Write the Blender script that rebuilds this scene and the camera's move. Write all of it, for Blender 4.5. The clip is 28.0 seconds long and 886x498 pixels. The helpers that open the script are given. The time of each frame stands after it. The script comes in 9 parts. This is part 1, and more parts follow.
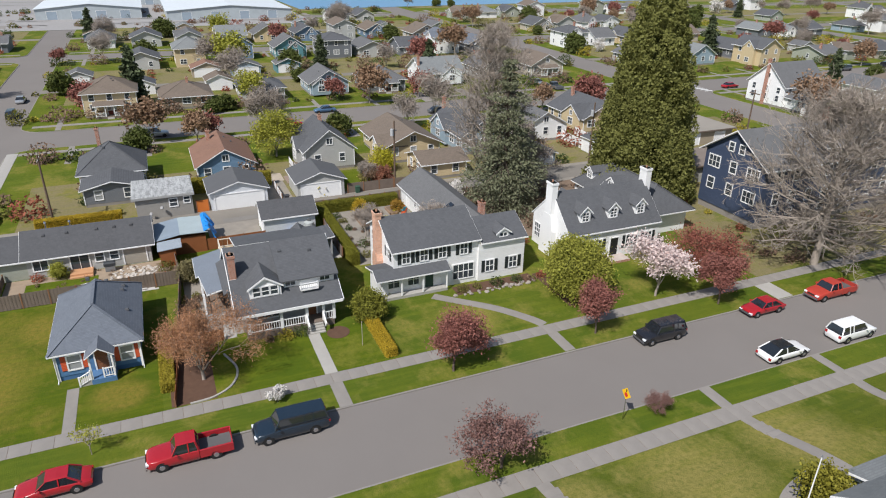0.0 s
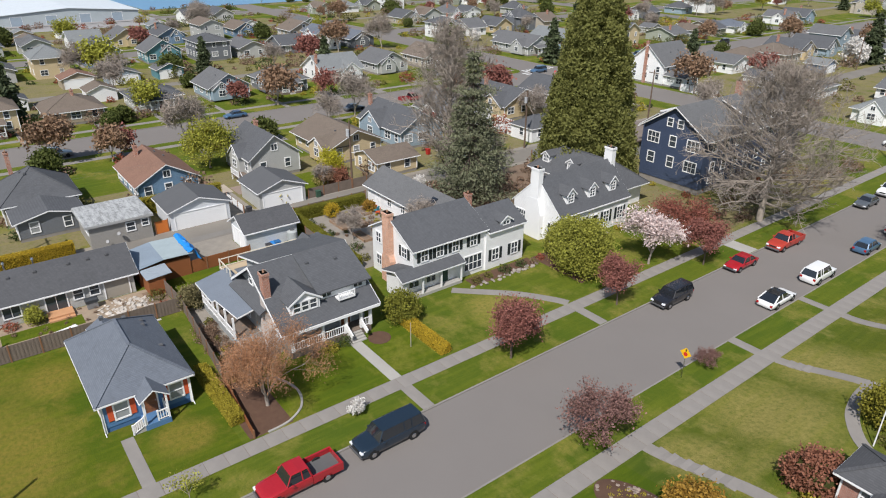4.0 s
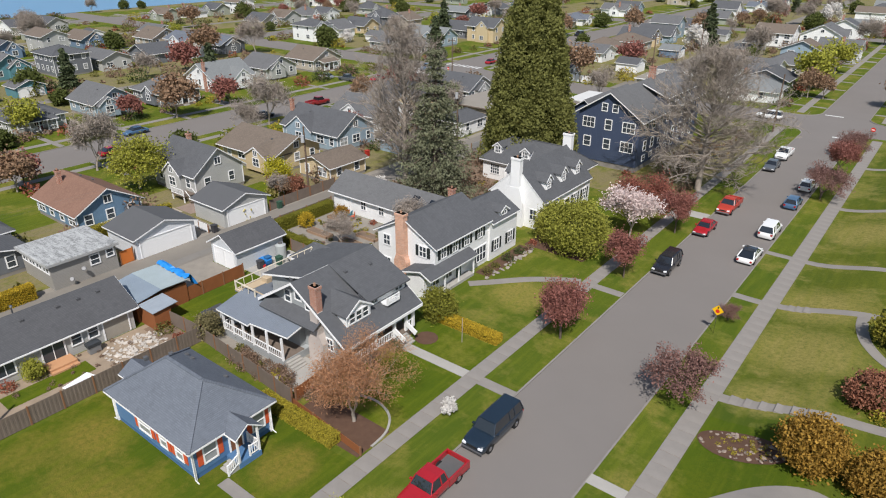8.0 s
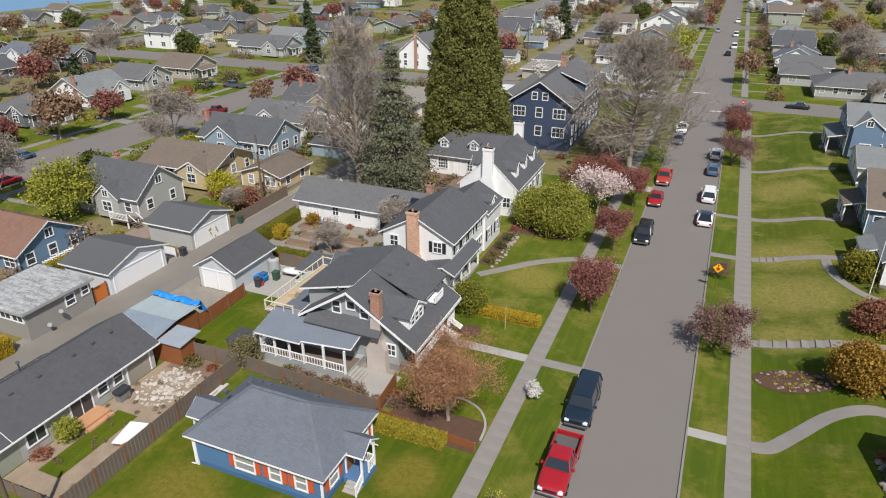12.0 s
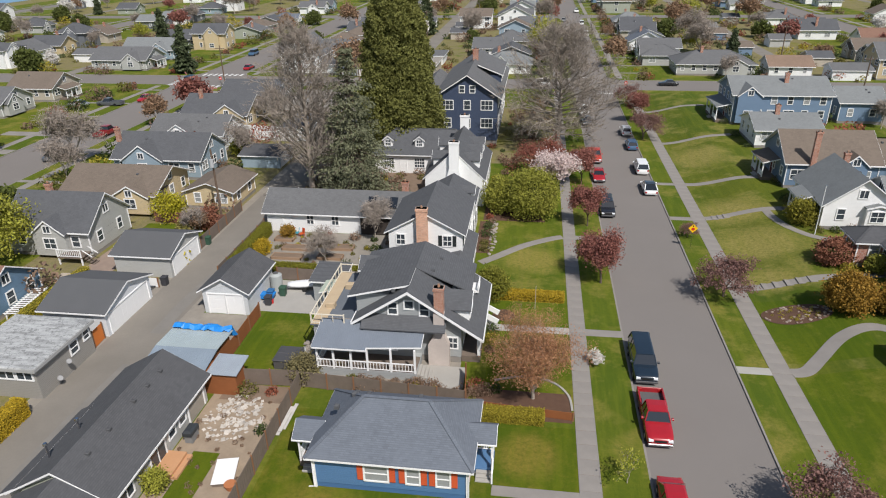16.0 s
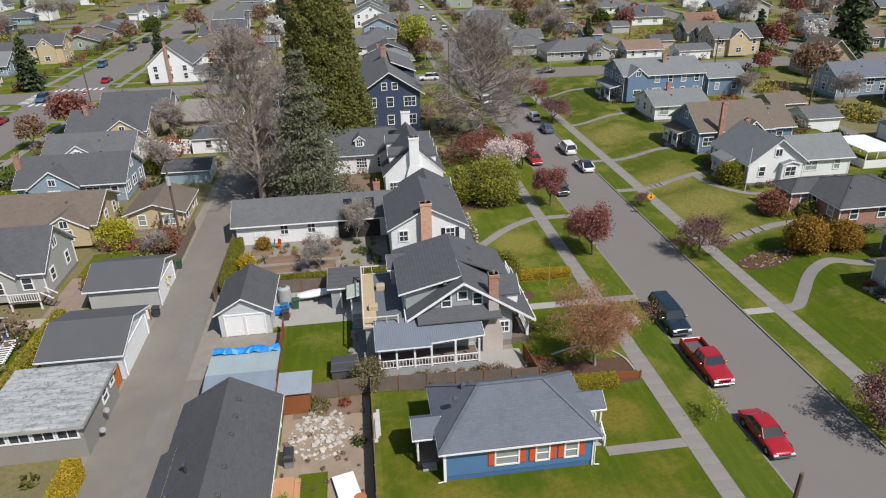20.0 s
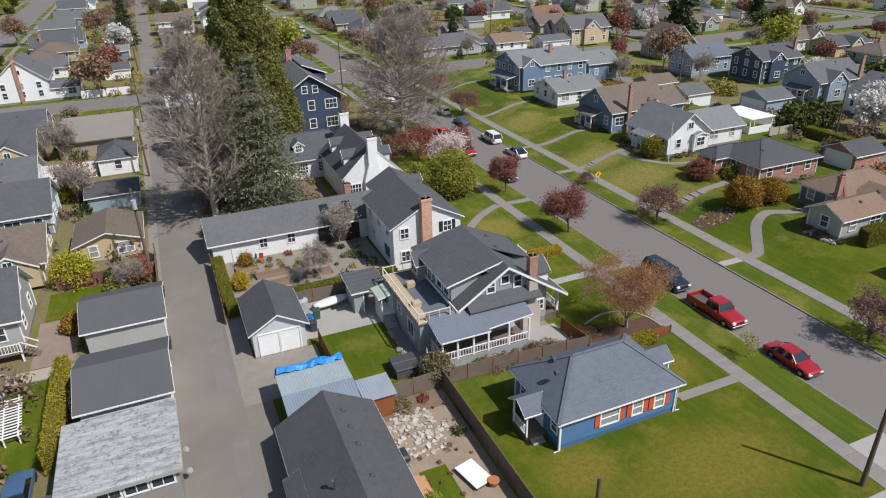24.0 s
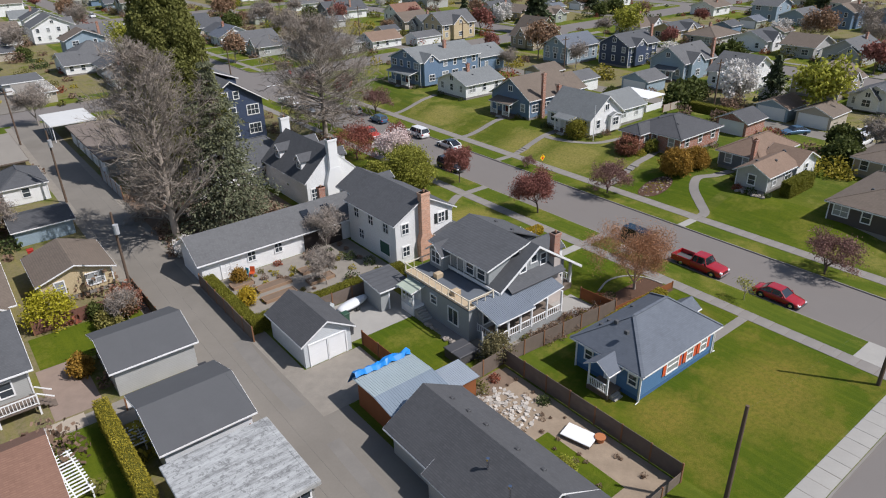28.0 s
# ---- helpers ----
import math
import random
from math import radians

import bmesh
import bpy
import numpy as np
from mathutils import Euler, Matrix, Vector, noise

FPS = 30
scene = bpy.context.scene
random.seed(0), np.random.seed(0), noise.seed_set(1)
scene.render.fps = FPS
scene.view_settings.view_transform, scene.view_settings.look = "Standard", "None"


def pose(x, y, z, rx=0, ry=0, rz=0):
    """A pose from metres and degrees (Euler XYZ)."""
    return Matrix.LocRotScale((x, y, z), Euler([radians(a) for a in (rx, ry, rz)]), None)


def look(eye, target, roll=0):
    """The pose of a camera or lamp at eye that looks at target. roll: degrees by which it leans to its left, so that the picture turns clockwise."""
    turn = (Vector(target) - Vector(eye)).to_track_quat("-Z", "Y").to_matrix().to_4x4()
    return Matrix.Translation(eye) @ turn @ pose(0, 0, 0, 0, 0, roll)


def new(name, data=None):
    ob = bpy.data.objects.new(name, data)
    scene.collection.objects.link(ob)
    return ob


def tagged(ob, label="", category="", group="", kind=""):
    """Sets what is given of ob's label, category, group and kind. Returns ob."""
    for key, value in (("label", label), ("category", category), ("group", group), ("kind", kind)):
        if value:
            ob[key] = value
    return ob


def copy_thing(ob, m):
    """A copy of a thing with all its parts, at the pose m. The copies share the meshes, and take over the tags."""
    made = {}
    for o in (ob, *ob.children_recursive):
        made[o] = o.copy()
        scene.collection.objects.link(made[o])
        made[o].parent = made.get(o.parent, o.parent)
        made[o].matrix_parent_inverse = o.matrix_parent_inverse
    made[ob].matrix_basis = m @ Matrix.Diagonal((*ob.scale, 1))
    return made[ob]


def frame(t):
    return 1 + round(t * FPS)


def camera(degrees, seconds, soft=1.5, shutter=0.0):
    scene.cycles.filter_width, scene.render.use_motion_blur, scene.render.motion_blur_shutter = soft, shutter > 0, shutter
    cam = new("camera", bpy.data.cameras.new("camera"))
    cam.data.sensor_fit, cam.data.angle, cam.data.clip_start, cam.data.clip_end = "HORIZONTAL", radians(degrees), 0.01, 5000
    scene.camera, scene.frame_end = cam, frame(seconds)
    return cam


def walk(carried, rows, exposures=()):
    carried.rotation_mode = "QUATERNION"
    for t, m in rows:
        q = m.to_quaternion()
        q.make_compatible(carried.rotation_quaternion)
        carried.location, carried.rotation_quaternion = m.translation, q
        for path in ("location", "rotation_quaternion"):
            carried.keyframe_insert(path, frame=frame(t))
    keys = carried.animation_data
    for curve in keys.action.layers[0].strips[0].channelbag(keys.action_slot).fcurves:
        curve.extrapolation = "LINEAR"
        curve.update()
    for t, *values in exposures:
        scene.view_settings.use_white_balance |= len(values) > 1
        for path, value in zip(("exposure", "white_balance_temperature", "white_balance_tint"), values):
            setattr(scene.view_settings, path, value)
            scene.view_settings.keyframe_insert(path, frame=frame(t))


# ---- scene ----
cam = camera(67.6, 28.0, 1.1)
PATH = [
    (0, (42.302, 2.389, 34.206), (40.642, 3.114, 33.358), 1.0),
    (1, (40.911, -1.257, 34.316), (39.296, -0.439, 33.465), 0.8),
    (2, (39.064, -5.036, 34.389), (37.504, -4.123, 33.534), 0.7),
    (3, (36.782, -8.786, 34.367), (35.283, -7.778, 33.508), 0.6),
    (6, (28.661, -19.446, 34.209), (27.381, -18.171, 33.352), 0.4),
    (7, (25.5, -22.621, 34.045), (24.304, -21.265, 33.189), 0.4),
    (8, (22.201, -25.441, 33.851), (21.092, -24.012, 32.997), 0.3),
    (9, (18.607, -28.234, 33.627), (17.597, -26.732, 32.775), 0.3),
    (10, (15.079, -30.625, 33.51), (14.165, -29.063, 32.659), 0.2),
    (11, (11.349, -32.713, 33.471), (10.535, -31.097, 32.619), -0.2),
    (12, (7.254, -34.788, 33.422), (6.551, -33.121, 32.569), 0.0),
    (15, (-4.511, -39.535, 33.297), (-4.887, -37.765, 32.445), -0.7),
    (16, (-8.787, -40.628, 33.443), (-9.046, -38.839, 32.586), -1.0),
    (17, (-13.284, -41.482, 33.545), (-13.415, -39.682, 32.684), -0.6),
    (18, (-17.655, -41.901, 33.467), (-17.667, -40.096, 32.604), -1.0),
    (19, (-22.019, -42.099, 33.454), (-21.911, -40.299, 32.589), -1.1),
    (20, (-26.25, -41.867, 33.549), (-26.026, -40.079, 32.68), -1.4),
    (21, (-30.692, -41.434, 33.614), (-30.344, -39.667, 32.743), -1.5),
    (24, (-43.493, -38.922, 34.035), (-42.801, -37.265, 33.153), -1.5),
    (25, (-47.636, -37.499, 34.05), (-46.835, -35.893, 33.167), -1.5),
    (26, (-51.698, -35.823, 34.179), (-50.791, -34.276, 33.293), -1.5),
    (27, (-55.651, -33.928, 34.319), (-54.645, -32.446, 33.428), -1.6),
    (28, (-59.443, -31.771, 34.45), (-58.341, -30.362, 33.555), -1.4),
]
walk(cam, [(t, look(eye, target, roll)) for t, eye, target, roll in PATH], [(0, 0.16, 6400, 10), (8, 0.11, 6480, 10), (13, 0.07, 6600, 10), (16, 0.04, 6560, 10), (20, 0.0, 6440, 10), (24, 0.0, 6340, 11), (28, 0.02, 6300, 12)])

# ---- light ----
SUN_EL = radians(50.5)
SUN_AZ = math.atan2(0.57, -0.82)      # from the south-east: x 0.57, y -0.82
world = bpy.data.worlds.new("world")
scene.world = world
world.use_nodes = True
_n = world.node_tree.nodes
sky = _n.new("ShaderNodeTexSky")
sky.sky_type = "NISHITA"
sky.sun_disc = False
sky.sun_elevation = SUN_EL
sky.sun_rotation = SUN_AZ
sky.air_density, sky.dust_density = 1.2, 1.2
_n["Background"].inputs["Strength"].default_value = 0.092
world.node_tree.links.new(sky.outputs[0], _n["Background"].inputs["Color"])
sun = new("sun", bpy.data.lights.new("sun", "SUN"))
sun.data.energy, sun.data.angle, sun.data.color = 4.75, radians(0.55), (1.0, 0.96, 0.925)
_s = Vector((0.57, -0.82, 0)).normalized() * math.cos(SUN_EL) + Vector((0, 0, math.sin(SUN_EL)))
sun.matrix_world = look(Vector((0, 0, 200)) + _s * 50, (0, 0, 200))

# ---- materials ----
MATS = {}


def _nt(name):
    m = bpy.data.materials.new(name)
    m.use_nodes = True
    t = m.node_tree
    return m, t, t.nodes, t.links, t.nodes["Principled BSDF"]


def _noise(t, coord, scale, detail=4.0, rough=0.6):
    n = t.nodes.new("ShaderNodeTexNoise")
    n.inputs["Scale"].default_value, n.inputs["Detail"].default_value, n.inputs["Roughness"].default_value = scale, detail, rough
    t.links.new(coord, n.inputs["Vector"])
    return n.outputs["Fac"]


def _ramp(t, fac, stops):
    r = t.nodes.new("ShaderNodeValToRGB")
    el = r.color_ramp.elements
    while len(el) < len(stops):
        el.new(0.5)
    for e, (p, c) in zip(el, stops):
        e.position, e.color = p, (*c, 1)
    t.links.new(fac, r.inputs["Fac"])
    return r.outputs["Color"]


def _mix(t, fac, a, b, mode="MIX"):
    n = t.nodes.new("ShaderNodeMix")
    n.data_type, n.blend_type = "RGBA", mode
    for sock, v in ((n.inputs[0], fac), (n.inputs[6], a), (n.inputs[7], b)):
        if isinstance(v, (int, float)):
            sock.default_value = v
        elif isinstance(v, tuple):
            sock.default_value = (*v, 1)
        else:
            t.links.new(v, sock)
    return n.outputs[2]


def _math(t, op, a, b=0.0):
    n = t.nodes.new("ShaderNodeMath")
    n.operation = op
    for sock, v in ((n.inputs[0], a), (n.inputs[1], b)):
        if isinstance(v, (int, float)):
            sock.default_value = v
        else:
            t.links.new(v, sock)
    return n.outputs[0]


def _bump(t, height, strength, dist, bsdf):
    b = t.nodes.new("ShaderNodeBump")
    b.inputs["Strength"].default_value, b.inputs["Distance"].default_value = strength, dist
    t.links.new(height, b.inputs["Height"])
    t.links.new(b.outputs[0], bsdf.inputs["Normal"])


def _scaled(c, k):
    return tuple(min(1.0, v * k) for v in c)


def plain(name, col, rough=0.7, metal=0.0, var=0.18, coarse=0.6, fine=9.0, bump=0.15, spec=0.3, rand=0.0):
    """Painted, mineral or metal surface: two scales of mottling, light relief."""
    if name in MATS:
        return MATS[name]
    m, t, n, l, b = _nt(name)
    co = n.new("ShaderNodeTexCoord").outputs["Object"]
    f1, f2 = _noise(t, co, coarse), _noise(t, co, fine, 3)
    c = _mix(t, f1, _scaled(col, 1 - var), _scaled(col, 1 + var))
    c = _mix(t, _math(t, "MULTIPLY", f2, 0.5), c, _scaled(col, 0.75))
    if rand:
        oi = n.new("ShaderNodeObjectInfo").outputs["Random"]
        c = _mix(t, _math(t, "MULTIPLY", oi, rand), c, _scaled(col, 0.55))
    l.new(c, b.inputs["Base Color"])
    b.inputs["Roughness"].default_value, b.inputs["Metallic"].default_value = rough, metal
    b.inputs["Specular IOR Level"].default_value = spec
    if bump:
        _bump(t, f2, bump, 0.02, b)
    MATS[name] = m
    return m


def siding(name, col, pitch=0.16, rough=0.6):
    """Lapped boards, weathered paint."""
    if name in MATS:
        return MATS[name]
    m, t, n, l, b = _nt(name)
    co = n.new("ShaderNodeTexCoord").outputs["Object"]
    sx = n.new("ShaderNodeSeparateXYZ")
    l.new(co, sx.inputs[0])
    saw = _math(t, "FRACT", _math(t, "DIVIDE", sx.outputs["Z"], pitch))
    line = _math(t, "LESS_THAN", saw, 0.16)
    f1, f2 = _noise(t, co, 0.5), _noise(t, co, 6.0)
    c = _mix(t, f1, _scaled(col, 0.88), _scaled(col, 1.1))
    c = _mix(t, _math(t, "MULTIPLY", f2, 0.3), c, _scaled(col, 0.8))
    c = _mix(t, _math(t, "MULTIPLY", line, 0.32), c, _scaled(col, 0.45))
    l.new(c, b.inputs["Base Color"])
    b.inputs["Roughness"].default_value = rough
    _bump(t, saw, 0.5, 0.02, b)
    MATS[name] = m
    return m


def shingle(name, col, row=0.075, var=0.2):
    """Asphalt shingles: courses up the slope, each tab its own tone, streaks and patches of weather."""
    if name in MATS:
        return MATS[name]
    m, t, n, l, b = _nt(name)
    co = n.new("ShaderNodeTexCoord").outputs["Object"]
    sx = n.new("ShaderNodeSeparateXYZ")
    l.new(co, sx.inputs[0])
    cb = n.new("ShaderNodeCombineXYZ")
    l.new(_math(t, "ADD", sx.outputs["X"], sx.outputs["Y"]), cb.inputs[0])
    l.new(sx.outputs["Z"], cb.inputs[1])
    br = n.new("ShaderNodeTexBrick")
    l.new(cb.outputs[0], br.inputs["Vector"])
    br.inputs["Color1"].default_value = (*_scaled(col, 1 - var), 1)
    br.inputs["Color2"].default_value = (*_scaled(col, 1 + var), 1)
    br.inputs["Mortar"].default_value = (*_scaled(col, 0.62), 1)
    br.inputs["Scale"].default_value = 1.0
    br.inputs["Brick Width"].default_value, br.inputs["Row Height"].default_value = 0.32, row
    br.inputs["Mortar Size"].default_value = 0.012
    br.inputs["Bias"].default_value = 0.0
    f1, f2, f3 = _noise(t, co, 0.35, 5), _noise(t, co, 14.0, 2), _noise(t, co, 1.9, 4)
    c = _mix(t, f1, br.outputs["Color"], _scaled(col, 1.25))
    c = _mix(t, _ramp(t, f3, [(0.5, (0, 0, 0)), (0.72, (0.5, 0.5, 0.5))]), c, _scaled(col, 0.72))
    c = _mix(t, _math(t, "MULTIPLY", f2, 0.5), c, _scaled(col, 0.7))
    l.new(c, b.inputs["Base Color"])
    b.inputs["Roughness"].default_value = 0.92
    b.inputs["Specular IOR Level"].default_value = 0.25
    _bump(t, br.outputs["Fac"], -0.4, 0.012, b)
    MATS[name] = m
    return m


def streaked(name, pale, dark):
    """Coated roofing in long sheets, weathered in streaks along x with sheet joints across y."""
    if name in MATS:
        return MATS[name]
    m, t, n, l, b = _nt(name)
    co = n.new("ShaderNodeTexCoord").outputs["Object"]
    mp = n.new("ShaderNodeMapping")
    mp.inputs["Scale"].default_value = (0.35, 2.2, 1.0)
    l.new(co, mp.inputs["Vector"])
    f1, f2 = _noise(t, mp.outputs[0], 1.4, 8, 0.75), _noise(t, co, 7.0, 4)
    sx = n.new("ShaderNodeSeparateXYZ")
    l.new(co, sx.inputs[0])
    seam = _math(t, "LESS_THAN", _math(t, "FRACT", _math(t, "DIVIDE", _math(t, "ADD", sx.outputs["Y"], 50.0), 0.92)), 0.05)
    c = _ramp(t, f1, [(0.36, dark), (0.50, _scaled(pale, 0.75)), (0.62, pale)])
    c = _mix(t, _math(t, "MULTIPLY", f2, 0.5), c, _scaled(dark, 1.6))
    c = _mix(t, _math(t, "MULTIPLY", seam, 0.16), c, dark)
    c = _mix(t, _ramp(t, _noise(t, co, 2.6, 6, 0.8), [(0.52, (0, 0, 0)), (0.6, (0.75, 0.75, 0.75))]), c, _scaled(dark, 0.8))
    l.new(c, b.inputs["Base Color"])
    b.inputs["Roughness"].default_value = 0.85
    _bump(t, f2, 0.2, 0.02, b)
    MATS[name] = m
    return m


def brickwork(name, col, mortar=(0.5, 0.47, 0.43)):
    if name in MATS:
        return MATS[name]
    m, t, n, l, b = _nt(name)
    co = n.new("ShaderNodeTexCoord").outputs["Object"]
    sx = n.new("ShaderNodeSeparateXYZ")
    l.new(co, sx.inputs[0])
    cb = n.new("ShaderNodeCombineXYZ")
    l.new(_math(t, "ADD", sx.outputs["X"], sx.outputs["Y"]), cb.inputs[0])
    l.new(sx.outputs["Z"], cb.inputs[1])
    br = n.new("ShaderNodeTexBrick")
    l.new(cb.outputs[0], br.inputs["Vector"])
    br.inputs["Color1"].default_value = (*_scaled(col, 0.7), 1)
    br.inputs["Color2"].default_value = (*_scaled(col, 1.25), 1)
    br.inputs["Mortar"].default_value = (*mortar, 1)
    br.inputs["Scale"].default_value = 1.0
    br.inputs["Brick Width"].default_value, br.inputs["Row Height"].default_value = 0.22, 0.075
    br.inputs["Mortar Size"].default_value = 0.008
    c = _mix(t, _math(t, "MULTIPLY", _noise(t, co, 1.2), 0.6), br.outputs["Color"], _scaled(col, 0.8))
    l.new(c, b.inputs["Base Color"])
    b.inputs["Roughness"].default_value = 0.9
    _bump(t, br.outputs["Fac"], -0.5, 0.01, b)
    MATS[name] = m
    return m


def lawn(name, green, dry, amount=0.5, worn=()):
    """Turf: blades, clumps and dry patches; worn: (x, y, rx, ry) of lawns that have dried out in the middle."""
    if name in MATS:
        return MATS[name]
    m, t, n, l, b = _nt(name)
    geo = n.new("ShaderNodeNewGeometry").outputs["Position"]
    big, mid, small, fine = _noise(t, geo, 0.075, 4, 0.6), _noise(t, geo, 0.17, 7, 0.68), _noise(t, geo, 2.6, 5, 0.75), _noise(t, geo, 13.0, 3, 0.75)
    tone = _ramp(t, big, [(0.34, (0, 0, 0)), (0.64, (1, 1, 1))])
    patch = _ramp(t, mid, [(0.58 - 0.20 * amount, (0, 0, 0)), (0.69 - 0.20 * amount, (1, 1, 1))])
    dark = (green[0] * 0.62, green[1] * 0.80, green[2] * 0.75)
    c = _mix(t, tone, dark, (green[0] * 1.25, green[1] * 1.12, green[2] * 1.1))
    c = _mix(t, _math(t, "MULTIPLY", patch, 0.3 + 0.6 * amount), c, dry)
    for x, y, rx, ry in worn:
        mp = n.new("ShaderNodeMapping")
        mp.inputs["Location"].default_value = (-x / rx, -y / ry, 0)
        mp.inputs["Scale"].default_value = (1 / rx, 1 / ry, 0)
        l.new(geo, mp.inputs["Vector"])
        ln = n.new("ShaderNodeVectorMath")
        ln.operation = "LENGTH"
        l.new(mp.outputs[0], ln.inputs[0])
        edge = _math(t, "ADD", ln.outputs["Value"], _math(t, "MULTIPLY", _math(t, "SUBTRACT", mid, 0.5), 2.2))
        c = _mix(t, _ramp(t, edge, [(0.45, (0.85, 0.85, 0.85)), (1.0, (0, 0, 0))]), c, dry)
    c = _mix(t, _ramp(t, small, [(0.42, (0, 0, 0)), (0.66, (0.6, 0.6, 0.6))]), c, dark)
    c = _mix(t, _math(t, "MULTIPLY", fine, 0.6), c, _scaled(dark, 0.55))
    ms = n.new("ShaderNodeMapping")
    ms.inputs["Rotation"].default_value = (0, 0, 0.12)
    ms.inputs["Scale"].default_value = (1.6, 0.16, 1)
    l.new(geo, ms.inputs["Vector"])
    c = _mix(t, _ramp(t, _noise(t, ms.outputs[0], 1.0, 4, 0.6), [(0.46, (0, 0, 0)), (0.66, (0.3, 0.3, 0.3))]), c, (green[0] * 1.4, green[1] * 1.25, green[2] * 1.2))
    l.new(c, b.inputs["Base Color"])
    b.inputs["Roughness"].default_value = 0.95
    b.inputs["Specular IOR Level"].default_value = 0.1
    _bump(t, fine, 0.9, 0.06, b)
    MATS[name] = m
    return m


def leafy(name, col, var=0.45, trans=0.25):
    """Leaves, each of its own tone."""
    if name in MATS:
        return MATS[name]
    m, t, n, l, b = _nt(name)
    ri = n.new("ShaderNodeNewGeometry").outputs["Random Per Island"]
    co = n.new("ShaderNodeTexCoord").outputs["Object"]
    c = _mix(t, ri, _scaled(col, 1 - var), _scaled(col, 1 + var))
    c = _mix(t, _math(t, "MULTIPLY", _noise(t, co, 0.8), 0.6), c, _scaled(col, 0.7))
    l.new(c, b.inputs["Base Color"])
    b.inputs["Roughness"].default_value = 0.7
    b.inputs["Specular IOR Level"].default_value = 0.2
    if trans:
        tr = n.new("ShaderNodeBsdfTranslucent")
        l.new(c, tr.inputs["Color"])
        mx = n.new("ShaderNodeMixShader")
        mx.inputs[0].default_value = trans
        l.new(b.outputs[0], mx.inputs[1])
        l.new(tr.outputs[0], mx.inputs[2])
        l.new(mx.outputs[0], n["Material Output"].inputs["Surface"])
    MATS[name] = m
    return m


def gloss(name, col, rough=0.25, metal=0.0, coat=0.0):
    if name in MATS:
        return MATS[name]
    m, t, n, l, b = _nt(name)
    co = n.new("ShaderNodeTexCoord").outputs["Object"]
    c = _mix(t, _noise(t, co, 3.0), _scaled(col, 0.88), _scaled(col, 1.12))
    l.new(c, b.inputs["Base Color"])
    b.inputs["Roughness"].default_value, b.inputs["Metallic"].default_value = rough, metal
    b.inputs["Coat Weight"].default_value = coat
    MATS[name] = m
    return m


WHITE = plain("white_paint", (0.80, 0.80, 0.79), 0.55, var=0.06, bump=0.05)
GLASS = gloss("window_glass", (0.045, 0.055, 0.065), 0.06)
CURTAIN = gloss("curtained_glass", (0.28, 0.29, 0.29), 0.12)
CARGLASS = gloss("car_glass", (0.015, 0.018, 0.022), 0.04, 0.0, 1.0)
RUBBER = plain("tyre_rubber", (0.02, 0.02, 0.02), 0.85)
CHROME = gloss("bright_metal", (0.6, 0.6, 0.62), 0.25, 1.0)
ASPHALT = plain("asphalt", (0.192, 0.175, 0.161), 0.93, var=0.10, coarse=0.12, fine=14.0, bump=0.4, spec=0.2)
ALLEY = plain("old_asphalt", (0.206, 0.188, 0.162), 0.95, var=0.36, coarse=0.16, fine=5.0, bump=0.5, spec=0.2)
CONCRETE = plain("concrete", (0.245, 0.226, 0.205), 0.92, var=0.28, coarse=0.5, fine=8.0, bump=0.3, rand=0.04)
PALE_CONCRETE = plain("pale_concrete", (0.36, 0.345, 0.315), 0.92, var=0.2, coarse=0.5, fine=7.0, bump=0.3, rand=0.1)
SOIL = plain("bare_soil", (0.20, 0.145, 0.105), 1.0, var=0.35, coarse=0.8, fine=7.0, bump=0.9, spec=0.1)
MULCH = plain("bark_mulch", (0.11, 0.065, 0.045), 1.0, var=0.3, coarse=1.5, fine=14.0, bump=1.0, spec=0.1)
GRAVEL = plain("gravel", (0.26, 0.235, 0.20), 1.0, var=0.3, coarse=1.0, fine=16.0, bump=1.0, spec=0.15)
STONE = plain("fieldstone", (0.33, 0.29, 0.25), 0.95, var=0.3, coarse=1.5, fine=9.0, bump=0.8, rand=0.5)
FENCEWOOD = plain("weathered_boards", (0.165, 0.13, 0.105), 0.95, var=0.3, coarse=1.2, fine=12.0, bump=0.6)
REDWOOD = plain("stained_cedar", (0.24, 0.085, 0.03), 0.85, var=0.25, coarse=1.0, fine=10.0, bump=0.4)
NEWWOOD = plain("raw_lumber", (0.46, 0.36, 0.24), 0.8, var=0.15, coarse=1.0, fine=10.0, bump=0.3)
POLEWOOD = plain("pole_wood", (0.13, 0.09, 0.065), 0.95, var=0.3, coarse=1.0, fine=12.0, bump=0.6)
BARK = plain("bark", (0.13, 0.10, 0.08), 0.95, var=0.3, coarse=2.0, fine=14.0, bump=0.7, spec=0.1)
GREYBARK = plain("grey_bark", (0.33, 0.285, 0.24), 0.95, var=0.25, coarse=2.0, fine=14.0, bump=0.6, spec=0.1)
BRICK = brickwork("red_brick", (0.36, 0.15, 0.09))
PEACHBRICK = brickwork("peach_brick", (0.58, 0.31, 0.2), (0.6, 0.5, 0.42))
DARKROOF = shingle("charcoal_shingles", (0.092, 0.095, 0.101))
SLATEROOF = shingle("slate_blue_shingles", (0.128, 0.143, 0.168), 0.08, 0.2)
GREYROOF = shingle("grey_shingles", (0.125, 0.126, 0.128))
PALEROOF = shingle("pale_grey_shingles", (0.185, 0.195, 0.195))
BROWNROOF = shingle("brown_shingles", (0.155, 0.125, 0.10))
TANROOF = shingle("tan_shingles", (0.215, 0.15, 0.11))
RUSTROOF = shingle("rust_brown_shingles", (0.205, 0.118, 0.085))
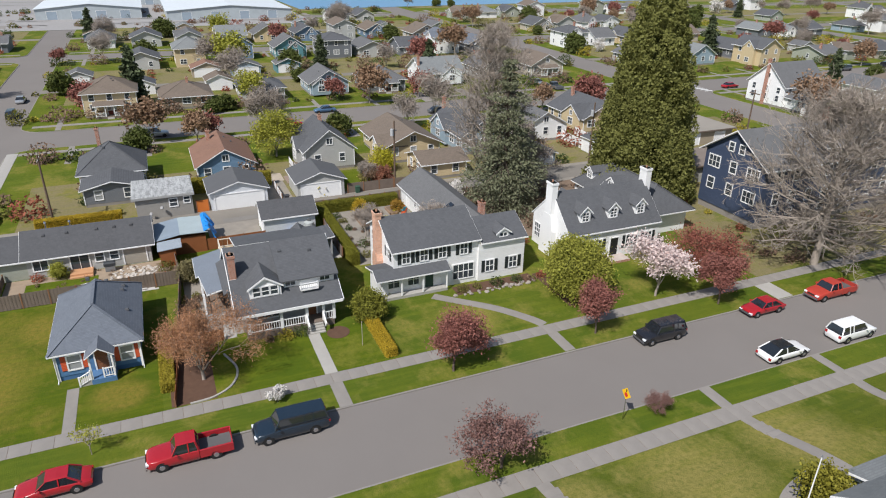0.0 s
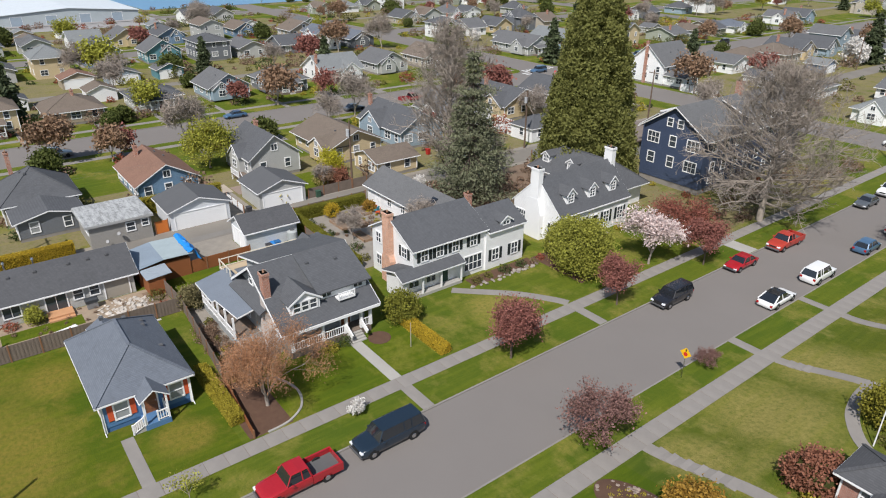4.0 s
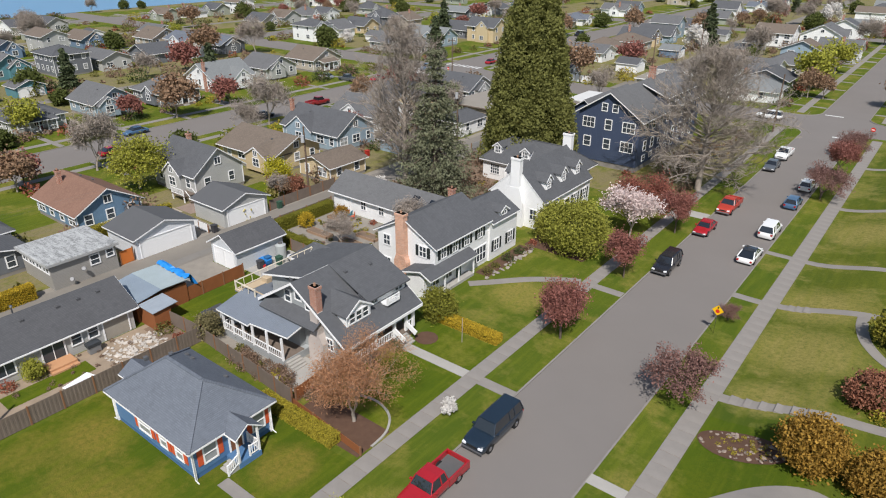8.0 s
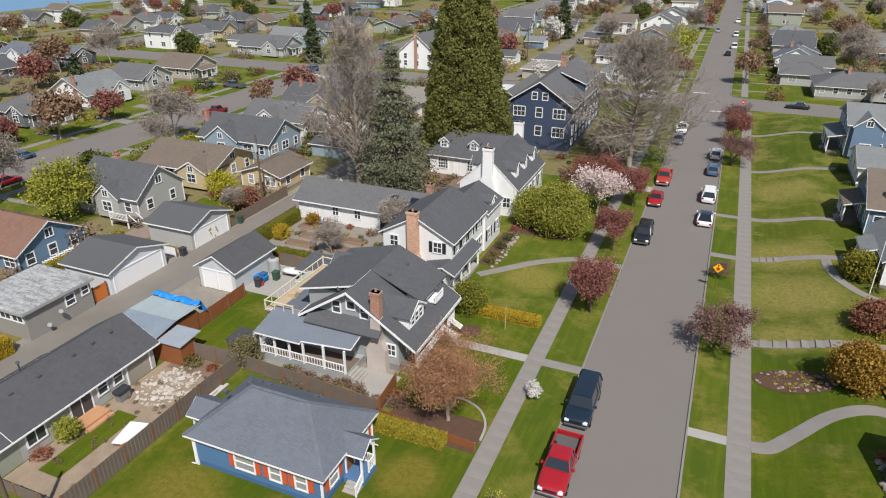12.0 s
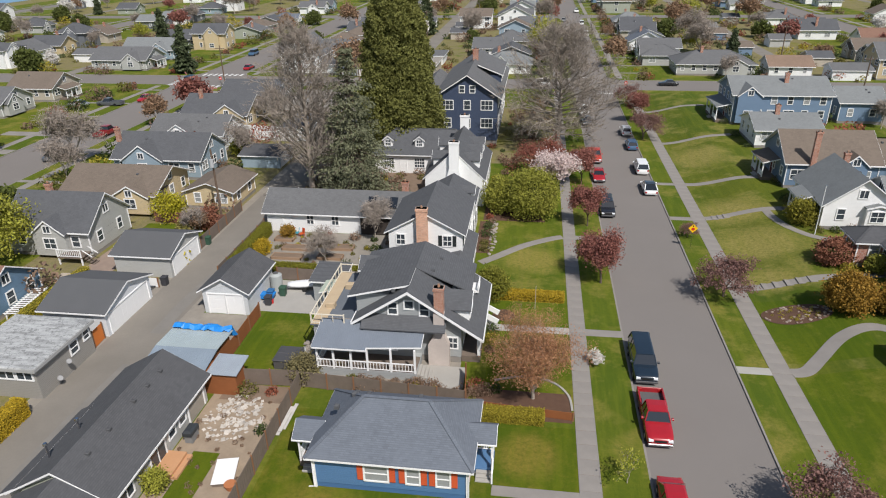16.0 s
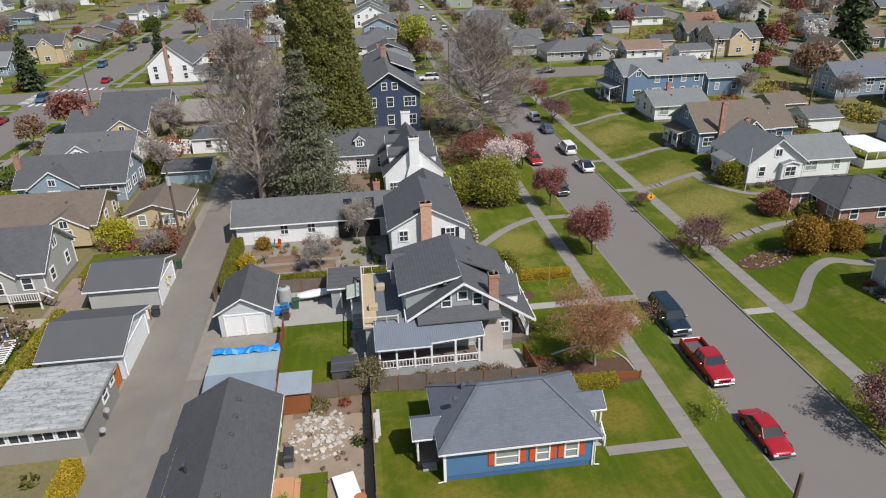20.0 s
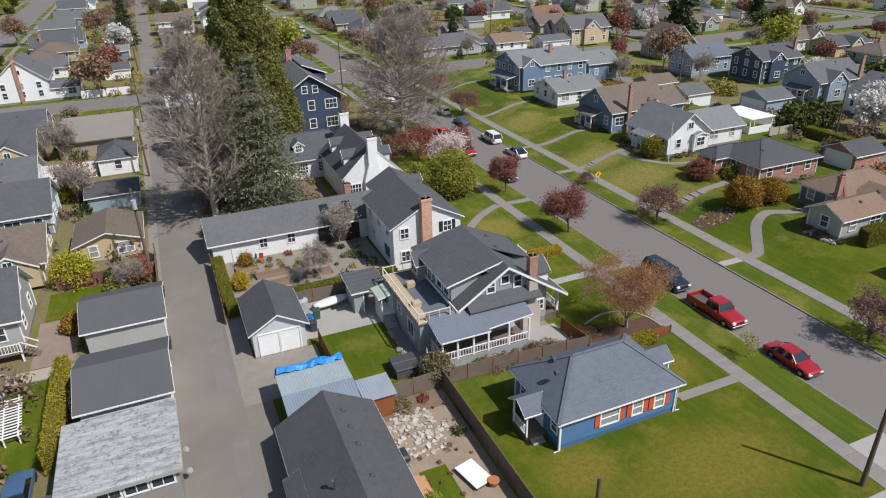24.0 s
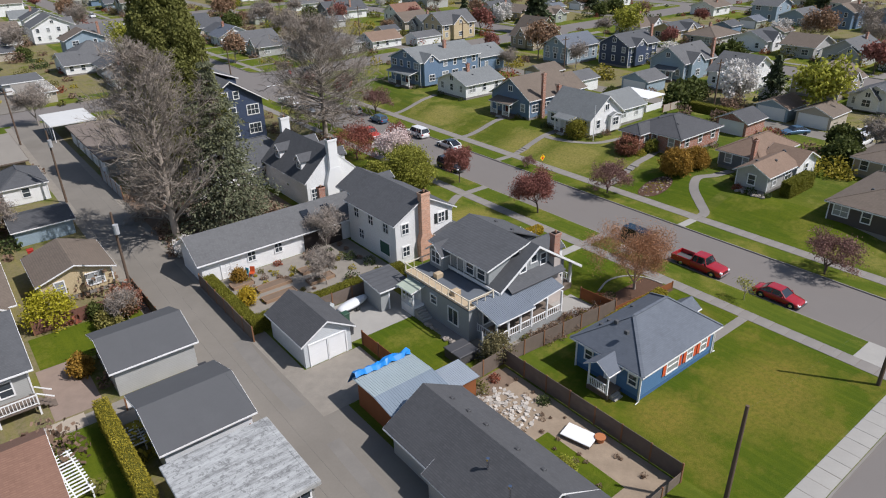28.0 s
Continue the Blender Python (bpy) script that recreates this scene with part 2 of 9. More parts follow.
METALROOF = plain("blue_grey_metal", (0.175, 0.20, 0.235), 0.6, 0.0, var=0.15, fine=4.0, bump=0.05)
BLACKROOF = shingle("black_shingles", (0.083, 0.084, 0.088))
FLATROOF = streaked("pale_flat_roofing", (0.50, 0.51, 0.50), (0.17, 0.172, 0.17))
GRASS = lawn("lawn_grass", (0.111, 0.139, 0.014), (0.35, 0.27, 0.075), 0.45, [(17.3, 33.8, 4.6, 4.0), (17.0, 43.2, 4.2, 3.8), (17.5, 66.0, 5.0, 6.0), (-8.5, 27.5, 4.0, 4.0)])
GRASS_LUSH = lawn("lush_lawn", (0.098, 0.129, 0.009), (0.29, 0.24, 0.05), 0.4)
GRASS_BANK = lawn("bank_lawn", (0.108, 0.13, 0.015), (0.38, 0.305, 0.10), 0.45, [(17.3, 33.2, 6.0, 5.4), (17.0, 43.0, 5.6, 5.0), (17.5, 66.0, 5.0, 6.0), (16.6, 24.6, 3.6, 3.0)])
GRASS_PATCHY = lawn("patchy_lawn", (0.096, 0.124, 0.009), (0.27, 0.195, 0.04), 0.5, [(-13.5, -14.5, 7.5, 4.2), (-8.3, -4.2, 2.6, 2.6), (-22.0, -11.0, 3.5, 3.0)])
YARD = lawn("rough_back_yard", (0.18, 0.175, 0.04), (0.27, 0.205, 0.135), 1.0)

# ---- mesh kit ----


class M:
    """Gathers vertices and faces, in metres of the world less the origin o."""

    def __init__(self, o=(0, 0, 0)):
        self.o, self.v, self.f, self.mi, self.cur = Vector(o if len(o) == 3 else (*o, 0)), [], [], [], 0

    def add(self, verts, faces):
        k = len(self.v)
        self.v += [(x - self.o.x, y - self.o.y, z - self.o.z) for x, y, z in verts]
        self.f += [tuple(i + k for i in f) for f in faces]
        self.mi += [self.cur] * len(faces)
        return self

    def box(self, x0, x1, y0, y1, z0, z1):
        return self.add([(x, y, z) for z in (z0, z1) for y in (y0, y1) for x in (x0, x1)],
                        [(0, 2, 3, 1), (4, 5, 7, 6), (0, 1, 5, 4), (2, 6, 7, 3), (0, 4, 6, 2), (1, 3, 7, 5)])

    def soft(self, x0, x1, y0, y1, z0, z1, c=0.02):
        """A box whose top edges are chamfered by c."""
        v = [(x, y, z0) for y in (y0, y1) for x in (x0, x1)] + [(x, y, z1 - c) for y in (y0, y1) for x in (x0, x1)]
        v += [(x, y, z1) for y in (y0 + c, y1 - c) for x in (x0 + c, x1 - c)]
        f = [(0, 2, 3, 1), (8, 9, 11, 10)]
        for a in (0, 4):
            f += [(a, a + 1, a + 5, a + 4), (a + 1, a + 3, a + 7, a + 5), (a + 3, a + 2, a + 6, a + 7), (a + 2, a, a + 4, a + 6)]
        return self.add(v, f)

    def prism(self, profile, axis, a, b):
        """A profile of (u, z) drawn along axis x or y from a to b; u runs along the other axis."""
        n = len(profile)
        v = [((s, u, z) if axis == "x" else (u, s, z)) for s in (a, b) for u, z in profile]
        f = [(i, (i + 1) % n, n + (i + 1) % n, n + i) for i in range(n)]
        return self.add(v, f + [tuple(range(n))[::-1], tuple(range(n, 2 * n))])

    def plate(self, pts, z0, z1):
        """A flat outline of (x, y) raised from z0 to z1."""
        n = len(pts)
        v = [(x, y, z) for z in (z0, z1) for x, y in pts]
        return self.add(v, [(i, (i + 1) % n, n + (i + 1) % n, n + i) for i in range(n)] + [tuple(range(n))[::-1], tuple(range(n, 2 * n))])

    def tube(self, p, q, r0, r1, n=8, caps=True):
        p, q = Vector(p), Vector(q)
        d = (q - p).normalized()
        s = d.orthogonal().normalized()
        t = d.cross(s)
        ring = [(s * math.cos(2 * math.pi * i / n) + t * math.sin(2 * math.pi * i / n)) for i in range(n)]
        v = [tuple(p + w * r0) for w in ring] + [tuple(q + w * r1) for w in ring]
        f = [(i, (i + 1) % n, n + (i + 1) % n, n + i) for i in range(n)]
        return self.add(v, f + ([tuple(range(n))[::-1], tuple(range(n, 2 * n))] if caps else []))

    def beam(self, p, q, w, h):
        """A rectangular bar from p to q: w across, h deep."""
        p, q = Vector(p), Vector(q)
        d = (q - p).normalized()
        s = d.cross(Vector((0, 0, 1)))
        s = (s.normalized() if s.length > 1e-4 else Vector((1, 0, 0))) * (w / 2)
        u = s.cross(d).normalized() * (h / 2)
        v = [tuple(e + a * s + b * u) for e in (p, q) for a, b in ((-1, -1), (1, -1), (1, 1), (-1, 1))]
        return self.add(v, [(0, 1, 5, 4), (1, 2, 6, 5), (2, 3, 7, 6), (3, 0, 4, 7), (3, 2, 1, 0), (4, 5, 6, 7)])

    def quad(self, a, b, c, d):
        return self.add([tuple(a), tuple(b), tuple(c), tuple(d)], [(0, 1, 2, 3)])

    def mesh(self, name, *mats, smooth=False):
        me = bpy.data.meshes.new(name)
        me.from_pydata(self.v, [], self.f)
        for m in mats:
            me.materials.append(m)
        if len(mats) > 1:
            me.polygons.foreach_set("material_index", self.mi)
        if smooth:
            me.polygons.foreach_set("use_smooth", [True] * len(self.f))
        me.update()
        return me


def part(name, m, material, parent, label="", smooth=False):
    """Links a mesh kit (or a ready mesh) as one part under its thing."""
    ob = new(name, m.mesh(name, material, smooth=smooth) if isinstance(m, M) else m)
    ob.parent = parent
    if label:
        tagged(ob, label)
    return ob


def thing(name, label, category, x=0, y=0, z=0, rz=0, group="", kind=""):
    ob = new(name)
    ob.empty_display_size = 0.3
    ob.matrix_basis = pose(x, y, z, 0, 0, rz)
    return tagged(ob, label, category, group, kind)


def solo(name, m, material, label, category, group="", kind="", smooth=False):
    """A thing of a single mesh, in world metres; its origin goes to the kit's o."""
    ob = new(name, m.mesh(name, *(material if isinstance(material, tuple) else (material,)), smooth=smooth))
    ob.location = m.o
    return tagged(ob, label, category, group, kind)


# ---- windows, doors, roofs ----
CACHE = {}
TURN = {"S": 0, "E": 90, "N": 180, "W": 270}


def lattice(w, h, cols, rows, b, depth, glass):
    """A frame of one piece: border and glazing bars proud of the panes; glass: the panes go in as second material."""
    t = 0.028
    xs, zs = [-w / 2 - b, -w / 2], [-h / 2 - b, -h / 2]
    for i in range(1, cols):
        xs += [-w / 2 + w * i / cols - t, -w / 2 + w * i / cols + t]
    for i in range(1, rows):
        zs += [-h / 2 + h * i / rows - t, -h / 2 + h * i / rows + t]
    xs += [w / 2, w / 2 + b]
    zs += [h / 2, h / 2 + b]
    m, ids = M(), {}

    def vid(i, j, y):
        k = (i, j, y)
        if k not in ids:
            ids[k] = len(m.v)
            m.v.append((xs[i], y, zs[j]))
        return ids[k]

    nx, nz = len(xs) - 1, len(zs) - 1
    pane = lambda i, j: 0 <= i < nx and 0 <= j < nz and i % 2 == 1 and j % 2 == 1
    wood = lambda i, j: 0 <= i < nx and 0 <= j < nz and not pane(i, j)
    for i in range(nx):
        for j in range(nz):
            if pane(i, j):
                if glass:
                    m.f.append((vid(i, j, -0.02), vid(i + 1, j, -0.02), vid(i + 1, j + 1, -0.02), vid(i, j + 1, -0.02)))
                    m.mi.append(1)
                continue
            m.f.append((vid(i, j, -depth), vid(i + 1, j, -depth), vid(i + 1, j + 1, -depth), vid(i, j + 1, -depth)))
            m.mi.append(0)
            for di, dj, p, q in ((-1, 0, (i, j + 1), (i, j)), (1, 0, (i + 1, j), (i + 1, j + 1)), (0, -1, (i, j), (i + 1, j)), (0, 1, (i + 1, j + 1), (i, j + 1))):
                if not wood(i + di, j + dj):
                    back = -0.02 if pane(i + di, j + dj) else 0.02
                    m.f.append((vid(*p, -depth), vid(*p, back), vid(*q, back), vid(*q, -depth)))
                    m.mi.append(0)
    return m


def window_meshes(w, h, cols, rows, trim, glass, lite=False):
    key = (round(w, 2), round(h, 2), cols, rows, trim.name, glass.name, lite)
    if key not in CACHE:
        f = lattice(w, h, cols, rows, 0.12, 0.08, lite)
        if lite:
            CACHE[key] = (f.mesh("window", trim, glass), None)
        else:
            CACHE[key] = (f.mesh("window", trim), M().box(-w / 2, w / 2, -0.025, 0.0, -h / 2, h / 2).mesh("pane", glass))
    return CACHE[key]


def window(parent, side, x, y, z, w=0.9, h=1.3, cols=1, rows=2, trim=None, glass=None, shutters=None, frame_name="window", lite=False):
    """A framed window on the wall that faces side, centred at the place given in its thing's own metres."""
    fm, pm = window_meshes(w, h, cols, rows, trim or WHITE, glass or GLASS, lite)
    ob = part(frame_name, fm, None, parent)
    ob.matrix_basis = pose(x, y, z, 0, 0, TURN[side])
    if pm:
        part("pane", pm, None, ob)
    if shutters:
        key = ("shutter", round(h, 2), shutters.name)
        if key not in CACHE:
            n = int(h / 0.14)
            prof = [(0.0, -h / 2 - 0.05), (0.0, h / 2 + 0.05), (-0.05, h / 2 + 0.05)]
            for k in range(n, 0, -1):
                prof += [(-0.05, -h / 2 + h * k / n), (-0.072, -h / 2 + h * (k - 0.9) / n)]
            s = M().prism(prof + [(-0.05, -h / 2 - 0.05)], "x", -0.2, 0.2)
            CACHE[key] = s.mesh("shutter", shutters)
        for sg in (-1, 1):
            sh = part("shutter", CACHE[key], None, ob)
            sh.matrix_basis = pose(sg * (w / 2 + 0.33), 0, 0)
    return ob


def door(parent, side, x, y, z, w=0.95, h=2.05, material=None, garage=False, name="door"):
    """A panelled door with its casing; garage: a sectional lift door."""
    material = material or WHITE
    key = ("door", round(w, 2), round(h, 2), material.name, garage)
    if key not in CACHE:
        rows, cols = (4, max(2, int(w / 0.6))) if garage else (3, 2)
        d = lattice(w - 0.12, h - 0.12, cols, rows, 0.06, 0.014 if garage else 0.045, True)
        d.v = [(x, y, z + h / 2) for x, y, z in d.v]
        d.mi = [0] * len(d.f)
        o_, i_ = w / 2 + 0.12, w / 2
        c = M().prism([(-o_, 0), (-i_, 0), (-i_, h), (i_, h), (i_, 0), (o_, 0), (o_, h + 0.12), (-o_, h + 0.12)], "y", -0.08, 0.02)
        CACHE[key] = (d.mesh("door", material), c.mesh("casing", WHITE))
    ob = part(name, CACHE[key][0], None, parent)
    ob.matrix_basis = pose(x, y, z, 0, 0, TURN[side])
    part("casing", CACHE[key][1], None, ob)
    if not garage:
        part("handle", M().box(w / 2 - 0.13, w / 2 - 0.08, -0.1, -0.04, 0.95, 1.05), CHROME, ob)
    return ob


def gable_roof(parent, x0, x1, y0, y1, ze, zr, axis, material, trim=None, th=0.14, off=0.0, ze2=None, name="roof", o=(0, 0, 0)):
    """A gable over the eave rectangle; the ridge runs along axis, off its middle by off; ze2: the other eave's height."""
    a, b, u0, u1 = (x0, x1, y0, y1) if axis == "x" else (y0, y1, x0, x1)
    um, z2 = (u0 + u1) / 2 + off, ze if ze2 is None else ze2
    top = [(u0, ze), (um, zr), (u1, z2)]
    r = M(o).prism(top + [(u, z - th) for u, z in top[::-1]], axis, a, b)
    ob = part(name, r, material, parent)
    if trim:
        e, k0, k1 = 0.03, (zr - ze) / (um - u0), (zr - z2) / (u1 - um)
        top = [(u0 - e, ze - e * k0 - 0.03), (um, zr - 0.03), (u1 + e, z2 - e * k1 - 0.03)]
        fa = M(o).prism(top + [(u, z - th + 0.005) for u, z in top[::-1]], axis, a - e, b + e)
        part("fascia", fa, trim, ob)
    return ob


def hip_roof(parent, x0, x1, y0, y1, ze, zr, material, trim=None, th=0.14, run=None, name="roof", o=(0, 0, 0)):
    w, d = x1 - x0, y1 - y0
    k = run or min(w, d) / 2
    if w >= d:
        rg = [(x0 + k, (y0 + y1) / 2), (x1 - k, (y0 + y1) / 2)]
    else:
        rg = [((x0 + x1) / 2, y0 + k), ((x0 + x1) / 2, y1 - k)]
    c = [(x0, y0), (x1, y0), (x1, y1), (x0, y1)]
    v = [(x, y, ze - th) for x, y in c] + [(x, y, ze) for x, y in c] + [(x, y, zr) for x, y in rg]
    f = [(3, 2, 1, 0), (0, 1, 5, 4), (1, 2, 6, 5), (2, 3, 7, 6), (3, 0, 4, 7)]
    f += [(4, 5, 9, 8), (5, 6, 9), (6, 7, 8, 9), (7, 4, 8)] if w >= d else [(4, 5, 8), (5, 6, 9, 8), (6, 7, 9), (7, 4, 8, 9)]
    ob = part(name, M(o).add(v, f), material, parent)
    # capping along ridge and hips
    cap = M(o)
    ends = [(4, 8), (7, 8), (5, 9), (6, 9), (8, 9)] if w >= d else [(4, 8), (5, 8), (6, 9), (7, 9), (8, 9)]
    for i, j in ends:
        if (Vector(v[i]) - Vector(v[j])).length > 0.1:
            cap.beam(v[i], v[j], 0.26, 0.05)
    part("ridge_cap", cap, material, ob)
    if trim:
        fa = M(o).box(x0 - 0.03, x1 + 0.03, y0 - 0.03, y1 + 0.03, ze - th - 0.05, ze - 0.05)
        part("fascia", fa, trim, ob)
    return ob


def shed_roof(parent, pts, material, th=0.1, trim=None, name="roof", ribs=0, o=(0, 0, 0)):
    """A sloping slab through four corners (x, y, z), low edge first pair; ribs: standing seams from the low to the high edge."""
    p0, p1, p2, p3 = [Vector(p) for p in pts]
    ks = [(0, 0)]
    for i in range(ribs + 1):
        c = 0.01 + 0.98 * i / max(ribs, 1)
        ks += [(c - 0.004, 0), (c - 0.002, 0.022), (c + 0.002, 0.022), (c + 0.004, 0)] if ribs else []
    ks.append((1, 0))
    up = Vector((0, 0, 1))
    n = len(ks)
    v = [tuple(p0.lerp(p1, k) + up * u) for k, u in ks] + [tuple(p3.lerp(p2, k) + up * u) for k, u in ks]
    v += [tuple(p0.lerp(p1, k) - up * th) for k, u in ks] + [tuple(p3.lerp(p2, k) - up * th) for k, u in ks]
    f = []
    for i in range(n - 1):
        f += [(i, i + 1, n + i + 1, n + i), (2 * n + i + 1, 2 * n + i, 3 * n + i, 3 * n + i + 1), (i, 2 * n + i, 2 * n + i + 1, i + 1), (n + i, n + i + 1, 3 * n + i + 1, 3 * n + i)]
    f += [(0, n, 3 * n, 2 * n), (n - 1, 3 * n - 1, 4 * n - 1, 2 * n - 1)]
    ob = part(name, M(o).add(v, f), material, parent)
    if trim:
        cen = (p0 + p1 + p2 + p3) / 4
        q = [p + (p - cen).normalized() * 0.04 for p in (p0, p1, p2, p3)]
        w = [tuple(p - up * 0.03) for p in q] + [tuple(p - up * (th + 0.06)) for p in q]
        part("fascia", M(o).add(w, [(0, 1, 2, 3), (7, 6, 5, 4), (0, 4, 5, 1), (1, 5, 6, 2), (2, 6, 7, 3), (3, 7, 4, 0)]), trim, ob)
    return ob


def gable_body(parent, x0, x1, y0, y1, z0, ze, zr, axis, material, name="wall", off=0.0, ze2=None, o=(0, 0, 0)):
    """Walls up to the eaves with their gable ends."""
    a, b, u0, u1 = (x0, x1, y0, y1) if axis == "x" else (y0, y1, x0, x1)
    z2 = ze if ze2 is None else ze2
    return part(name, M(o).prism([(u0, z0), (u1, z0), (u1, z2), ((u0 + u1) / 2 + off, zr), (u0, ze)], axis, a, b), material, parent)


def chimney(parent, x, y, z0, z1, w=0.7, d=0.5, material=None, o=(0, 0, 0)):
    c = M(o).box(x - w / 2, x + w / 2, y - d / 2, y + d / 2, z0, z1)
    c.soft(x - w / 2 - 0.06, x + w / 2 + 0.06, y - d / 2 - 0.06, y + d / 2 + 0.06, z1 - 0.3, z1, 0.03)
    ob = part("chimney", c, material or BRICK, parent)
    part("flue", M(o).tube((x, y, z1), (x, y, z1 + 0.25), 0.12, 0.1, 8), plain("clay_flue", (0.35, 0.2, 0.13)), ob)
    return ob


def railing(parent, pts, h=0.9, step=0.16, material=None, name="railing", o=(0, 0, 0), apart=False):
    """A baluster rail along a line of (x, y, z); apart makes each baluster and post a part of its own."""
    r = M(o)
    if apart:
        ob = None
        up = Vector((0, 0, 1))
        for p, q in zip(pts, pts[1:]):
            p, q = Vector(p), Vector(q)
            top = part(name, M(o).beam(p + up * h, q + up * h, 0.09, 0.07), material or WHITE, parent)
            ob = ob or top
            part("bottom_rail", M(o).beam(p + up * 0.12, q + up * 0.12, 0.07, 0.06), material or WHITE, ob)
            n = max(1, int((q - p).length / step))
            for i in range(1, n):
                b = p.lerp(q, i / n)
                part("baluster", M(o).beam(b + up * 0.12, b + up * h, 0.05, 0.05), material or WHITE, ob)
            for e in ((p, q) if q == Vector(pts[-1]) else (p,)):
                part("newel_post", M(o).beam(e, e + up * (h + 0.1), 0.11, 0.11), material or WHITE, ob)
        return ob
    for p, q in zip(pts, pts[1:]):
        p, q = Vector(p), Vector(q)
        up = Vector((0, 0, 1))
        r.beam(p + up * h, q + up * h, 0.09, 0.07)
        r.beam(p + up * 0.12, q + up * 0.12, 0.07, 0.06)
        n = max(1, int((q - p).length / step))
        for i in range(1, n):
            b = p.lerp(q, i / n)
            r.beam(b + up * 0.12, b + up * h, 0.05, 0.05)
        for e in ((p, q) if q == Vector(pts[-1]) else (p,)):
            r.beam(e, e + up * (h + 0.1), 0.11, 0.11)
    return part(name, r, material or WHITE, parent)


def steps(parent, side, x, y, z, w=1.3, material=None, o=(0, 0, 0)):
    """A flight down to the ground from height z, out of the wall that faces side."""
    n = max(1, round(z / 0.18))
    dx, dy = {"S": (0, -1), "N": (0, 1), "E": (1, 0), "W": (-1, 0)}[side]
    for i in range(n):
        a, b, top = 0.28 * i, 0.28 * (i + 1), z - (i + 1) * z / (n + 1)
        if dx:
            xs = sorted((x + dx * a, x + dx * b))
            s = M(o).soft(xs[0], xs[1], y - w / 2, y + w / 2, 0, top)
        else:
            ys = sorted((y + dy * a, y + dy * b))
            s = M(o).soft(x - w / 2, x + w / 2, ys[0], ys[1], 0, top)
        part("step", s, material or PALE_CONCRETE, parent)


def dormer(parent, side, x, y, z, w=1.5, h=1.3, depth=2.2, roofm=None, wallm=None, rise=0.6, glass=None, o=(0, 0, 0)):
    """A gabled dormer: front centre at x, y, sill height z, facing side."""
    t = part("dormer", M().prism([(-w / 2, 0), (w / 2, 0), (w / 2, h), (0, h + rise), (-w / 2, h)], "y", 0, depth), wallm or WHITE, parent)
    t.matrix_basis = pose(x - o[0], y - o[1], z, 0, 0, TURN[side])
    k, rs = w / 2 + 0.22, rise * (w / 2 + 0.22) / (w / 2)
    prof = [(-k, h + rise - rs), (0, h + rise), (k, h + rise - rs)]
    prof = [(u, q + 0.1) for u, q in prof] + [(u, q) for u, q in prof[::-1]]
    part("dormer_roof", M().prism(prof, "y", -0.2, depth), roofm or DARKROOF, t)
    fp = [(-k, h + rise - rs + 0.08), (0, h + rise + 0.08), (k, h + rise - rs + 0.08), (k, h + rise - rs - 0.1), (0, h + rise - 0.12), (-k, h + rise - rs - 0.1)]
    part("dormer_trim", M().prism(fp, "y", -0.24, -0.2), WHITE, t)
    return t


def auto_windows(parent, x0, x1, y0, y1, z0, storeys, sides, trim=None, gap=2.7, w=0.95, h=1.25, shutters=None, rng=None, skip=(), lite=False, most=99, top=99.0):
    rng = rng or random
    for s in range(storeys):
        zc = min(z0 + 1.55 + 2.75 * s, top - h / 2 - 0.32)
        for side in sides:
            L = (x1 - x0) if side in "SN" else (y1 - y0)
            n = min(most, max(1, int(L / gap)))
            for i in range(n):
                if (side, i) in skip:
                    continue
                u = (i + 0.5) / n * L
                ww = w * rng.choice((0.8, 1.0, 1.0, 1.7))
                g = CURTAIN if rng.random() < 0.3 else GLASS
                px, py = {"S": (x0 + u, y0), "N": (x0 + u, y1), "E": (x1, y0 + u), "W": (x0, y0 + u)}[side]
                window(parent, side, px, py, zc, round(ww, 1), h, 2 if ww > 1.2 else 1, 2, trim, g, shutters, lite=lite)


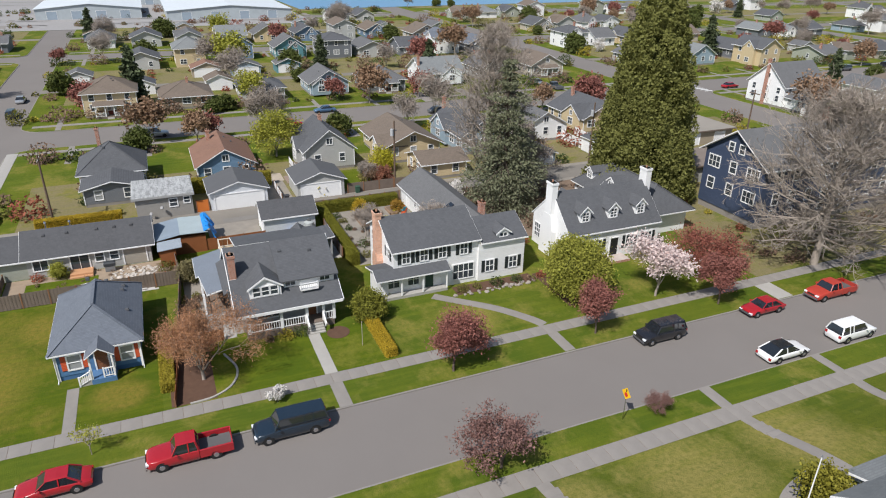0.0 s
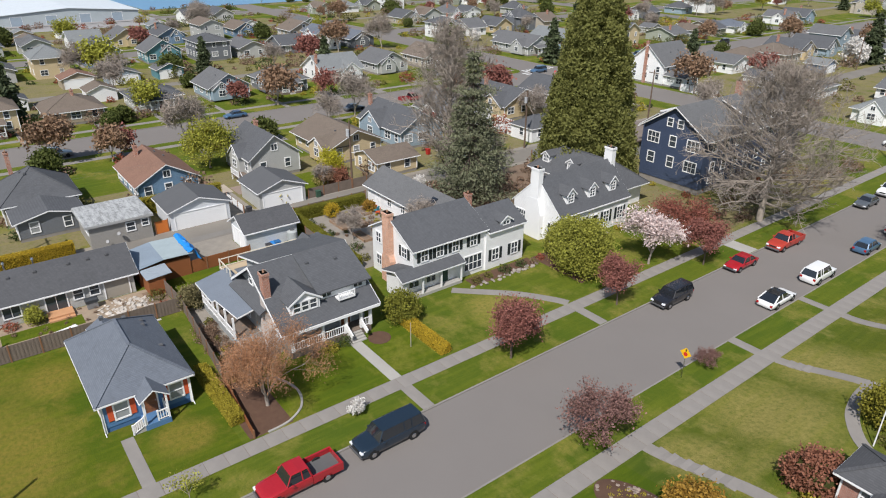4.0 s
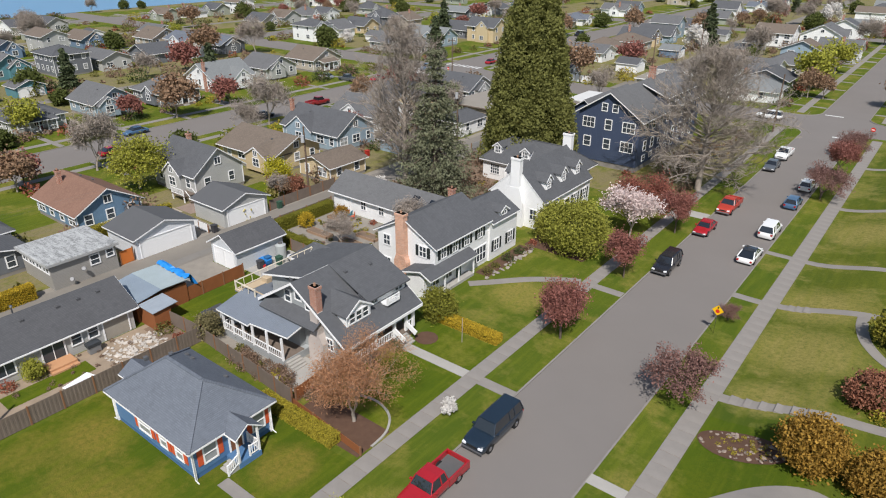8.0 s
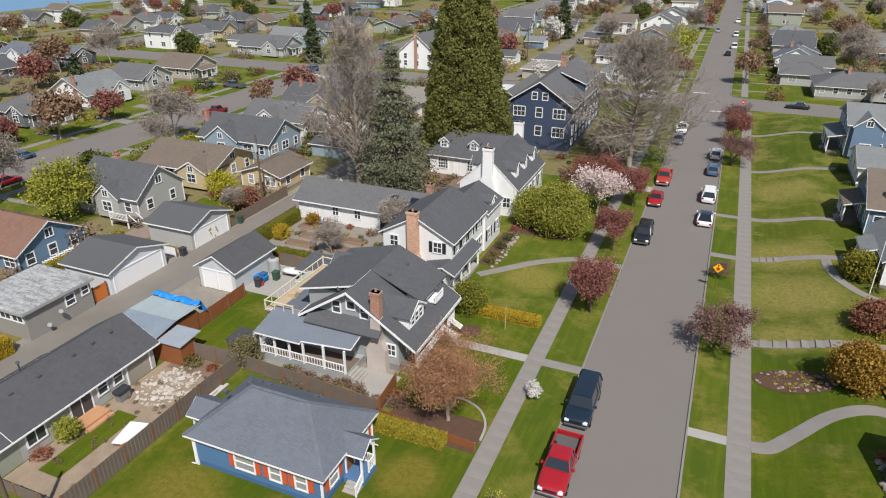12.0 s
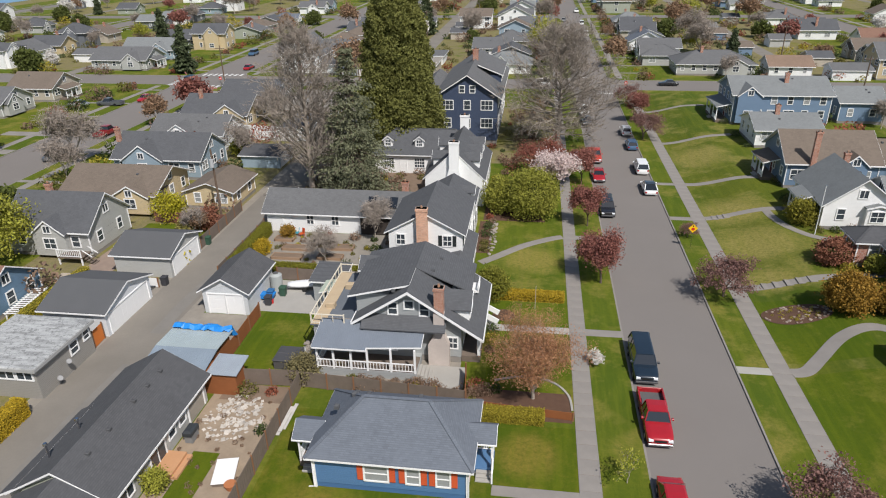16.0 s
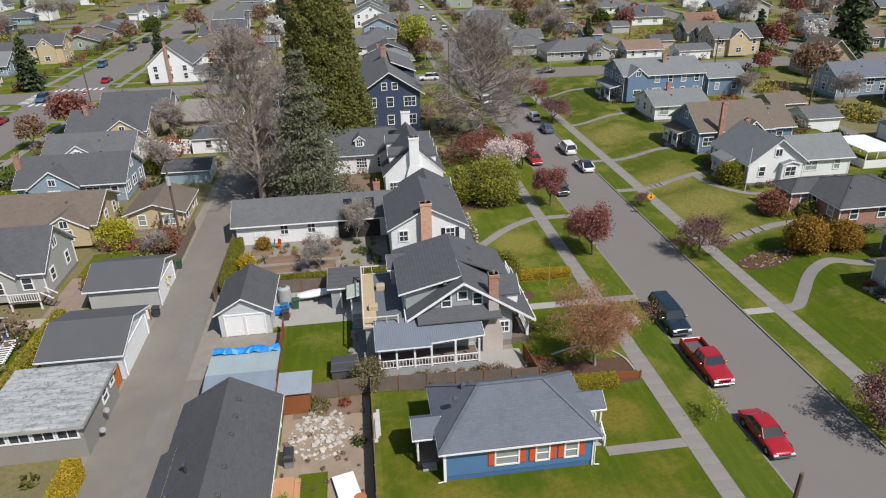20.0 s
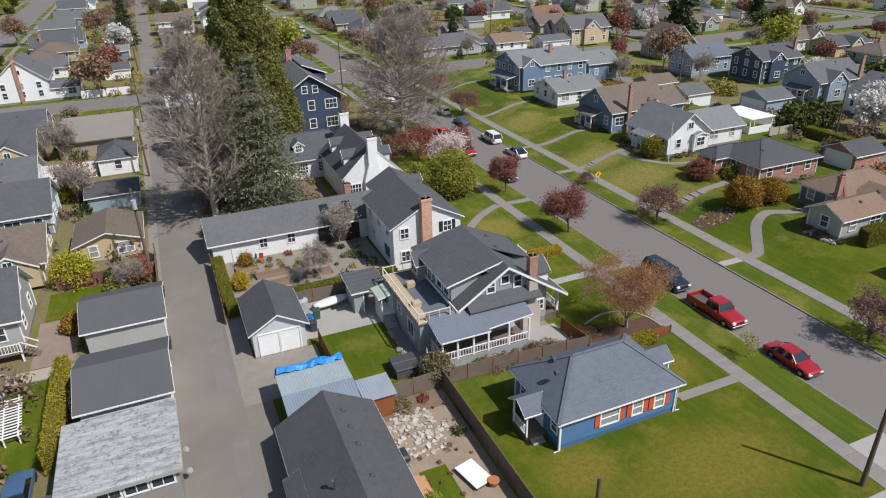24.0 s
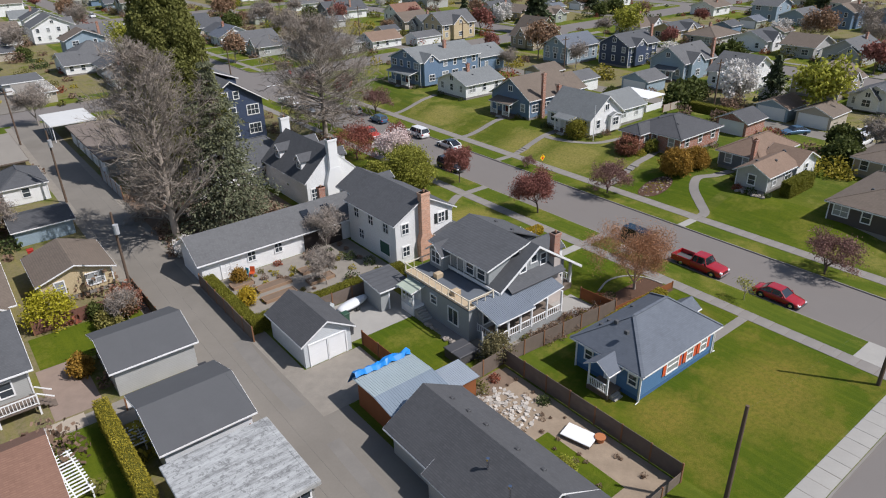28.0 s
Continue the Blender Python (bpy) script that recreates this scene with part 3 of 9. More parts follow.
def house(name, label, x0, x1, y0, y1, ze, zr, roof, wallm, roofm, trim=None, base=0.45, oh=0.45, storeys=1, sides="SEW",
          chim=None, chim_mat=None, porch=None, category="house", group="", vents=2, rng=None, shutters=None, gable_win=True, lite=False, cross=None):
    """A house with walls x0..x1, y0..y1 (world metres), eaves at ze and ridge at zr; roof: gx, gy (ridge along x or y) or hip."""
    trim = trim or WHITE
    rng = rng or random.Random(int(x0 * 31 + y0 * 17))
    cx, cy = (x0 + x1) / 2, (y0 + y1) / 2
    h = thing(name, label, category, cx, cy, group=group)
    X0, X1, Y0, Y1 = x0 - cx, x1 - cx, y0 - cy, y1 - cy
    if lite:
        base = 0.0
    else:
        part("foundation", M().box(X0 + 0.03, X1 - 0.03, Y0 + 0.03, Y1 - 0.03, -0.2, base), CONCRETE, h)
    if roof == "hip":
        part("wall", M().box(X0, X1, Y0, Y1, base, ze), wallm, h)
        slope = (zr - ze) / (min(x1 - x0, y1 - y0) / 2 + oh)
        rf = hip_roof(h, X0 - oh, X1 + oh, Y0 - oh, Y1 + oh, ze, zr, roofm, trim)
    else:
        ax = roof[1]
        half = ((y1 - y0) if ax == "x" else (x1 - x0)) / 2
        slope = (zr - ze) / (half + oh)
        wz = ze + slope * oh - 0.14
        gable_body(h, X0, X1, Y0, Y1, base, wz, zr - 0.14, ax, wallm)
        rf = gable_roof(h, X0 - oh, X1 + oh, Y0 - oh, Y1 + oh, ze, zr, ax, roofm, trim)
        if gable_win and zr - ze > 1.6:
            zc = ze + (zr - ze) * 0.42
            for sd in (("E", "W") if ax == "x" else ("S",)):
                if sd in sides:
                    px, py = {"S": (0, Y0), "E": (X1, 0), "W": (X0, 0)}[sd]
                    window(h, sd, px, py, zc, 0.9, 0.9, 2, 1, trim, lite=lite)
    for px in () if lite else (X0, X1):
        for py in (Y0, Y1):
            part("corner_board", M().box(px - 0.06, px + 0.06, py - 0.06, py + 0.06, base, ze - 0.1), trim, h)
    auto_windows(h, X0, X1, Y0, Y1, base, storeys, sides, trim, rng=rng, shutters=shutters, lite=lite, most=(1 if math.hypot(cx + 10, cy + 10) > 240 else 2) if lite else 99, top=ze)
    for i in range(vents):
        if roof == "hip" or roof == "gx":
            u, s = rng.uniform(X0 * 0.5, X1 * 0.5), rng.choice((-1, 1))
            v = s * rng.uniform(0.15, 0.5) * (Y1 - Y0) / 2
            zz = zr - abs(v) * slope
            part("roof_vent", M().soft(u - 0.14, u + 0.14, v - 0.14, v + 0.14, zz - 0.1, zz + 0.18, 0.05), DARKROOF, rf)
        else:
            v, s = rng.uniform(Y0 * 0.5, Y1 * 0.5), rng.choice((-1, 1))
            u = s * rng.uniform(0.15, 0.5) * (X1 - X0) / 2
            zz = zr - abs(u) * slope
            part("roof_vent", M().soft(u - 0.14, u + 0.14, v - 0.14, v + 0.14, zz - 0.1, zz + 0.18, 0.05), DARKROOF, rf)
    if cross:      # side, place along it, width, rise, how far proud, how deep
        sd, u, w, rise, proud, deep = cross
        px, py = {"S": (u - cx, Y0 - proud), "E": (X1 + proud, u - cy), "W": (X0 - proud, u - cy)}[sd]
        g = dormer(h, sd, px, py, base, w, ze - base - 0.05, deep, roofm, wallm, rise)
        window(g, "S", 0, 0, min(1.55, ze - base - 1.0), 1.4, 1.2, 2, 2, trim, lite=lite)
        if rise > 1.3:
            window(g, "S", 0, 0, ze - base + rise * 0.28, 0.8, 0.8, 2, 1, trim, lite=lite)
    if chim:
        chimney(h, chim[0] - cx, chim[1] - cy, 0 if len(chim) < 4 else chim[3], chim[2], material=chim_mat or BRICK)
    if porch:
        sd, pa, pb, depth, pz = porch      # side, from, to along it, depth, roof height
        front_porch(h, sd, pa - (cy if sd in "EW" else cx), pb - (cy if sd in "EW" else cx), X0, X1, Y0, Y1, depth, pz, roofm, trim, base)
    return h


def front_porch(h, sd, a, b, X0, X1, Y0, Y1, depth, pz, roofm, trim, base):
    """Deck, posts, rail, steps and a lean-to roof out of the wall that faces sd."""
    if sd in "EW":
        w0 = X1 if sd == "E" else X0
        w1 = w0 + (depth if sd == "E" else -depth)
        xs = sorted((w0, w1))
        part("porch_deck", M().soft(xs[0], xs[1], a, b, -0.1, base), FENCEWOOD, h)
        shed = [(w1 + (0.25 if sd == "E" else -0.25), a - 0.3, pz), (w1 + (0.25 if sd == "E" else -0.25), b + 0.3, pz), (w0, b + 0.3, pz + 0.6), (w0, a - 0.3, pz + 0.6)]
        if sd == "W":
            shed = [shed[1], shed[0], shed[3], shed[2]]
        posts = [(w1 * 0.98 + w0 * 0.02, p) for p in (a + 0.12, a + (b - a) * 0.35, a + (b - a) * 0.65, b - 0.12)]
        rails = [[(*posts[0], base), (*posts[1], base)], [(*posts[2], base), (*posts[3], base)]]
        door(h, sd, w0, (a + b) / 2, base, material=plain("dark_red_door", (0.18, 0.04, 0.03), 0.5))
        steps(h, sd, w1, (a + b) / 2, base)
    else:
        w0, w1 = Y0, Y0 - depth
        part("porch_deck", M().soft(a, b, w1, w0, -0.1, base), FENCEWOOD, h)
        shed = [(a - 0.3, w1 - 0.25, pz), (b + 0.3, w1 - 0.25, pz), (b + 0.3, w0, pz + 0.6), (a - 0.3, w0, pz + 0.6)]
        posts = [(p, w1 + 0.12) for p in (a + 0.12, a + (b - a) * 0.35, a + (b - a) * 0.65, b - 0.12)]
        rails = [[(*posts[0], base), (*posts[1], base)], [(*posts[2], base), (*posts[3], base)]]
        door(h, "S", (a + b) / 2, w0, base, material=plain("dark_red_door", (0.18, 0.04, 0.03), 0.5))
        steps(h, "S", (a + b) / 2, w1, base)
    shed_roof(h, shed, roofm, 0.12, trim, "porch_roof")
    for px, py in posts:
        part("porch_post", M().box(px - 0.08, px + 0.08, py - 0.08, py + 0.08, base, pz + 0.05), trim, h)
    for rl in rails:
        railing(h, rl, 0.8, 0.2, trim)

# ---- ground, roads, kerbs ----
STREETS = [(-388, -378), (-292, -282), (-196, -186), (-100, -88), (0.1, 8.85), (100, 110), (198, 208), (296, 306), (394, 404)]
CROSS = [(-180, -170), (-32, -22.6), (119.8, 131.4), (268, 279), (416, 427), (566, 576)]

solo("ground", M((0, 0, -0.3)).box(-2600, 2600, -2600, 2600, -0.6, -0.3), GRASS, "wide grassy ground reaching to the horizon", "ground", kind="structure")
solo("road", M((0, 0, -0.12)).box(-480, 480, -260, 640, -0.25, -0.12), ASPHALT, "worn grey-brown asphalt street", "road", kind="structure")


def rounded(x0, x1, y0, y1, r=4.5, n=5):
    pts = []
    for cx, cy, a in ((x1 - r, y0 + r, -90), (x1 - r, y1 - r, 0), (x0 + r, y1 - r, 90), (x0 + r, y0 + r, 180)):
        pts += [(cx + r * math.cos(radians(a + 90 * i / n)), cy + r * math.sin(radians(a + 90 * i / n))) for i in range(n + 1)]
    return pts


for (xa, xb) in zip([s[1] for s in STREETS], [s[0] for s in STREETS[1:]]):
    for (ya, yb) in zip([c[1] for c in CROSS], [c[0] for c in CROSS[1:]]):
        near = -90 < xa < 12 and -30 < ya < 120
        solo("kerb", M(((xa + xb) / 2, (ya + yb) / 2, 0)).plate(rounded(xa, xb, ya, yb), -0.2, -0.004), CONCRETE, "pale concrete kerb round a block", "kerb", kind="structure")
        solo("lawn", M(((xa + xb) / 2, (ya + yb) / 2, 0)).plate(rounded(xa + 0.16, xb - 0.16, ya + 0.16, yb - 0.16), -0.15, 0.006), GRASS, "spring-green grass with dry patches", "lawn", kind="structure")


def patch(name, x0, x1, y0, y1, material, label, category, z=0.016, kind="structure"):
    return solo(name, M(((x0 + x1) / 2, (y0 + y1) / 2, 0)).box(x0, x1, y0, y1, -0.05, z), material, label, category, kind=kind)


def _ease(t):
    t = max(0.0, min(1.0, t))
    return t * t * (3 - 2 * t)


def rise(x, y):
    """Height of the banked lots on the east side above the street."""
    return 1.4 * _ease((x - 13.4) / 8.3) * _ease((55.0 - x) / 4.0) * _ease((y + 14.0) / 9.0) * _ease((117.0 - y) / 5.0)


def banked(name, x0, x1, y0, y1, material, label, lift, wob=0.0):
    """A lawn that follows the bank."""
    nx, ny = max(2, int((x1 - x0) / 0.6)), max(2, int((y1 - y0) / 1.0))
    m = M(((x0 + x1) / 2, (y0 + y1) / 2, 0))
    v, f = [], []
    for j in range(ny + 1):
        for i in range(nx + 1):
            x, y = x0 + (x1 - x0) * i / nx, y0 + (y1 - y0) * j / ny
            if wob and (i in (0, nx) or j in (0, ny)):
                x += wob * noise.noise((x * 0.4, y * 0.4, 3.0))
                y += wob * noise.noise((x * 0.4, y * 0.4, 9.0))
            v.append((x, y, rise(x, y) + lift))
            if i < nx and j < ny:
                k = j * (nx + 1) + i
                f.append((k, k + 1, k + nx + 2, k + nx + 1))
    return solo(name, m.add(v, f), material, label, "lawn", kind="structure")


def ribbon(name, pts, w, material, label, category, z=0.03, kind="structure"):
    """A path of even width along a smooth line of (x, y)."""
    P = []
    for i in range(len(pts) - 1):
        p0, p1, p2, p3 = [Vector(pts[max(0, min(len(pts) - 1, i + k))]) for k in (-1, 0, 1, 2)]
        for s in range(6):
            t = s / 6
            P.append(0.5 * (2 * p1 + (p2 - p0) * t + (2 * p0 - 5 * p1 + 4 * p2 - p3) * t * t + (3 * p1 - p0 - 3 * p2 + p3) * t ** 3))
    P.append(Vector(pts[-1]))
    L, R = [], []
    for i, p in enumerate(P):
        d = (P[min(i + 1, len(P) - 1)] - P[max(i - 1, 0)]).normalized()
        nrm = Vector((-d.y, d.x)) * (w / 2)
        L.append(p + nrm)
        R.append(p - nrm)
    m = M((*pts[0], 0))
    v = [(p.x, p.y, z + rise(p.x, p.y)) for p in L + R] + [(p.x, p.y, rise(p.x, p.y) - 0.04) for p in L + R]
    n = len(P)
    f = []
    for i in range(n - 1):
        f += [(i, n + i, n + i + 1, i + 1), (i, i + 1, 2 * n + i + 1, 2 * n + i), (n + i, 3 * n + i, 3 * n + i + 1, n + i + 1)]
    return solo(name, m.add(v, f), material, label, category, kind=kind)


def slab_walk(name, x0, x1, y0, y1, label, step=1.5, material=None, along="y", panels=True):
    """A pavement of cast slabs with open joints."""
    ob = solo(name, M(((x0 + x1) / 2, (y0 + y1) / 2, 0)).box(x0, x1, y0, y1, -0.06, 0.018), SOIL, label, "pavement", kind="structure")
    rng = random.Random(int(x0 * 7 + y0))
    cx, cy = ob.location.x, ob.location.y
    n = int(((y1 - y0) if along == "y" else (x1 - x0)) / step)
    if along == "y":
        me = M().soft((x0 - x1) / 2, (x1 - x0) / 2, -step / 2 + 0.012, step / 2 - 0.012, -0.02, 0.034, 0.008).mesh("slab", material or CONCRETE)
    else:
        me = M().soft(-step / 2 + 0.012, step / 2 - 0.012, (y0 - y1) / 2, (y1 - y0) / 2, -0.02, 0.034, 0.008).mesh("slab", material or CONCRETE)
    for i in range(n):
        s = new("slab", me)
        s.parent = ob
        u = (i + 0.5) * step
        s.location = (0, y0 + u - cy, rng.uniform(-0.006, 0.008)) if along == "y" else (x0 + u - cx, 0, rng.uniform(-0.006, 0.008))
    return ob


def joint_walk(name, x0, x1, y0, y1, label):
    return patch(name, x0, x1, y0, y1, CONCRETE, label, "pavement", 0.03)


# far pavements of all the blocks, plain strips
for sa, sb in STREETS:
    for ca, cb in zip([c[1] for c in CROSS], [c[0] for c in CROSS[1:]]):
        for x in (sa - 4.8, sb + 2.3):
            if sa == 0.1 and ca < 100 and ca > -100:
                continue
            joint_walk("pavement", x, x + 1.5, ca + 2, cb - 2, "long grey concrete pavement beside the street")

# alleys
ALLEYS = [(-47.3, -42.2), (56, 60.5), (-141, -137), (-237, -233), (152, 156), (250, 254)]
for i, (a, b) in enumerate(ALLEYS):
    for ca, cb in zip([c[1] for c in CROSS], [c[0] for c in CROSS[1:]]):
        solo("alley", M(((a + b) / 2, (ca + cb) / 2, 0)).box(a, b, ca - 0.1, cb + 0.1, -0.06, 0.022), ALLEY, "patched old asphalt alley between back yards", "alley", kind="structure")

# ---- plants ----


def quads_mesh(name, P, U, V, material):
    n = len(P)
    co = np.empty((n, 4, 3))
    co[:, 0], co[:, 1], co[:, 2], co[:, 3] = P - U - V, P + U - V, P + U + V, P - U + V
    me = bpy.data.meshes.new(name)
    me.vertices.add(n * 4)
    me.vertices.foreach_set("co", co.reshape(-1))
    me.loops.add(n * 4)
    me.loops.foreach_set("vertex_index", np.arange(n * 4))
    me.polygons.add(n)
    me.polygons.foreach_set("loop_start", np.arange(0, n * 4, 4))
    me.polygons.foreach_set("loop_total", np.full(n, 4))
    me.update(calc_edges=True)
    me.materials.append(material)
    return me


def unit(v):
    return v / np.maximum(np.linalg.norm(v, axis=1, keepdims=True), 1e-6)


def leaf_mesh(name, P, size, material, rs, aspect=0.6, droop=0.0):
    n = len(P)
    a = unit(rs.normal(size=(n, 3)) + np.array([0, 0, -droop]))
    b = unit(np.cross(a, rs.normal(size=(n, 3))))
    s = size * rs.uniform(0.6, 1.4, (n, 1)) / 2
    return quads_mesh(name, np.asarray(P), a * s, b * s * aspect, material)


def skeleton_tree(seed, trunk, r0, levels, kids, spread=38, lift=0.25, shrink=0.72, first=None, wiggle=0.12, size=None, thin=0.006):
    """Tapered limbs, forking again and again: the wood as a mesh kit, and the points along the outer twigs."""
    rng = random.Random(seed)
    m, pts = M(), []

    def grow(p, d, L, r, lev):
        bits = 3 if lev < 2 else 2
        for i in range(bits):
            e = p + d * (L / bits)
            r2 = r * (0.86 if lev else 0.9)
            m.tube(p, e, r, r2, 7 if lev == 0 else (5 if lev < 3 else 3), False)
            if lev >= levels - 2:
                pts.append((p + e) / 2)
            p, r = e, r2
            d = (d + Vector((rng.gauss(0, wiggle), rng.gauss(0, wiggle), rng.gauss(0, wiggle) + lift * 0.12))).normalized()
        if lev == levels - 1:
            pts.append(p)
            return
        k = kids[min(lev, len(kids) - 1)]
        az = rng.uniform(0, 6.28)
        for j in range(k):
            ang = radians(spread * rng.uniform(0.55, 1.25)) if not (j == 0 and lev > 0) else radians(spread * 0.3)
            s = d.orthogonal().normalized()
            s.rotate(Matrix.Rotation(az + j * 6.283 / k + rng.uniform(-0.4, 0.4), 3, d))
            nd = (d * math.cos(ang) + s * math.sin(ang) + Vector((0, 0, lift * 0.25))).normalized()
            q = p - d * (L / bits) * rng.uniform(0, 0.9) if lev else p - d * L * rng.uniform(0, 0.28)
            grow(q, nd, (first if (lev == 0 and first) else L * shrink) * rng.uniform(0.75, 1.2), max(r * (0.62 if k > 2 else 0.75), thin), lev + 1)

    grow(Vector((0, 0, 0)), Vector((rng.uniform(-0.05, 0.05), rng.uniform(-0.05, 0.05), 1)).normalized(), trunk, r0, 0)
    if size:
        v = np.array(m.v)
        kz, kr = size[0] / v[:, 2].max(), size[1] / np.percentile(np.hypot(v[:, 0], v[:, 1]), 98)
        m.v = [(x * (kr if z > 0.5 else 1), y * (kr if z > 0.5 else 1), z * kz - 0.05) for x, y, z in m.v]
        pts = [Vector((p.x * kr, p.y * kr, p.z * kz)) for p in pts]
    return m, pts


def leafy_tree(name, seed, trunk, r0, levels, kids, leafm, barkm, per_tip, leaf, cloud, label, aspect=0.6, **kw):
    """Builds one tree as an Empty with trunk and crown; stands at the origin until placed."""
    t = thing(name, label, "tree")
    m, pts = skeleton_tree(seed, trunk, r0, levels, kids, **kw)
    part("trunk", m, barkm, t, smooth=True)
    if per_tip:
        rs = np.random.RandomState(seed)
        P = np.repeat(np.array([tuple(p) for p in pts]), per_tip, axis=0)
        P = P + rs.normal(scale=cloud, size=P.shape)
        part("crown", leaf_mesh("crown", P, leaf, leafm, rs, aspect), None, t)
    return t


def clump_plant(name, seed, rx, ry, rz, clumps, per, leaf, leafm, label, category="shrub", zc=None, core=True, trunk=0.0, group=""):
    """A dense rounded shrub or crown: many small leaves in uneven clumps, round a dark core that paints the shade
    within.
    """
    t = thing(name, label, category, group=group)
    rs = np.random.RandomState(seed)
    zc = rz * 0.95 if zc is None else zc
    d = unit(rs.normal(size=(clumps, 3)))
    d[:, 2] = np.where(d[:, 2] < -0.75, -d[:, 2], d[:, 2])
    C = d * rs.uniform(0.62, 1.0, (clumps, 1)) * np.array([rx, ry, rz])
    P = np.repeat(C, per, axis=0) + rs.normal(scale=0.17 * min(rx, ry, rz) + 0.04, size=(clumps * per, 3))
    P[:, 2] = np.maximum(P[:, 2] + zc, 0.04)
    part("leaves", leaf_mesh("leaves", P, leaf, leafm, rs), None, t)
    # near-black core seen through the leaf gaps: inner shade given as colour
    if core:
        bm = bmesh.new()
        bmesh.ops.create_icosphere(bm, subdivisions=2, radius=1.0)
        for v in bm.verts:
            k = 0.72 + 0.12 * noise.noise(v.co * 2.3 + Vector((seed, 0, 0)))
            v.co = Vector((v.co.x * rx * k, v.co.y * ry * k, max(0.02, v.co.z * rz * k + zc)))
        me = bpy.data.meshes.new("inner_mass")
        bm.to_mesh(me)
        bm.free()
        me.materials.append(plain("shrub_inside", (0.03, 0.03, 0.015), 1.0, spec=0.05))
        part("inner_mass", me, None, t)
    if trunk:
        part("trunk", M().tube((0, 0, -0.1), (0, 0, zc), trunk, trunk * 0.6, 7), BARK, t)
    return t


def hedge(name, x0, x1, y0, y1, h, leafm, label, seed=1, per=560, z=0.0):
    """A clipped hedge: a solid of twigs clothed in small leaves."""
    cx, cy = (x0 + x1) / 2, (y0 + y1) / 2
    t = thing(name, label, "hedge", cx, cy, z)
    rs = np.random.RandomState(seed)
    a, b = (x1 - x0) / 2, (y1 - y0) / 2
    part("inner_mass", M().soft(-a + 0.08, a - 0.08, -b + 0.08, b - 0.08, -0.05, h - 0.08, 0.1), plain("hedge_inside", (0.11, 0.105, 0.02), 1.0, spec=0.05), t)
    areas = np.array([4 * a * b, 4 * a * h / 2 * 1.0, 4 * a * h / 2, 4 * b * h / 2, 4 * b * h / 2])
    out = []
    for k, ar in enumerate(areas):
        n = int(ar * per)
        u, v = rs.uniform(-1, 1, n), rs.uniform(0, 1, n)
        if k == 0:
            out.append(np.stack([u * a, rs.uniform(-1, 1, n) * b, np.full(n, h)], 1))
        elif k < 3:
            out.append(np.stack([u * a, np.full(n, b if k == 1 else -b), v * h], 1))
        else:
            out.append(np.stack([np.full(n, a if k == 3 else -a), u * b, v * h], 1))
    P = np.concatenate(out) + rs.normal(scale=0.05, size=(sum(len(o) for o in out), 3))
    P[:, 2] = np.maximum(P[:, 2], 0.03)
    part("leaves", leaf_mesh("leaves", P, 0.085, leafm, rs), None, t)
    return t


def conifer(name, seed, H, R, leafm, label, tufts=60, rows=46, low=0.04, droop=0.35, blade=0.55, power=0.9, fat=0.16):
    """A tapering trunk with whorls of drooping boughs clothed in needle sprays."""
    t = thing(name, label, "tree")
    part("trunk", M().tube((0, 0, -0.2), (0, 0, H * 0.55), 0.022 * H, 0.012 * H, 9).tube((0, 0, H * 0.55), (0, 0, H * 0.98), 0.012 * H, 0.03, 7), BARK, t)
    rs = np.random.RandomState(seed)
    w, P, D = M(), [], []
    for i in range(rows):
        f = i / rows
        z = H * (low + (0.97 - low) * f)
        L = R * (1 - f) ** power * rs.uniform(0.55, 1.2) + 0.25
        k = int(5 + 5 * (1 - f))
        a0 = rs.uniform(0, 6.28)
        for j in range(k):
            a = a0 + j * 6.283 / k + rs.uniform(-0.3, 0.3)
            l = L * rs.uniform(0.45, 1.2)
            d = np.array([math.cos(a), math.sin(a), 0.0])
            tip = d * l + np.array([0, 0, z - droop * l])
            w.tube((0, 0, z), tuple(tip), 0.05 + 0.01 * l, 0.015, 3, False)
            n = int(tufts * (0.35 + l / R))
            s = rs.uniform(0.22, 1.0, n) ** 0.7
            base = d[None] * (l * s)[:, None]
            base[:, 2] = z - droop * l * s
            side = np.array([-d[1], d[0], 0])
            P.append(base + side[None] * (rs.normal(size=n) * l * fat * (0.4 + s))[:, None] + rs.normal(scale=0.14, size=(n, 3)))
            D.append(np.repeat(d[None], n, 0))
    part("branchwork", w, BARK, t)
    P, D = np.concatenate(P), np.concatenate(D)
    n = len(P)
    a = unit(D * 0.8 + rs.normal(scale=0.55, size=(n, 3)) + np.array([0, 0, -0.35]))
    b = unit(np.cross(a, rs.normal(size=(n, 3))))
    s = blade * rs.uniform(0.5, 1.3, (n, 1)) / 2
    part("needles", quads_mesh("needles", P, a * s, b * s * 0.42, leafm), None, t)
    return t


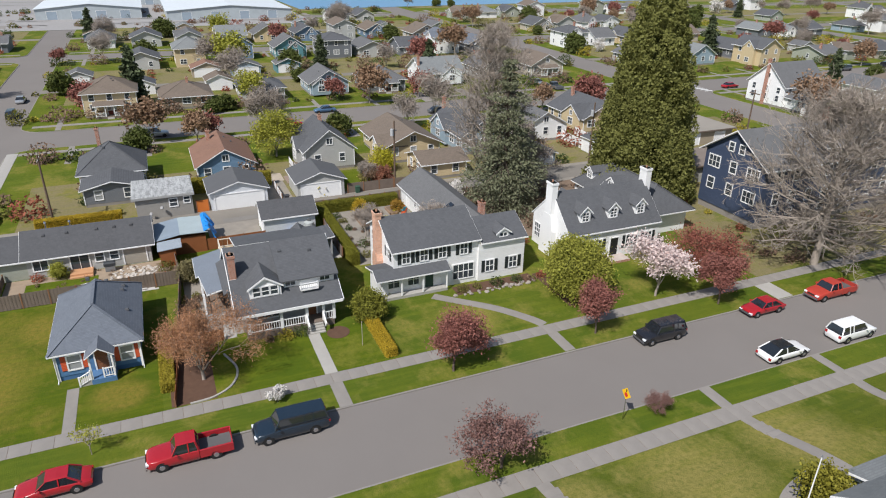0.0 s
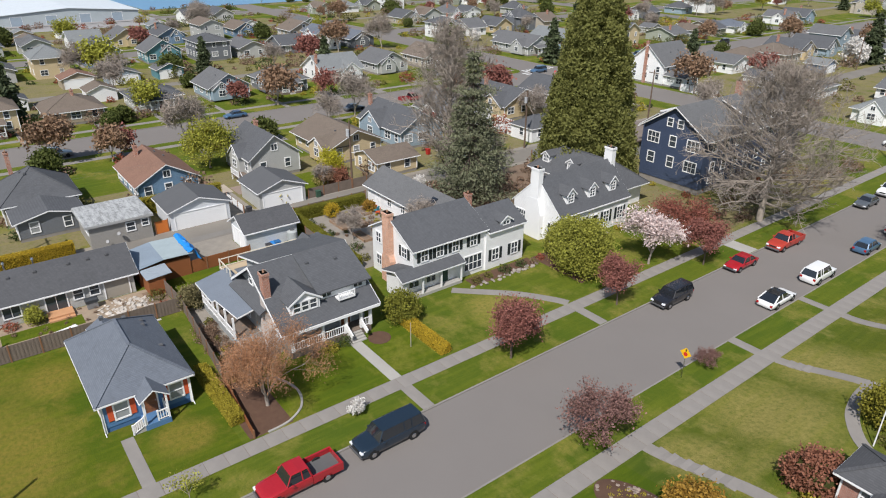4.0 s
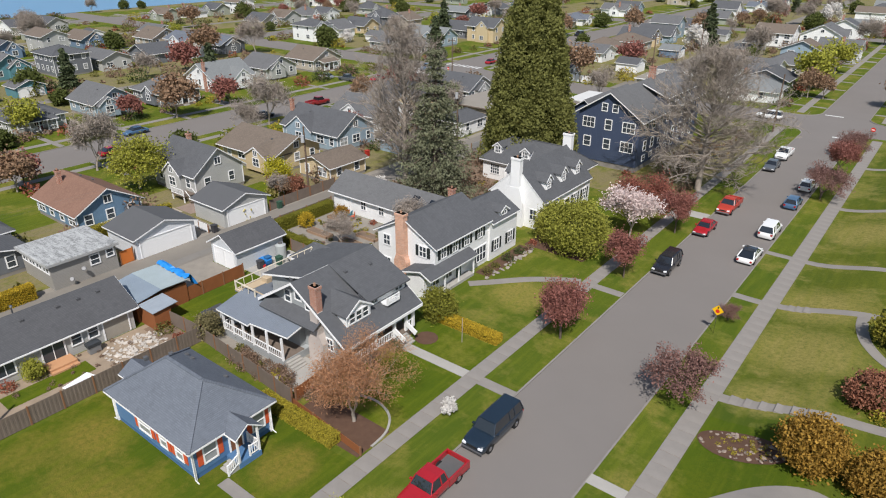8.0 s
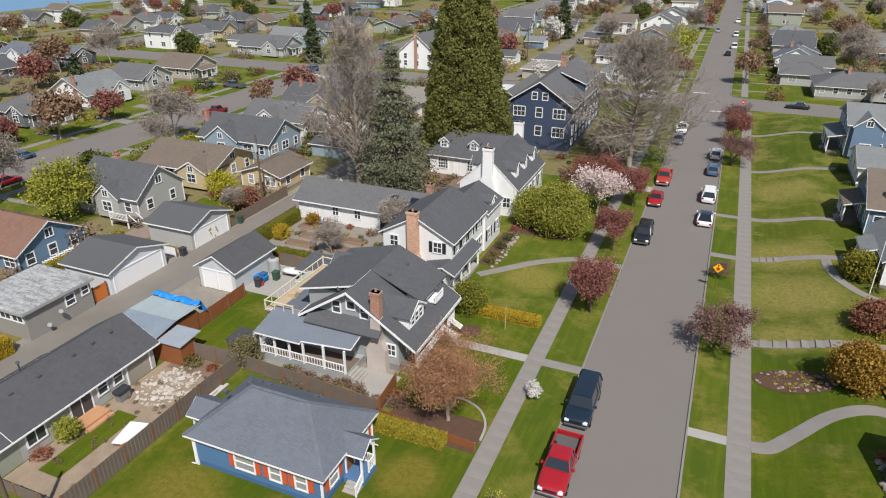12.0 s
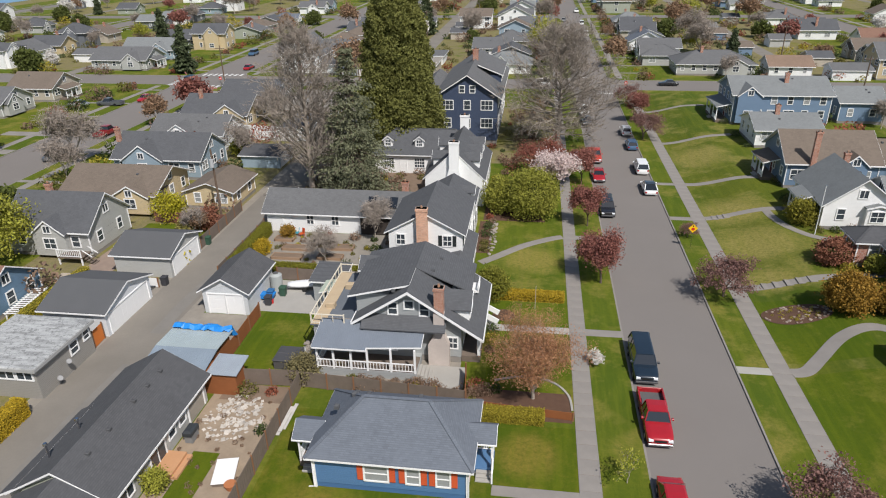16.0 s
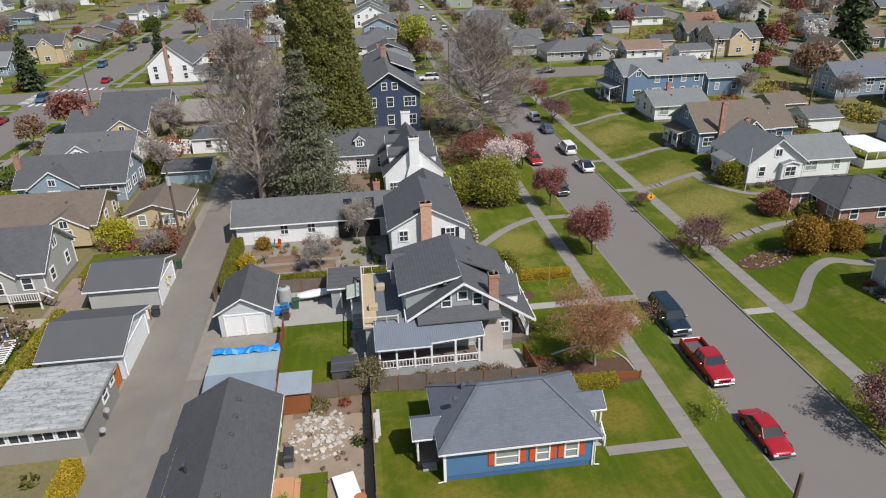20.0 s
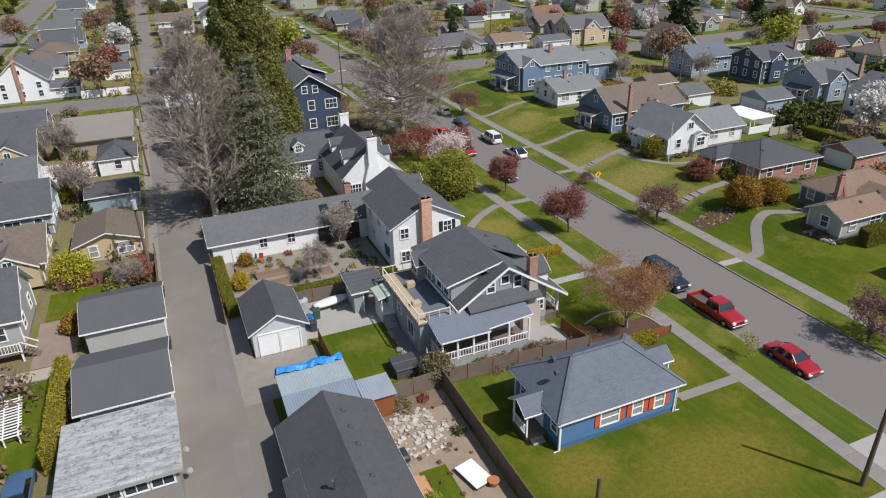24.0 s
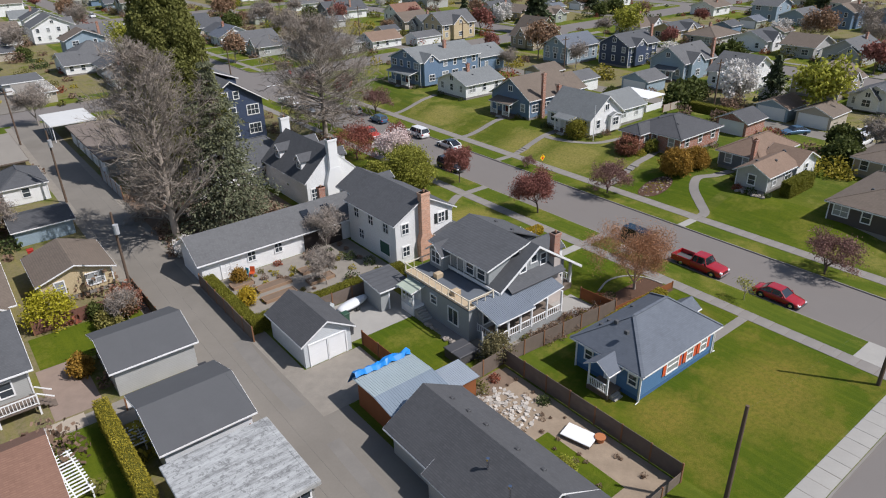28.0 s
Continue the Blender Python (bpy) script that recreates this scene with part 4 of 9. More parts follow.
def spire(name, seed, H, R, leafm, label, lobes=400, per=310, leaf=0.3, taper=0.47):
    """A dense tapering conifer: up-swept lobes of fine sprays set evenly round a straight trunk."""
    t = thing(name, label, "tree")
    part("trunk", M().tube((0, 0, -0.2), (0, 0, H * 0.6), 0.024 * H, 0.012 * H, 10).tube((0, 0, H * 0.6), (0, 0, H * 0.97), 0.012 * H, 0.04, 7), BARK, t)
    rs = np.random.RandomState(seed)
    k = np.arange(lobes)
    f = 0.02 + 0.955 * (1 - (1 - (k + 0.5) / lobes) ** 0.68)
    a = k * 2.39996 + rs.normal(scale=0.16, size=lobes)
    rad = R * (1 - f) ** taper * rs.uniform(0.82, 1.06, lobes)
    out = np.stack([np.cos(a), np.sin(a), np.zeros(lobes)], 1)
    side = np.stack([-np.sin(a), np.cos(a), np.zeros(lobes)], 1)
    big = (0.6 + 1.0 * (1 - f) ** 0.6) * rs.uniform(0.7, 1.35, lobes)
    # each lobe is a blunt shell, bulging outward, longest along its up-swept tip
    ph, th = rs.uniform(0, 6.283, (lobes, per)), np.arccos(rs.uniform(-0.25, 1.0, (lobes, per)))
    q = rs.uniform(0.72, 1.05, (lobes, per)) * big[:, None]
    axis = unit(out + np.array([0, 0, 0.75]))
    up = unit(np.cross(side, axis)) * -1.0
    P = (out * (rad - big * 0.55)[:, None] + np.array([0, 0, 1.0]) * (H * f)[:, None])[:, None, :]
    N = axis[:, None, :] * np.cos(th)[..., None] * 1.25 + side[:, None, :] * (np.sin(th) * np.cos(ph))[..., None] + up[:, None, :] * (np.sin(th) * np.sin(ph))[..., None]
    P = (P + N * q[..., None]).reshape(-1, 3)
    N = unit(N.reshape(-1, 3))
    D = unit(N * 0.5 + rs.normal(scale=0.55, size=P.shape) + np.array([0, 0, 0.35]))
    Bv = unit(np.cross(D, N + rs.normal(scale=0.5, size=P.shape)))
    z = leaf * rs.uniform(0.5, 1.3, (len(P), 1)) / 2
    part("foliage", quads_mesh("foliage", P, D * z, Bv * z * 0.55, leafm), None, t)
    # added dark shell behind the sprays; its colour stands for shade inside the crown
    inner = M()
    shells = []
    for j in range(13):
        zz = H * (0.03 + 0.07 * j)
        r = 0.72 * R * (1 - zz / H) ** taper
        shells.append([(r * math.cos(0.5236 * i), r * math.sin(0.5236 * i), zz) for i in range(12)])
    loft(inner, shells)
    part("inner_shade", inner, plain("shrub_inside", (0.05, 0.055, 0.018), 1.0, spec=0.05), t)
    return t


def excurrent_tree(name, seed, H, R, low, label, boughs=84, droop=0.35, r0=0.42):
    """A leafless tree on one straight stem: boughs that hang below, reach out in the middle and rise at the top, each feathered with fine twigs."""
    t = thing(name, label, "tree")
    rng = random.Random(seed)
    rs = np.random.RandomState(seed)
    w, P, D = M(), [], []
    w.tube((0, 0, -0.2), (0.1, 0.05, H * 0.45), r0, r0 * 0.6, 9, False).tube((0.1, 0.05, H * 0.45), (0, 0.1, H * 0.97), r0 * 0.6, 0.03, 7, False)

    def bough(p, d, L, r, lev):
        bits = 4 if lev == 0 else 3
        pts = [p]
        for i in range(bits):
            e = p + d * (L / bits)
            r2 = max(0.016, r * 0.76)
            w.tube(p, e, r, r2, 4 if lev == 0 else 3, False)
            p, r = e, r2
            pts.append(p)
            d = (d + Vector((rng.gauss(0, 0.13), rng.gauss(0, 0.13), rng.gauss(0, 0.1) + 0.05))).normalized()
        if lev < 2:
            k = int(9 if lev == 0 else 5)
            for j in range(k):
                f = rng.uniform(0.22, 1.0) * bits
                i = min(bits - 1, int(f))
                q = pts[i].lerp(pts[i + 1], f - i)
                a = radians(rng.uniform(28, 58))
                sd = d.orthogonal().normalized()
                sd.rotate(Matrix.Rotation(rng.uniform(0, 6.283), 3, d))
                nd = (d * math.cos(a) + sd * math.sin(a) + Vector((0, 0, 0.1))).normalized()
                bough(q, nd, L * (0.42 if lev == 0 else 0.5) * rng.uniform(0.6, 1.15), max(0.018, r * 1.1), lev + 1)
        else:
            for i in range(bits):
                P.extend([pts[i].lerp(pts[i + 1], rng.random()) for _ in range(2)])
                D.extend([d] * 2)

    for b in range(boughs):
        f = (b + rng.random()) / boughs
        z = H * (low + (0.96 - low) * f)
        L = R * (math.sin(math.pi * (0.30 + 0.66 * f)) ** 0.8 + 0.06) * rng.uniform(0.65, 1.12)
        a = b * 2.4 + rng.uniform(-0.4, 0.4)
        up = -droop + (0.95 + droop) * f ** 0.75
        d = Vector((math.cos(a), math.sin(a), up)).normalized()
        bough(Vector((0, 0, z)), d, L, 0.055 + 0.12 * (1 - f) * r0 / 0.42, 0)
    part("trunk", w, GREYBARK, t, smooth=True)
    P, D = np.array([tuple(p) for p in P]), np.array([tuple(p) for p in D])
    n = len(P)
    A = unit(D * 0.9 + rs.normal(scale=0.45, size=(n, 3)))
    B = unit(np.cross(A, rs.normal(size=(n, 3))))
    k = rs.uniform(0.35, 0.85, (n, 1))
    part("crown", quads_mesh("crown", P + A * k * 0.5, A * k * 0.5, B * 0.014, TWIGGY), None, t)
    return t


def place(ob, x, y, z=0.0, s=1.0, rz=0.0):
    ob.matrix_basis = pose(x, y, z, 0, 0, rz) @ Matrix.Diagonal((s, s, s, 1))
    return ob


def copy_at(ob, x, y, z=0.0, s=1.0, rz=0.0, label="", group=""):
    c = copy_thing(ob, pose(x, y, z, 0, 0, rz))
    c.scale = (s, s, s)
    return tagged(c, label, group=group)


PLUM = leafy("plum_leaves", (0.30, 0.125, 0.10))
PURPLE = leafy("faded_plum_leaves", (0.25, 0.14, 0.12))
MAPLERED = leafy("red_maple_buds", (0.29, 0.105, 0.075))
RUSTY = leafy("rusty_buds", (0.31, 0.20, 0.125))
MAPLEBUD = leafy("orange_maple_buds", (0.43, 0.225, 0.12))
BLOSSOM = leafy("pale_blossom", (0.74, 0.61, 0.58), 0.2)
WHITEBLOOM = leafy("white_blossom", (0.75, 0.72, 0.68), 0.15)
GREENLEAF = leafy("bright_leaves", (0.29, 0.29, 0.05))
YELLOWLEAF = leafy("yellow_green_leaves", (0.33, 0.33, 0.05))
GOLDLEAF = leafy("gold_bronze_leaves", (0.34, 0.20, 0.035))
HEDGEGOLD = leafy("golden_hedge_leaves", (0.48, 0.34, 0.03))
HEDGEGREEN = leafy("olive_hedge_leaves", (0.20, 0.195, 0.025), 0.3)
REDSHRUB = leafy("russet_leaves", (0.30, 0.13, 0.08))
CEDAR = leafy("grey_green_needles", (0.19, 0.20, 0.12), 0.3, 0.25)
SEQUOIA = leafy("bright_conifer_needles", (0.20, 0.205, 0.058), 0.22, 0.3)
TWIGGY = leafy("bare_twig_ends", (0.30, 0.255, 0.215), 0.3, 0.0)

# ---- vehicles ----


def loft(m, sections):
    """Closed skin through sections, each a list of (x, y, z) in the same order."""
    n = len(sections[0])
    v = [p for s in sections for p in s]
    f = [(k * n + i, k * n + (i + 1) % n, (k + 1) * n + (i + 1) % n, (k + 1) * n + i) for k in range(len(sections) - 1) for i in range(n)]
    return m.add(v, f + [tuple(range(n))[::-1], tuple(range(len(v) - n, len(v)))])


def ring(y, w, zl, zt):
    """A car body's cross-section at y."""
    h = zt - zl
    r = [(w * 0.86, zl), (w * 0.97, zl + h * 0.2), (w, zl + h * 0.5), (w * 0.985, zl + h * 0.75), (w * 0.95, zt - 0.06), (w * 0.88, zt - 0.015), (w * 0.6, zt + 0.012)]
    return [(x, y, z) for x, z in r] + [(-x, y, z) for x, z in r[::-1]]


KINDS = {  # length, width, height, belt, bonnet end, glass rear base, roof front, roof rear (fractions of length from the nose)
    "sedan": (4.75, 1.82, 1.44, 0.92, 0.27, 0.86, 0.43, 0.70),
    "sport": (4.95, 1.95, 1.44, 0.90, 0.24, 0.94, 0.44, 0.72),
    "suv": (5.0, 1.95, 1.82, 1.08, 0.25, 0.985, 0.37, 0.93),
    "long_suv": (5.65, 2.04, 1.92, 1.12, 0.24, 0.985, 0.34, 0.94),
    "pickup": (5.9, 2.0, 1.82, 1.12, 0.27, 0.60, 0.36, 0.57),
    "hatch": (4.3, 1.78, 1.5, 0.95, 0.25, 0.95, 0.40, 0.85),
}


def car(name, label, kind, paint, x, y, rz=0, roofm=None, group="parked cars", category="car", lite=False):
    """Built nose towards +y; rz turns it."""
    L, W, Hh, belt, fb, fr, r0, r1 = KINDS[kind]
    t = thing(name, label, category, x, y, -0.118, rz, group)
    Y = lambda f: L / 2 - f * L
    hw, zl = W / 2, 0.26
    bon = belt - (0.10 if kind in ("suv", "long_suv", "pickup") else 0.16)
    end = belt - (0.02 if kind in ("suv", "long_suv", "pickup", "hatch") else 0.06)
    body = M()
    st = [(0.0, hw * 0.62, 0.36, bon - 0.28), (0.012, hw * 0.78, 0.30, bon - 0.17), (0.035, hw * 0.9, zl, bon - 0.09), (0.08, hw * 0.965, zl, bon - 0.04), (0.15, hw * 0.995, zl, bon), (fb, hw, zl, belt - 0.03), (0.45, hw, zl, belt),
          (0.62, hw, zl, belt)]
    if kind == "pickup":
        st = [s for s in st if s[0] < 0.6] + [(0.60, hw, zl, belt)]
    else:
        st += [(0.88, hw * 0.985, zl, end), (0.95, hw * 0.955, zl, end - 0.03), (0.985, hw * 0.88, zl, end - 0.09), (1.0, hw * 0.72, 0.36, end - 0.24)]
    loft(body, [ring(Y(f), w, a, b) for f, w, a, b in st])
    if kind == "pickup":
        a, b = Y(0.605), Y(1.0)
        for sg in (-1, 1):
            xs = sorted((sg * hw, sg * (hw - 0.13)))
            body.soft(xs[0], xs[1], b, a, 0.42, belt, 0.04)
        body.soft(-hw + 0.13, hw - 0.13, b, b + 0.09, 0.42, belt - 0.02, 0.03)
        body.box(-hw + 0.13, hw - 0.13, a - 0.06, a, 0.42, belt)
    skin = part("body", body, paint, t, smooth=True)
    skin.data.set_sharp_from_angle(angle=radians(38))
    if kind == "pickup":
        part("bed_liner", M().box(-hw + 0.13, hw - 0.13, Y(0.995), Y(0.61), 0.45, 0.66), plain("bed_liner", (0.10, 0.10, 0.10), 0.9), t)
    zr = Hh - 0.07
    gl = M()
    g0, g1 = hw * 0.90, hw * 0.70
    q = [(Y(fb + 0.02), belt - 0.04, g0), (Y(r0), zr, g1), (Y(r1), zr, g1), (Y(fr), belt - 0.04, g0)]
    v = [(s * w, yy, z) for yy, z, w in q for s in (-1, 1)]
    gl.add(v, [(0, 1, 3, 2), (2, 3, 5, 4), (4, 5, 7, 6), (0, 2, 4, 6), (1, 7, 5, 3), (0, 6, 7, 1)])
    part("glasshouse", gl, CARGLASS, t, "dark tinted windows")
    rf = M()
    ya, yb = Y(r0) + 0.05, Y(r1) - 0.05
    k = g1 + 0.02
    loft(rf, [[(k * 0.95, ya, zr - 0.02), (k, ya, zr + 0.01), (k * 0.85, ya, zr + 0.05), (-k * 0.85, ya, zr + 0.05), (-k, ya, zr + 0.01), (-k * 0.95, ya, zr - 0.02)],
              [(k * 0.97, (ya + yb) / 2, zr - 0.02), (k * 1.02, (ya + yb) / 2, zr + 0.03), (k * 0.85, (ya + yb) / 2, zr + 0.08), (-k * 0.85, (ya + yb) / 2, zr + 0.08), (-k * 1.02, (ya + yb) / 2, zr + 0.03), (-k * 0.97, (ya + yb) / 2, zr - 0.02)],
              [(k * 0.95, yb, zr - 0.02), (k, yb, zr + 0.01), (k * 0.85, yb, zr + 0.05), (-k * 0.85, yb, zr + 0.05), (-k, yb, zr + 0.01), (-k * 0.95, yb, zr - 0.02)]])
    part("roof_panel", rf, roofm or paint, t)
    ym = [(Y((r0 + r1) / 2 + 0.02),) * 2] + ([(Y(r1 - 0.16),) * 2] if kind in ("suv", "long_suv") else [])
    for sg in () if lite else (-1, 1):
        for y0, y1, w in [(Y(fb + 0.02), Y(r0), 0.07), (Y(fr), Y(r1), 0.12)] + [(*p, 0.08) for p in ym]:
            part("pillar", M().beam((sg * g0 * 1.01, y0, belt - 0.04), (sg * g1 * 1.015, y1, zr), w, 0.06), paint, t)
    wr = 0.36 if kind in ("suv", "long_suv", "pickup") else 0.33
    for f in (0.17, 0.79):
        for sg in (-1, 1):
            xo = sg * (hw - 0.02)
            w = part("wheel", M().tube((xo - sg * 0.22, Y(f), wr), (xo + sg * 0.02, Y(f), wr), wr, wr, 16), RUBBER, t)
            if lite:
                continue
            part("rim", M().tube((xo, Y(f), wr), (xo + sg * 0.035, Y(f), wr), wr * 0.62, wr * 0.5, 12), CHROME, w)
            part("wheel_arch", M().tube((xo - sg * 0.25, Y(f), wr + 0.02), (xo + sg * 0.012, Y(f), wr + 0.02), wr + 0.07, wr + 0.07, 16), plain("arch_shadow", (0.015, 0.015, 0.015), 0.9), t)
    if lite:
        return t
    for sg in (-1, 1):
        part("headlight", M().soft(sg * hw * 0.68 - 0.17, sg * hw * 0.68 + 0.17, Y(0.035), Y(0.0) + 0.02, bon - 0.34, bon - 0.17, 0.03), gloss("headlamp_glass", (0.7, 0.72, 0.75), 0.1), t)
        part("taillight", M().soft(sg * hw * 0.74 - 0.12, sg * hw * 0.74 + 0.12, Y(1.0) - 0.015, Y(0.98), end - 0.35, end - 0.12, 0.02), gloss("tail_lamp", (0.35, 0.01, 0.01), 0.15), t)
        part("mirror", M().soft(sg * (hw + 0.09) - 0.09, sg * (hw + 0.09) + 0.09, Y(fb + 0.09), Y(fb + 0.06), belt - 0.02, belt + 0.13, 0.03), paint, t)
    part("bumper", M().soft(-hw * 0.86, hw * 0.86, Y(0.005), Y(0.0) + 0.06, 0.34, 0.52, 0.04), gloss("dull_chrome", (0.32, 0.32, 0.33), 0.35, 0.9) if kind == "pickup" else plain("bumper_grey", (0.08, 0.08, 0.085), 0.6), t)
    part("grille", M().box(-hw * 0.42, hw * 0.42, Y(0.0), Y(0.0) + 0.03, bon - 0.36, bon - 0.2), plain("grille_black", (0.02, 0.02, 0.02), 0.5), t)
    return t


RED = gloss("red_car_paint", (0.33, 0.012, 0.018), 0.25, 0.0, 0.6)
NAVY = gloss("black_blue_car_paint", (0.012, 0.022, 0.035), 0.22, 0.0, 0.7)
BLACK = gloss("black_car_paint", (0.015, 0.015, 0.018), 0.22, 0.0, 0.7)
CARWHITE = gloss("white_car_paint", (0.75, 0.75, 0.74), 0.28, 0.0, 0.6)
SILVER = gloss("silver_car_paint", (0.42, 0.43, 0.44), 0.3, 0.5, 0.6)
BLUE = gloss("blue_car_paint", (0.07, 0.14, 0.24), 0.28, 0.2, 0.6)
DARKRED = gloss("dark_red_car_paint", (0.25, 0.015, 0.02), 0.28, 0.0, 0.6)
GREYCAR = gloss("grey_car_paint", (0.12, 0.13, 0.14), 0.28, 0.3, 0.6)

# ---- pavements and paths by the street ----
slab_walk("pavement_west", -4.8, -3.3, -22, 118, "grey concrete slab pavement beside parking strips")
slab_walk("pavement_east", 11.68, 13.34, -22, 118, "grey concrete slab pavement beside front lawns")
slab_walk("pavement_south", -86, -1.5, -22.4, -20.7, "pale concrete slab pavement along the side street", 1.5, PALE_CONCRETE, "x")
patch("front_walk", -10.6, -4.8, -8.1, -7.2, CONCRETE, "narrow concrete path to a blue porch", "path", 0.03)
patch("front_walk", -12.6, -4.8, 12.1, 13.2, PALE_CONCRETE, "straight concrete path to bungalow steps", "path", 0.03)
patch("kerb_walk", -3.3, 0.0, 12.1, 13.2, CONCRETE, "concrete crossing of the parking strip", "path", 0.03)
patch("kerb_walk", -3.3, -0.1, 33.4, 34.5, CONCRETE, "concrete crossing of the parking strip", "path", 0.03)
patch("kerb_walk", -3.3, -0.1, 60.0, 62.2, PALE_CONCRETE, "pale driveway crossing of the parking strip", "path", 0.03)
ribbon("garden_path", [(-4.9, 34.0), (-6.5, 33.2), (-9.5, 31.0), (-12.5, 27.8), (-14.2, 26.0)], 1.1, CONCRETE, "curving concrete path over a front lawn", "path")
patch("kerb_walk", 8.95, 11.68, 7.7, 8.7, PALE_CONCRETE, "pale concrete slab crossing of the parking strip", "path", 0.03)
ribbon("garden_path", [(13.3, 8.2), (14.6, 8.5), (16.2, 10.2), (18.8, 12.9), (21.8, 14.2), (24.2, 13.2), (27.6, 12.6)], 1.2, CONCRETE, "winding pale concrete garden path", "path", 0.05)
ribbon("garden_path", [(13.3, 22.9), (16.5, 23.2), (20.5, 23.6), (24.0, 24.1), (27.0, 24.8)], 1.1, CONCRETE, "stepped concrete path up a lawn", "path", 0.05)
ribbon("garden_path", [(13.3, 41.6), (16.5, 42.1), (20.0, 42.3), (23.2, 42.6)], 1.1, CONCRETE, "concrete path with shallow steps", "path", 0.05)
ribbon("garden_path", [(20.6, 42.2), (20.8, 39.4), (21.8, 36.2), (24.2, 33.6), (29.0, 32.6)], 1.0, CONCRETE, "curving concrete path between two houses", "path", 0.045)
patch("kerb_walk", 8.95, 11.68, 40.8, 41.9, CONCRETE, "concrete crossing of the parking strip", "path", 0.03)
ribbon("garden_path", [(13.3, 54.5), (18, 54.3), (24.6, 55.0)], 1.1, CONCRETE, "straight concrete front path", "path", 0.05)
patch("kerb_walk", 8.95, 11.68, 54.0, 55.0, CONCRETE, "concrete crossing of the parking strip", "path", 0.03)
ribbon("garden_path", [(13.3, 75.5), (20, 76.0), (25, 77.5)], 1.1, CONCRETE, "concrete front path", "path", 0.05)
ribbon("garden_path", [(13.3, 98.0), (20, 98.5), (25, 99.5)], 1.1, CONCRETE, "concrete front path", "path", 0.05)
for xs, yc, sl in (((14.0, 15.1, 16.2, 17.3, 18.4, 19.5), 23.1, 0.05), ((14.2, 14.9, 15.6), 41.8, 0.1), ((22.2, 22.7, 23.2, 23.7), 42.5, 0.1)):
    st = thing("garden_steps", "shallow concrete steps in a garden path", "steps", xs[0], yc)
    for x in xs:
        part("step", M((xs[0], yc, 0)).soft(x, x + 0.75, yc - 0.6 + sl * (x - xs[0]), yc + 0.6 + sl * (x - xs[0]), rise(x, yc) - 0.1 - rise(xs[0], yc), rise(x + 0.4, yc) + 0.075 - rise(xs[0], yc), 0.015), CONCRETE, st)

# lots with a look of their own
patch("lawn_patch", -26.5, -4.85, -20.5, -0.9, GRASS_PATCHY, "sunny lawn with dry brown patches", "lawn", 0.012)
patch("lawn_patch", -12.0, -4.85, 2.9, 17.6, GRASS_LUSH, "fresh green front lawn", "lawn", 0.012)
banked("banked_lawn", 13.36, 55.2, -14.2, 117.4, GRASS_BANK, "banked front lawns rising from the pavement", 0.008)
banked("lawn_patch", 13.45, 22.4, -6.0, 8.0, GRASS_LUSH, "fresh green front lawn", 0.016)
banked("lawn_patch", 13.45, 21.0, 9.6, 20.1, GRASS_LUSH, "fresh green front lawn", 0.016)
patch("flower_bed", -12.5, -5.0, -0.3, 3.2, MULCH, "bark-mulched bed round a small tree", "flower bed", 0.02)

# ---- the blue cottage ----
BLUEWALL = siding("blue_lap_siding", (0.085, 0.19, 0.36))
SHUTTER = plain("orange_red_shutters", (0.50, 0.085, 0.03), 0.6)


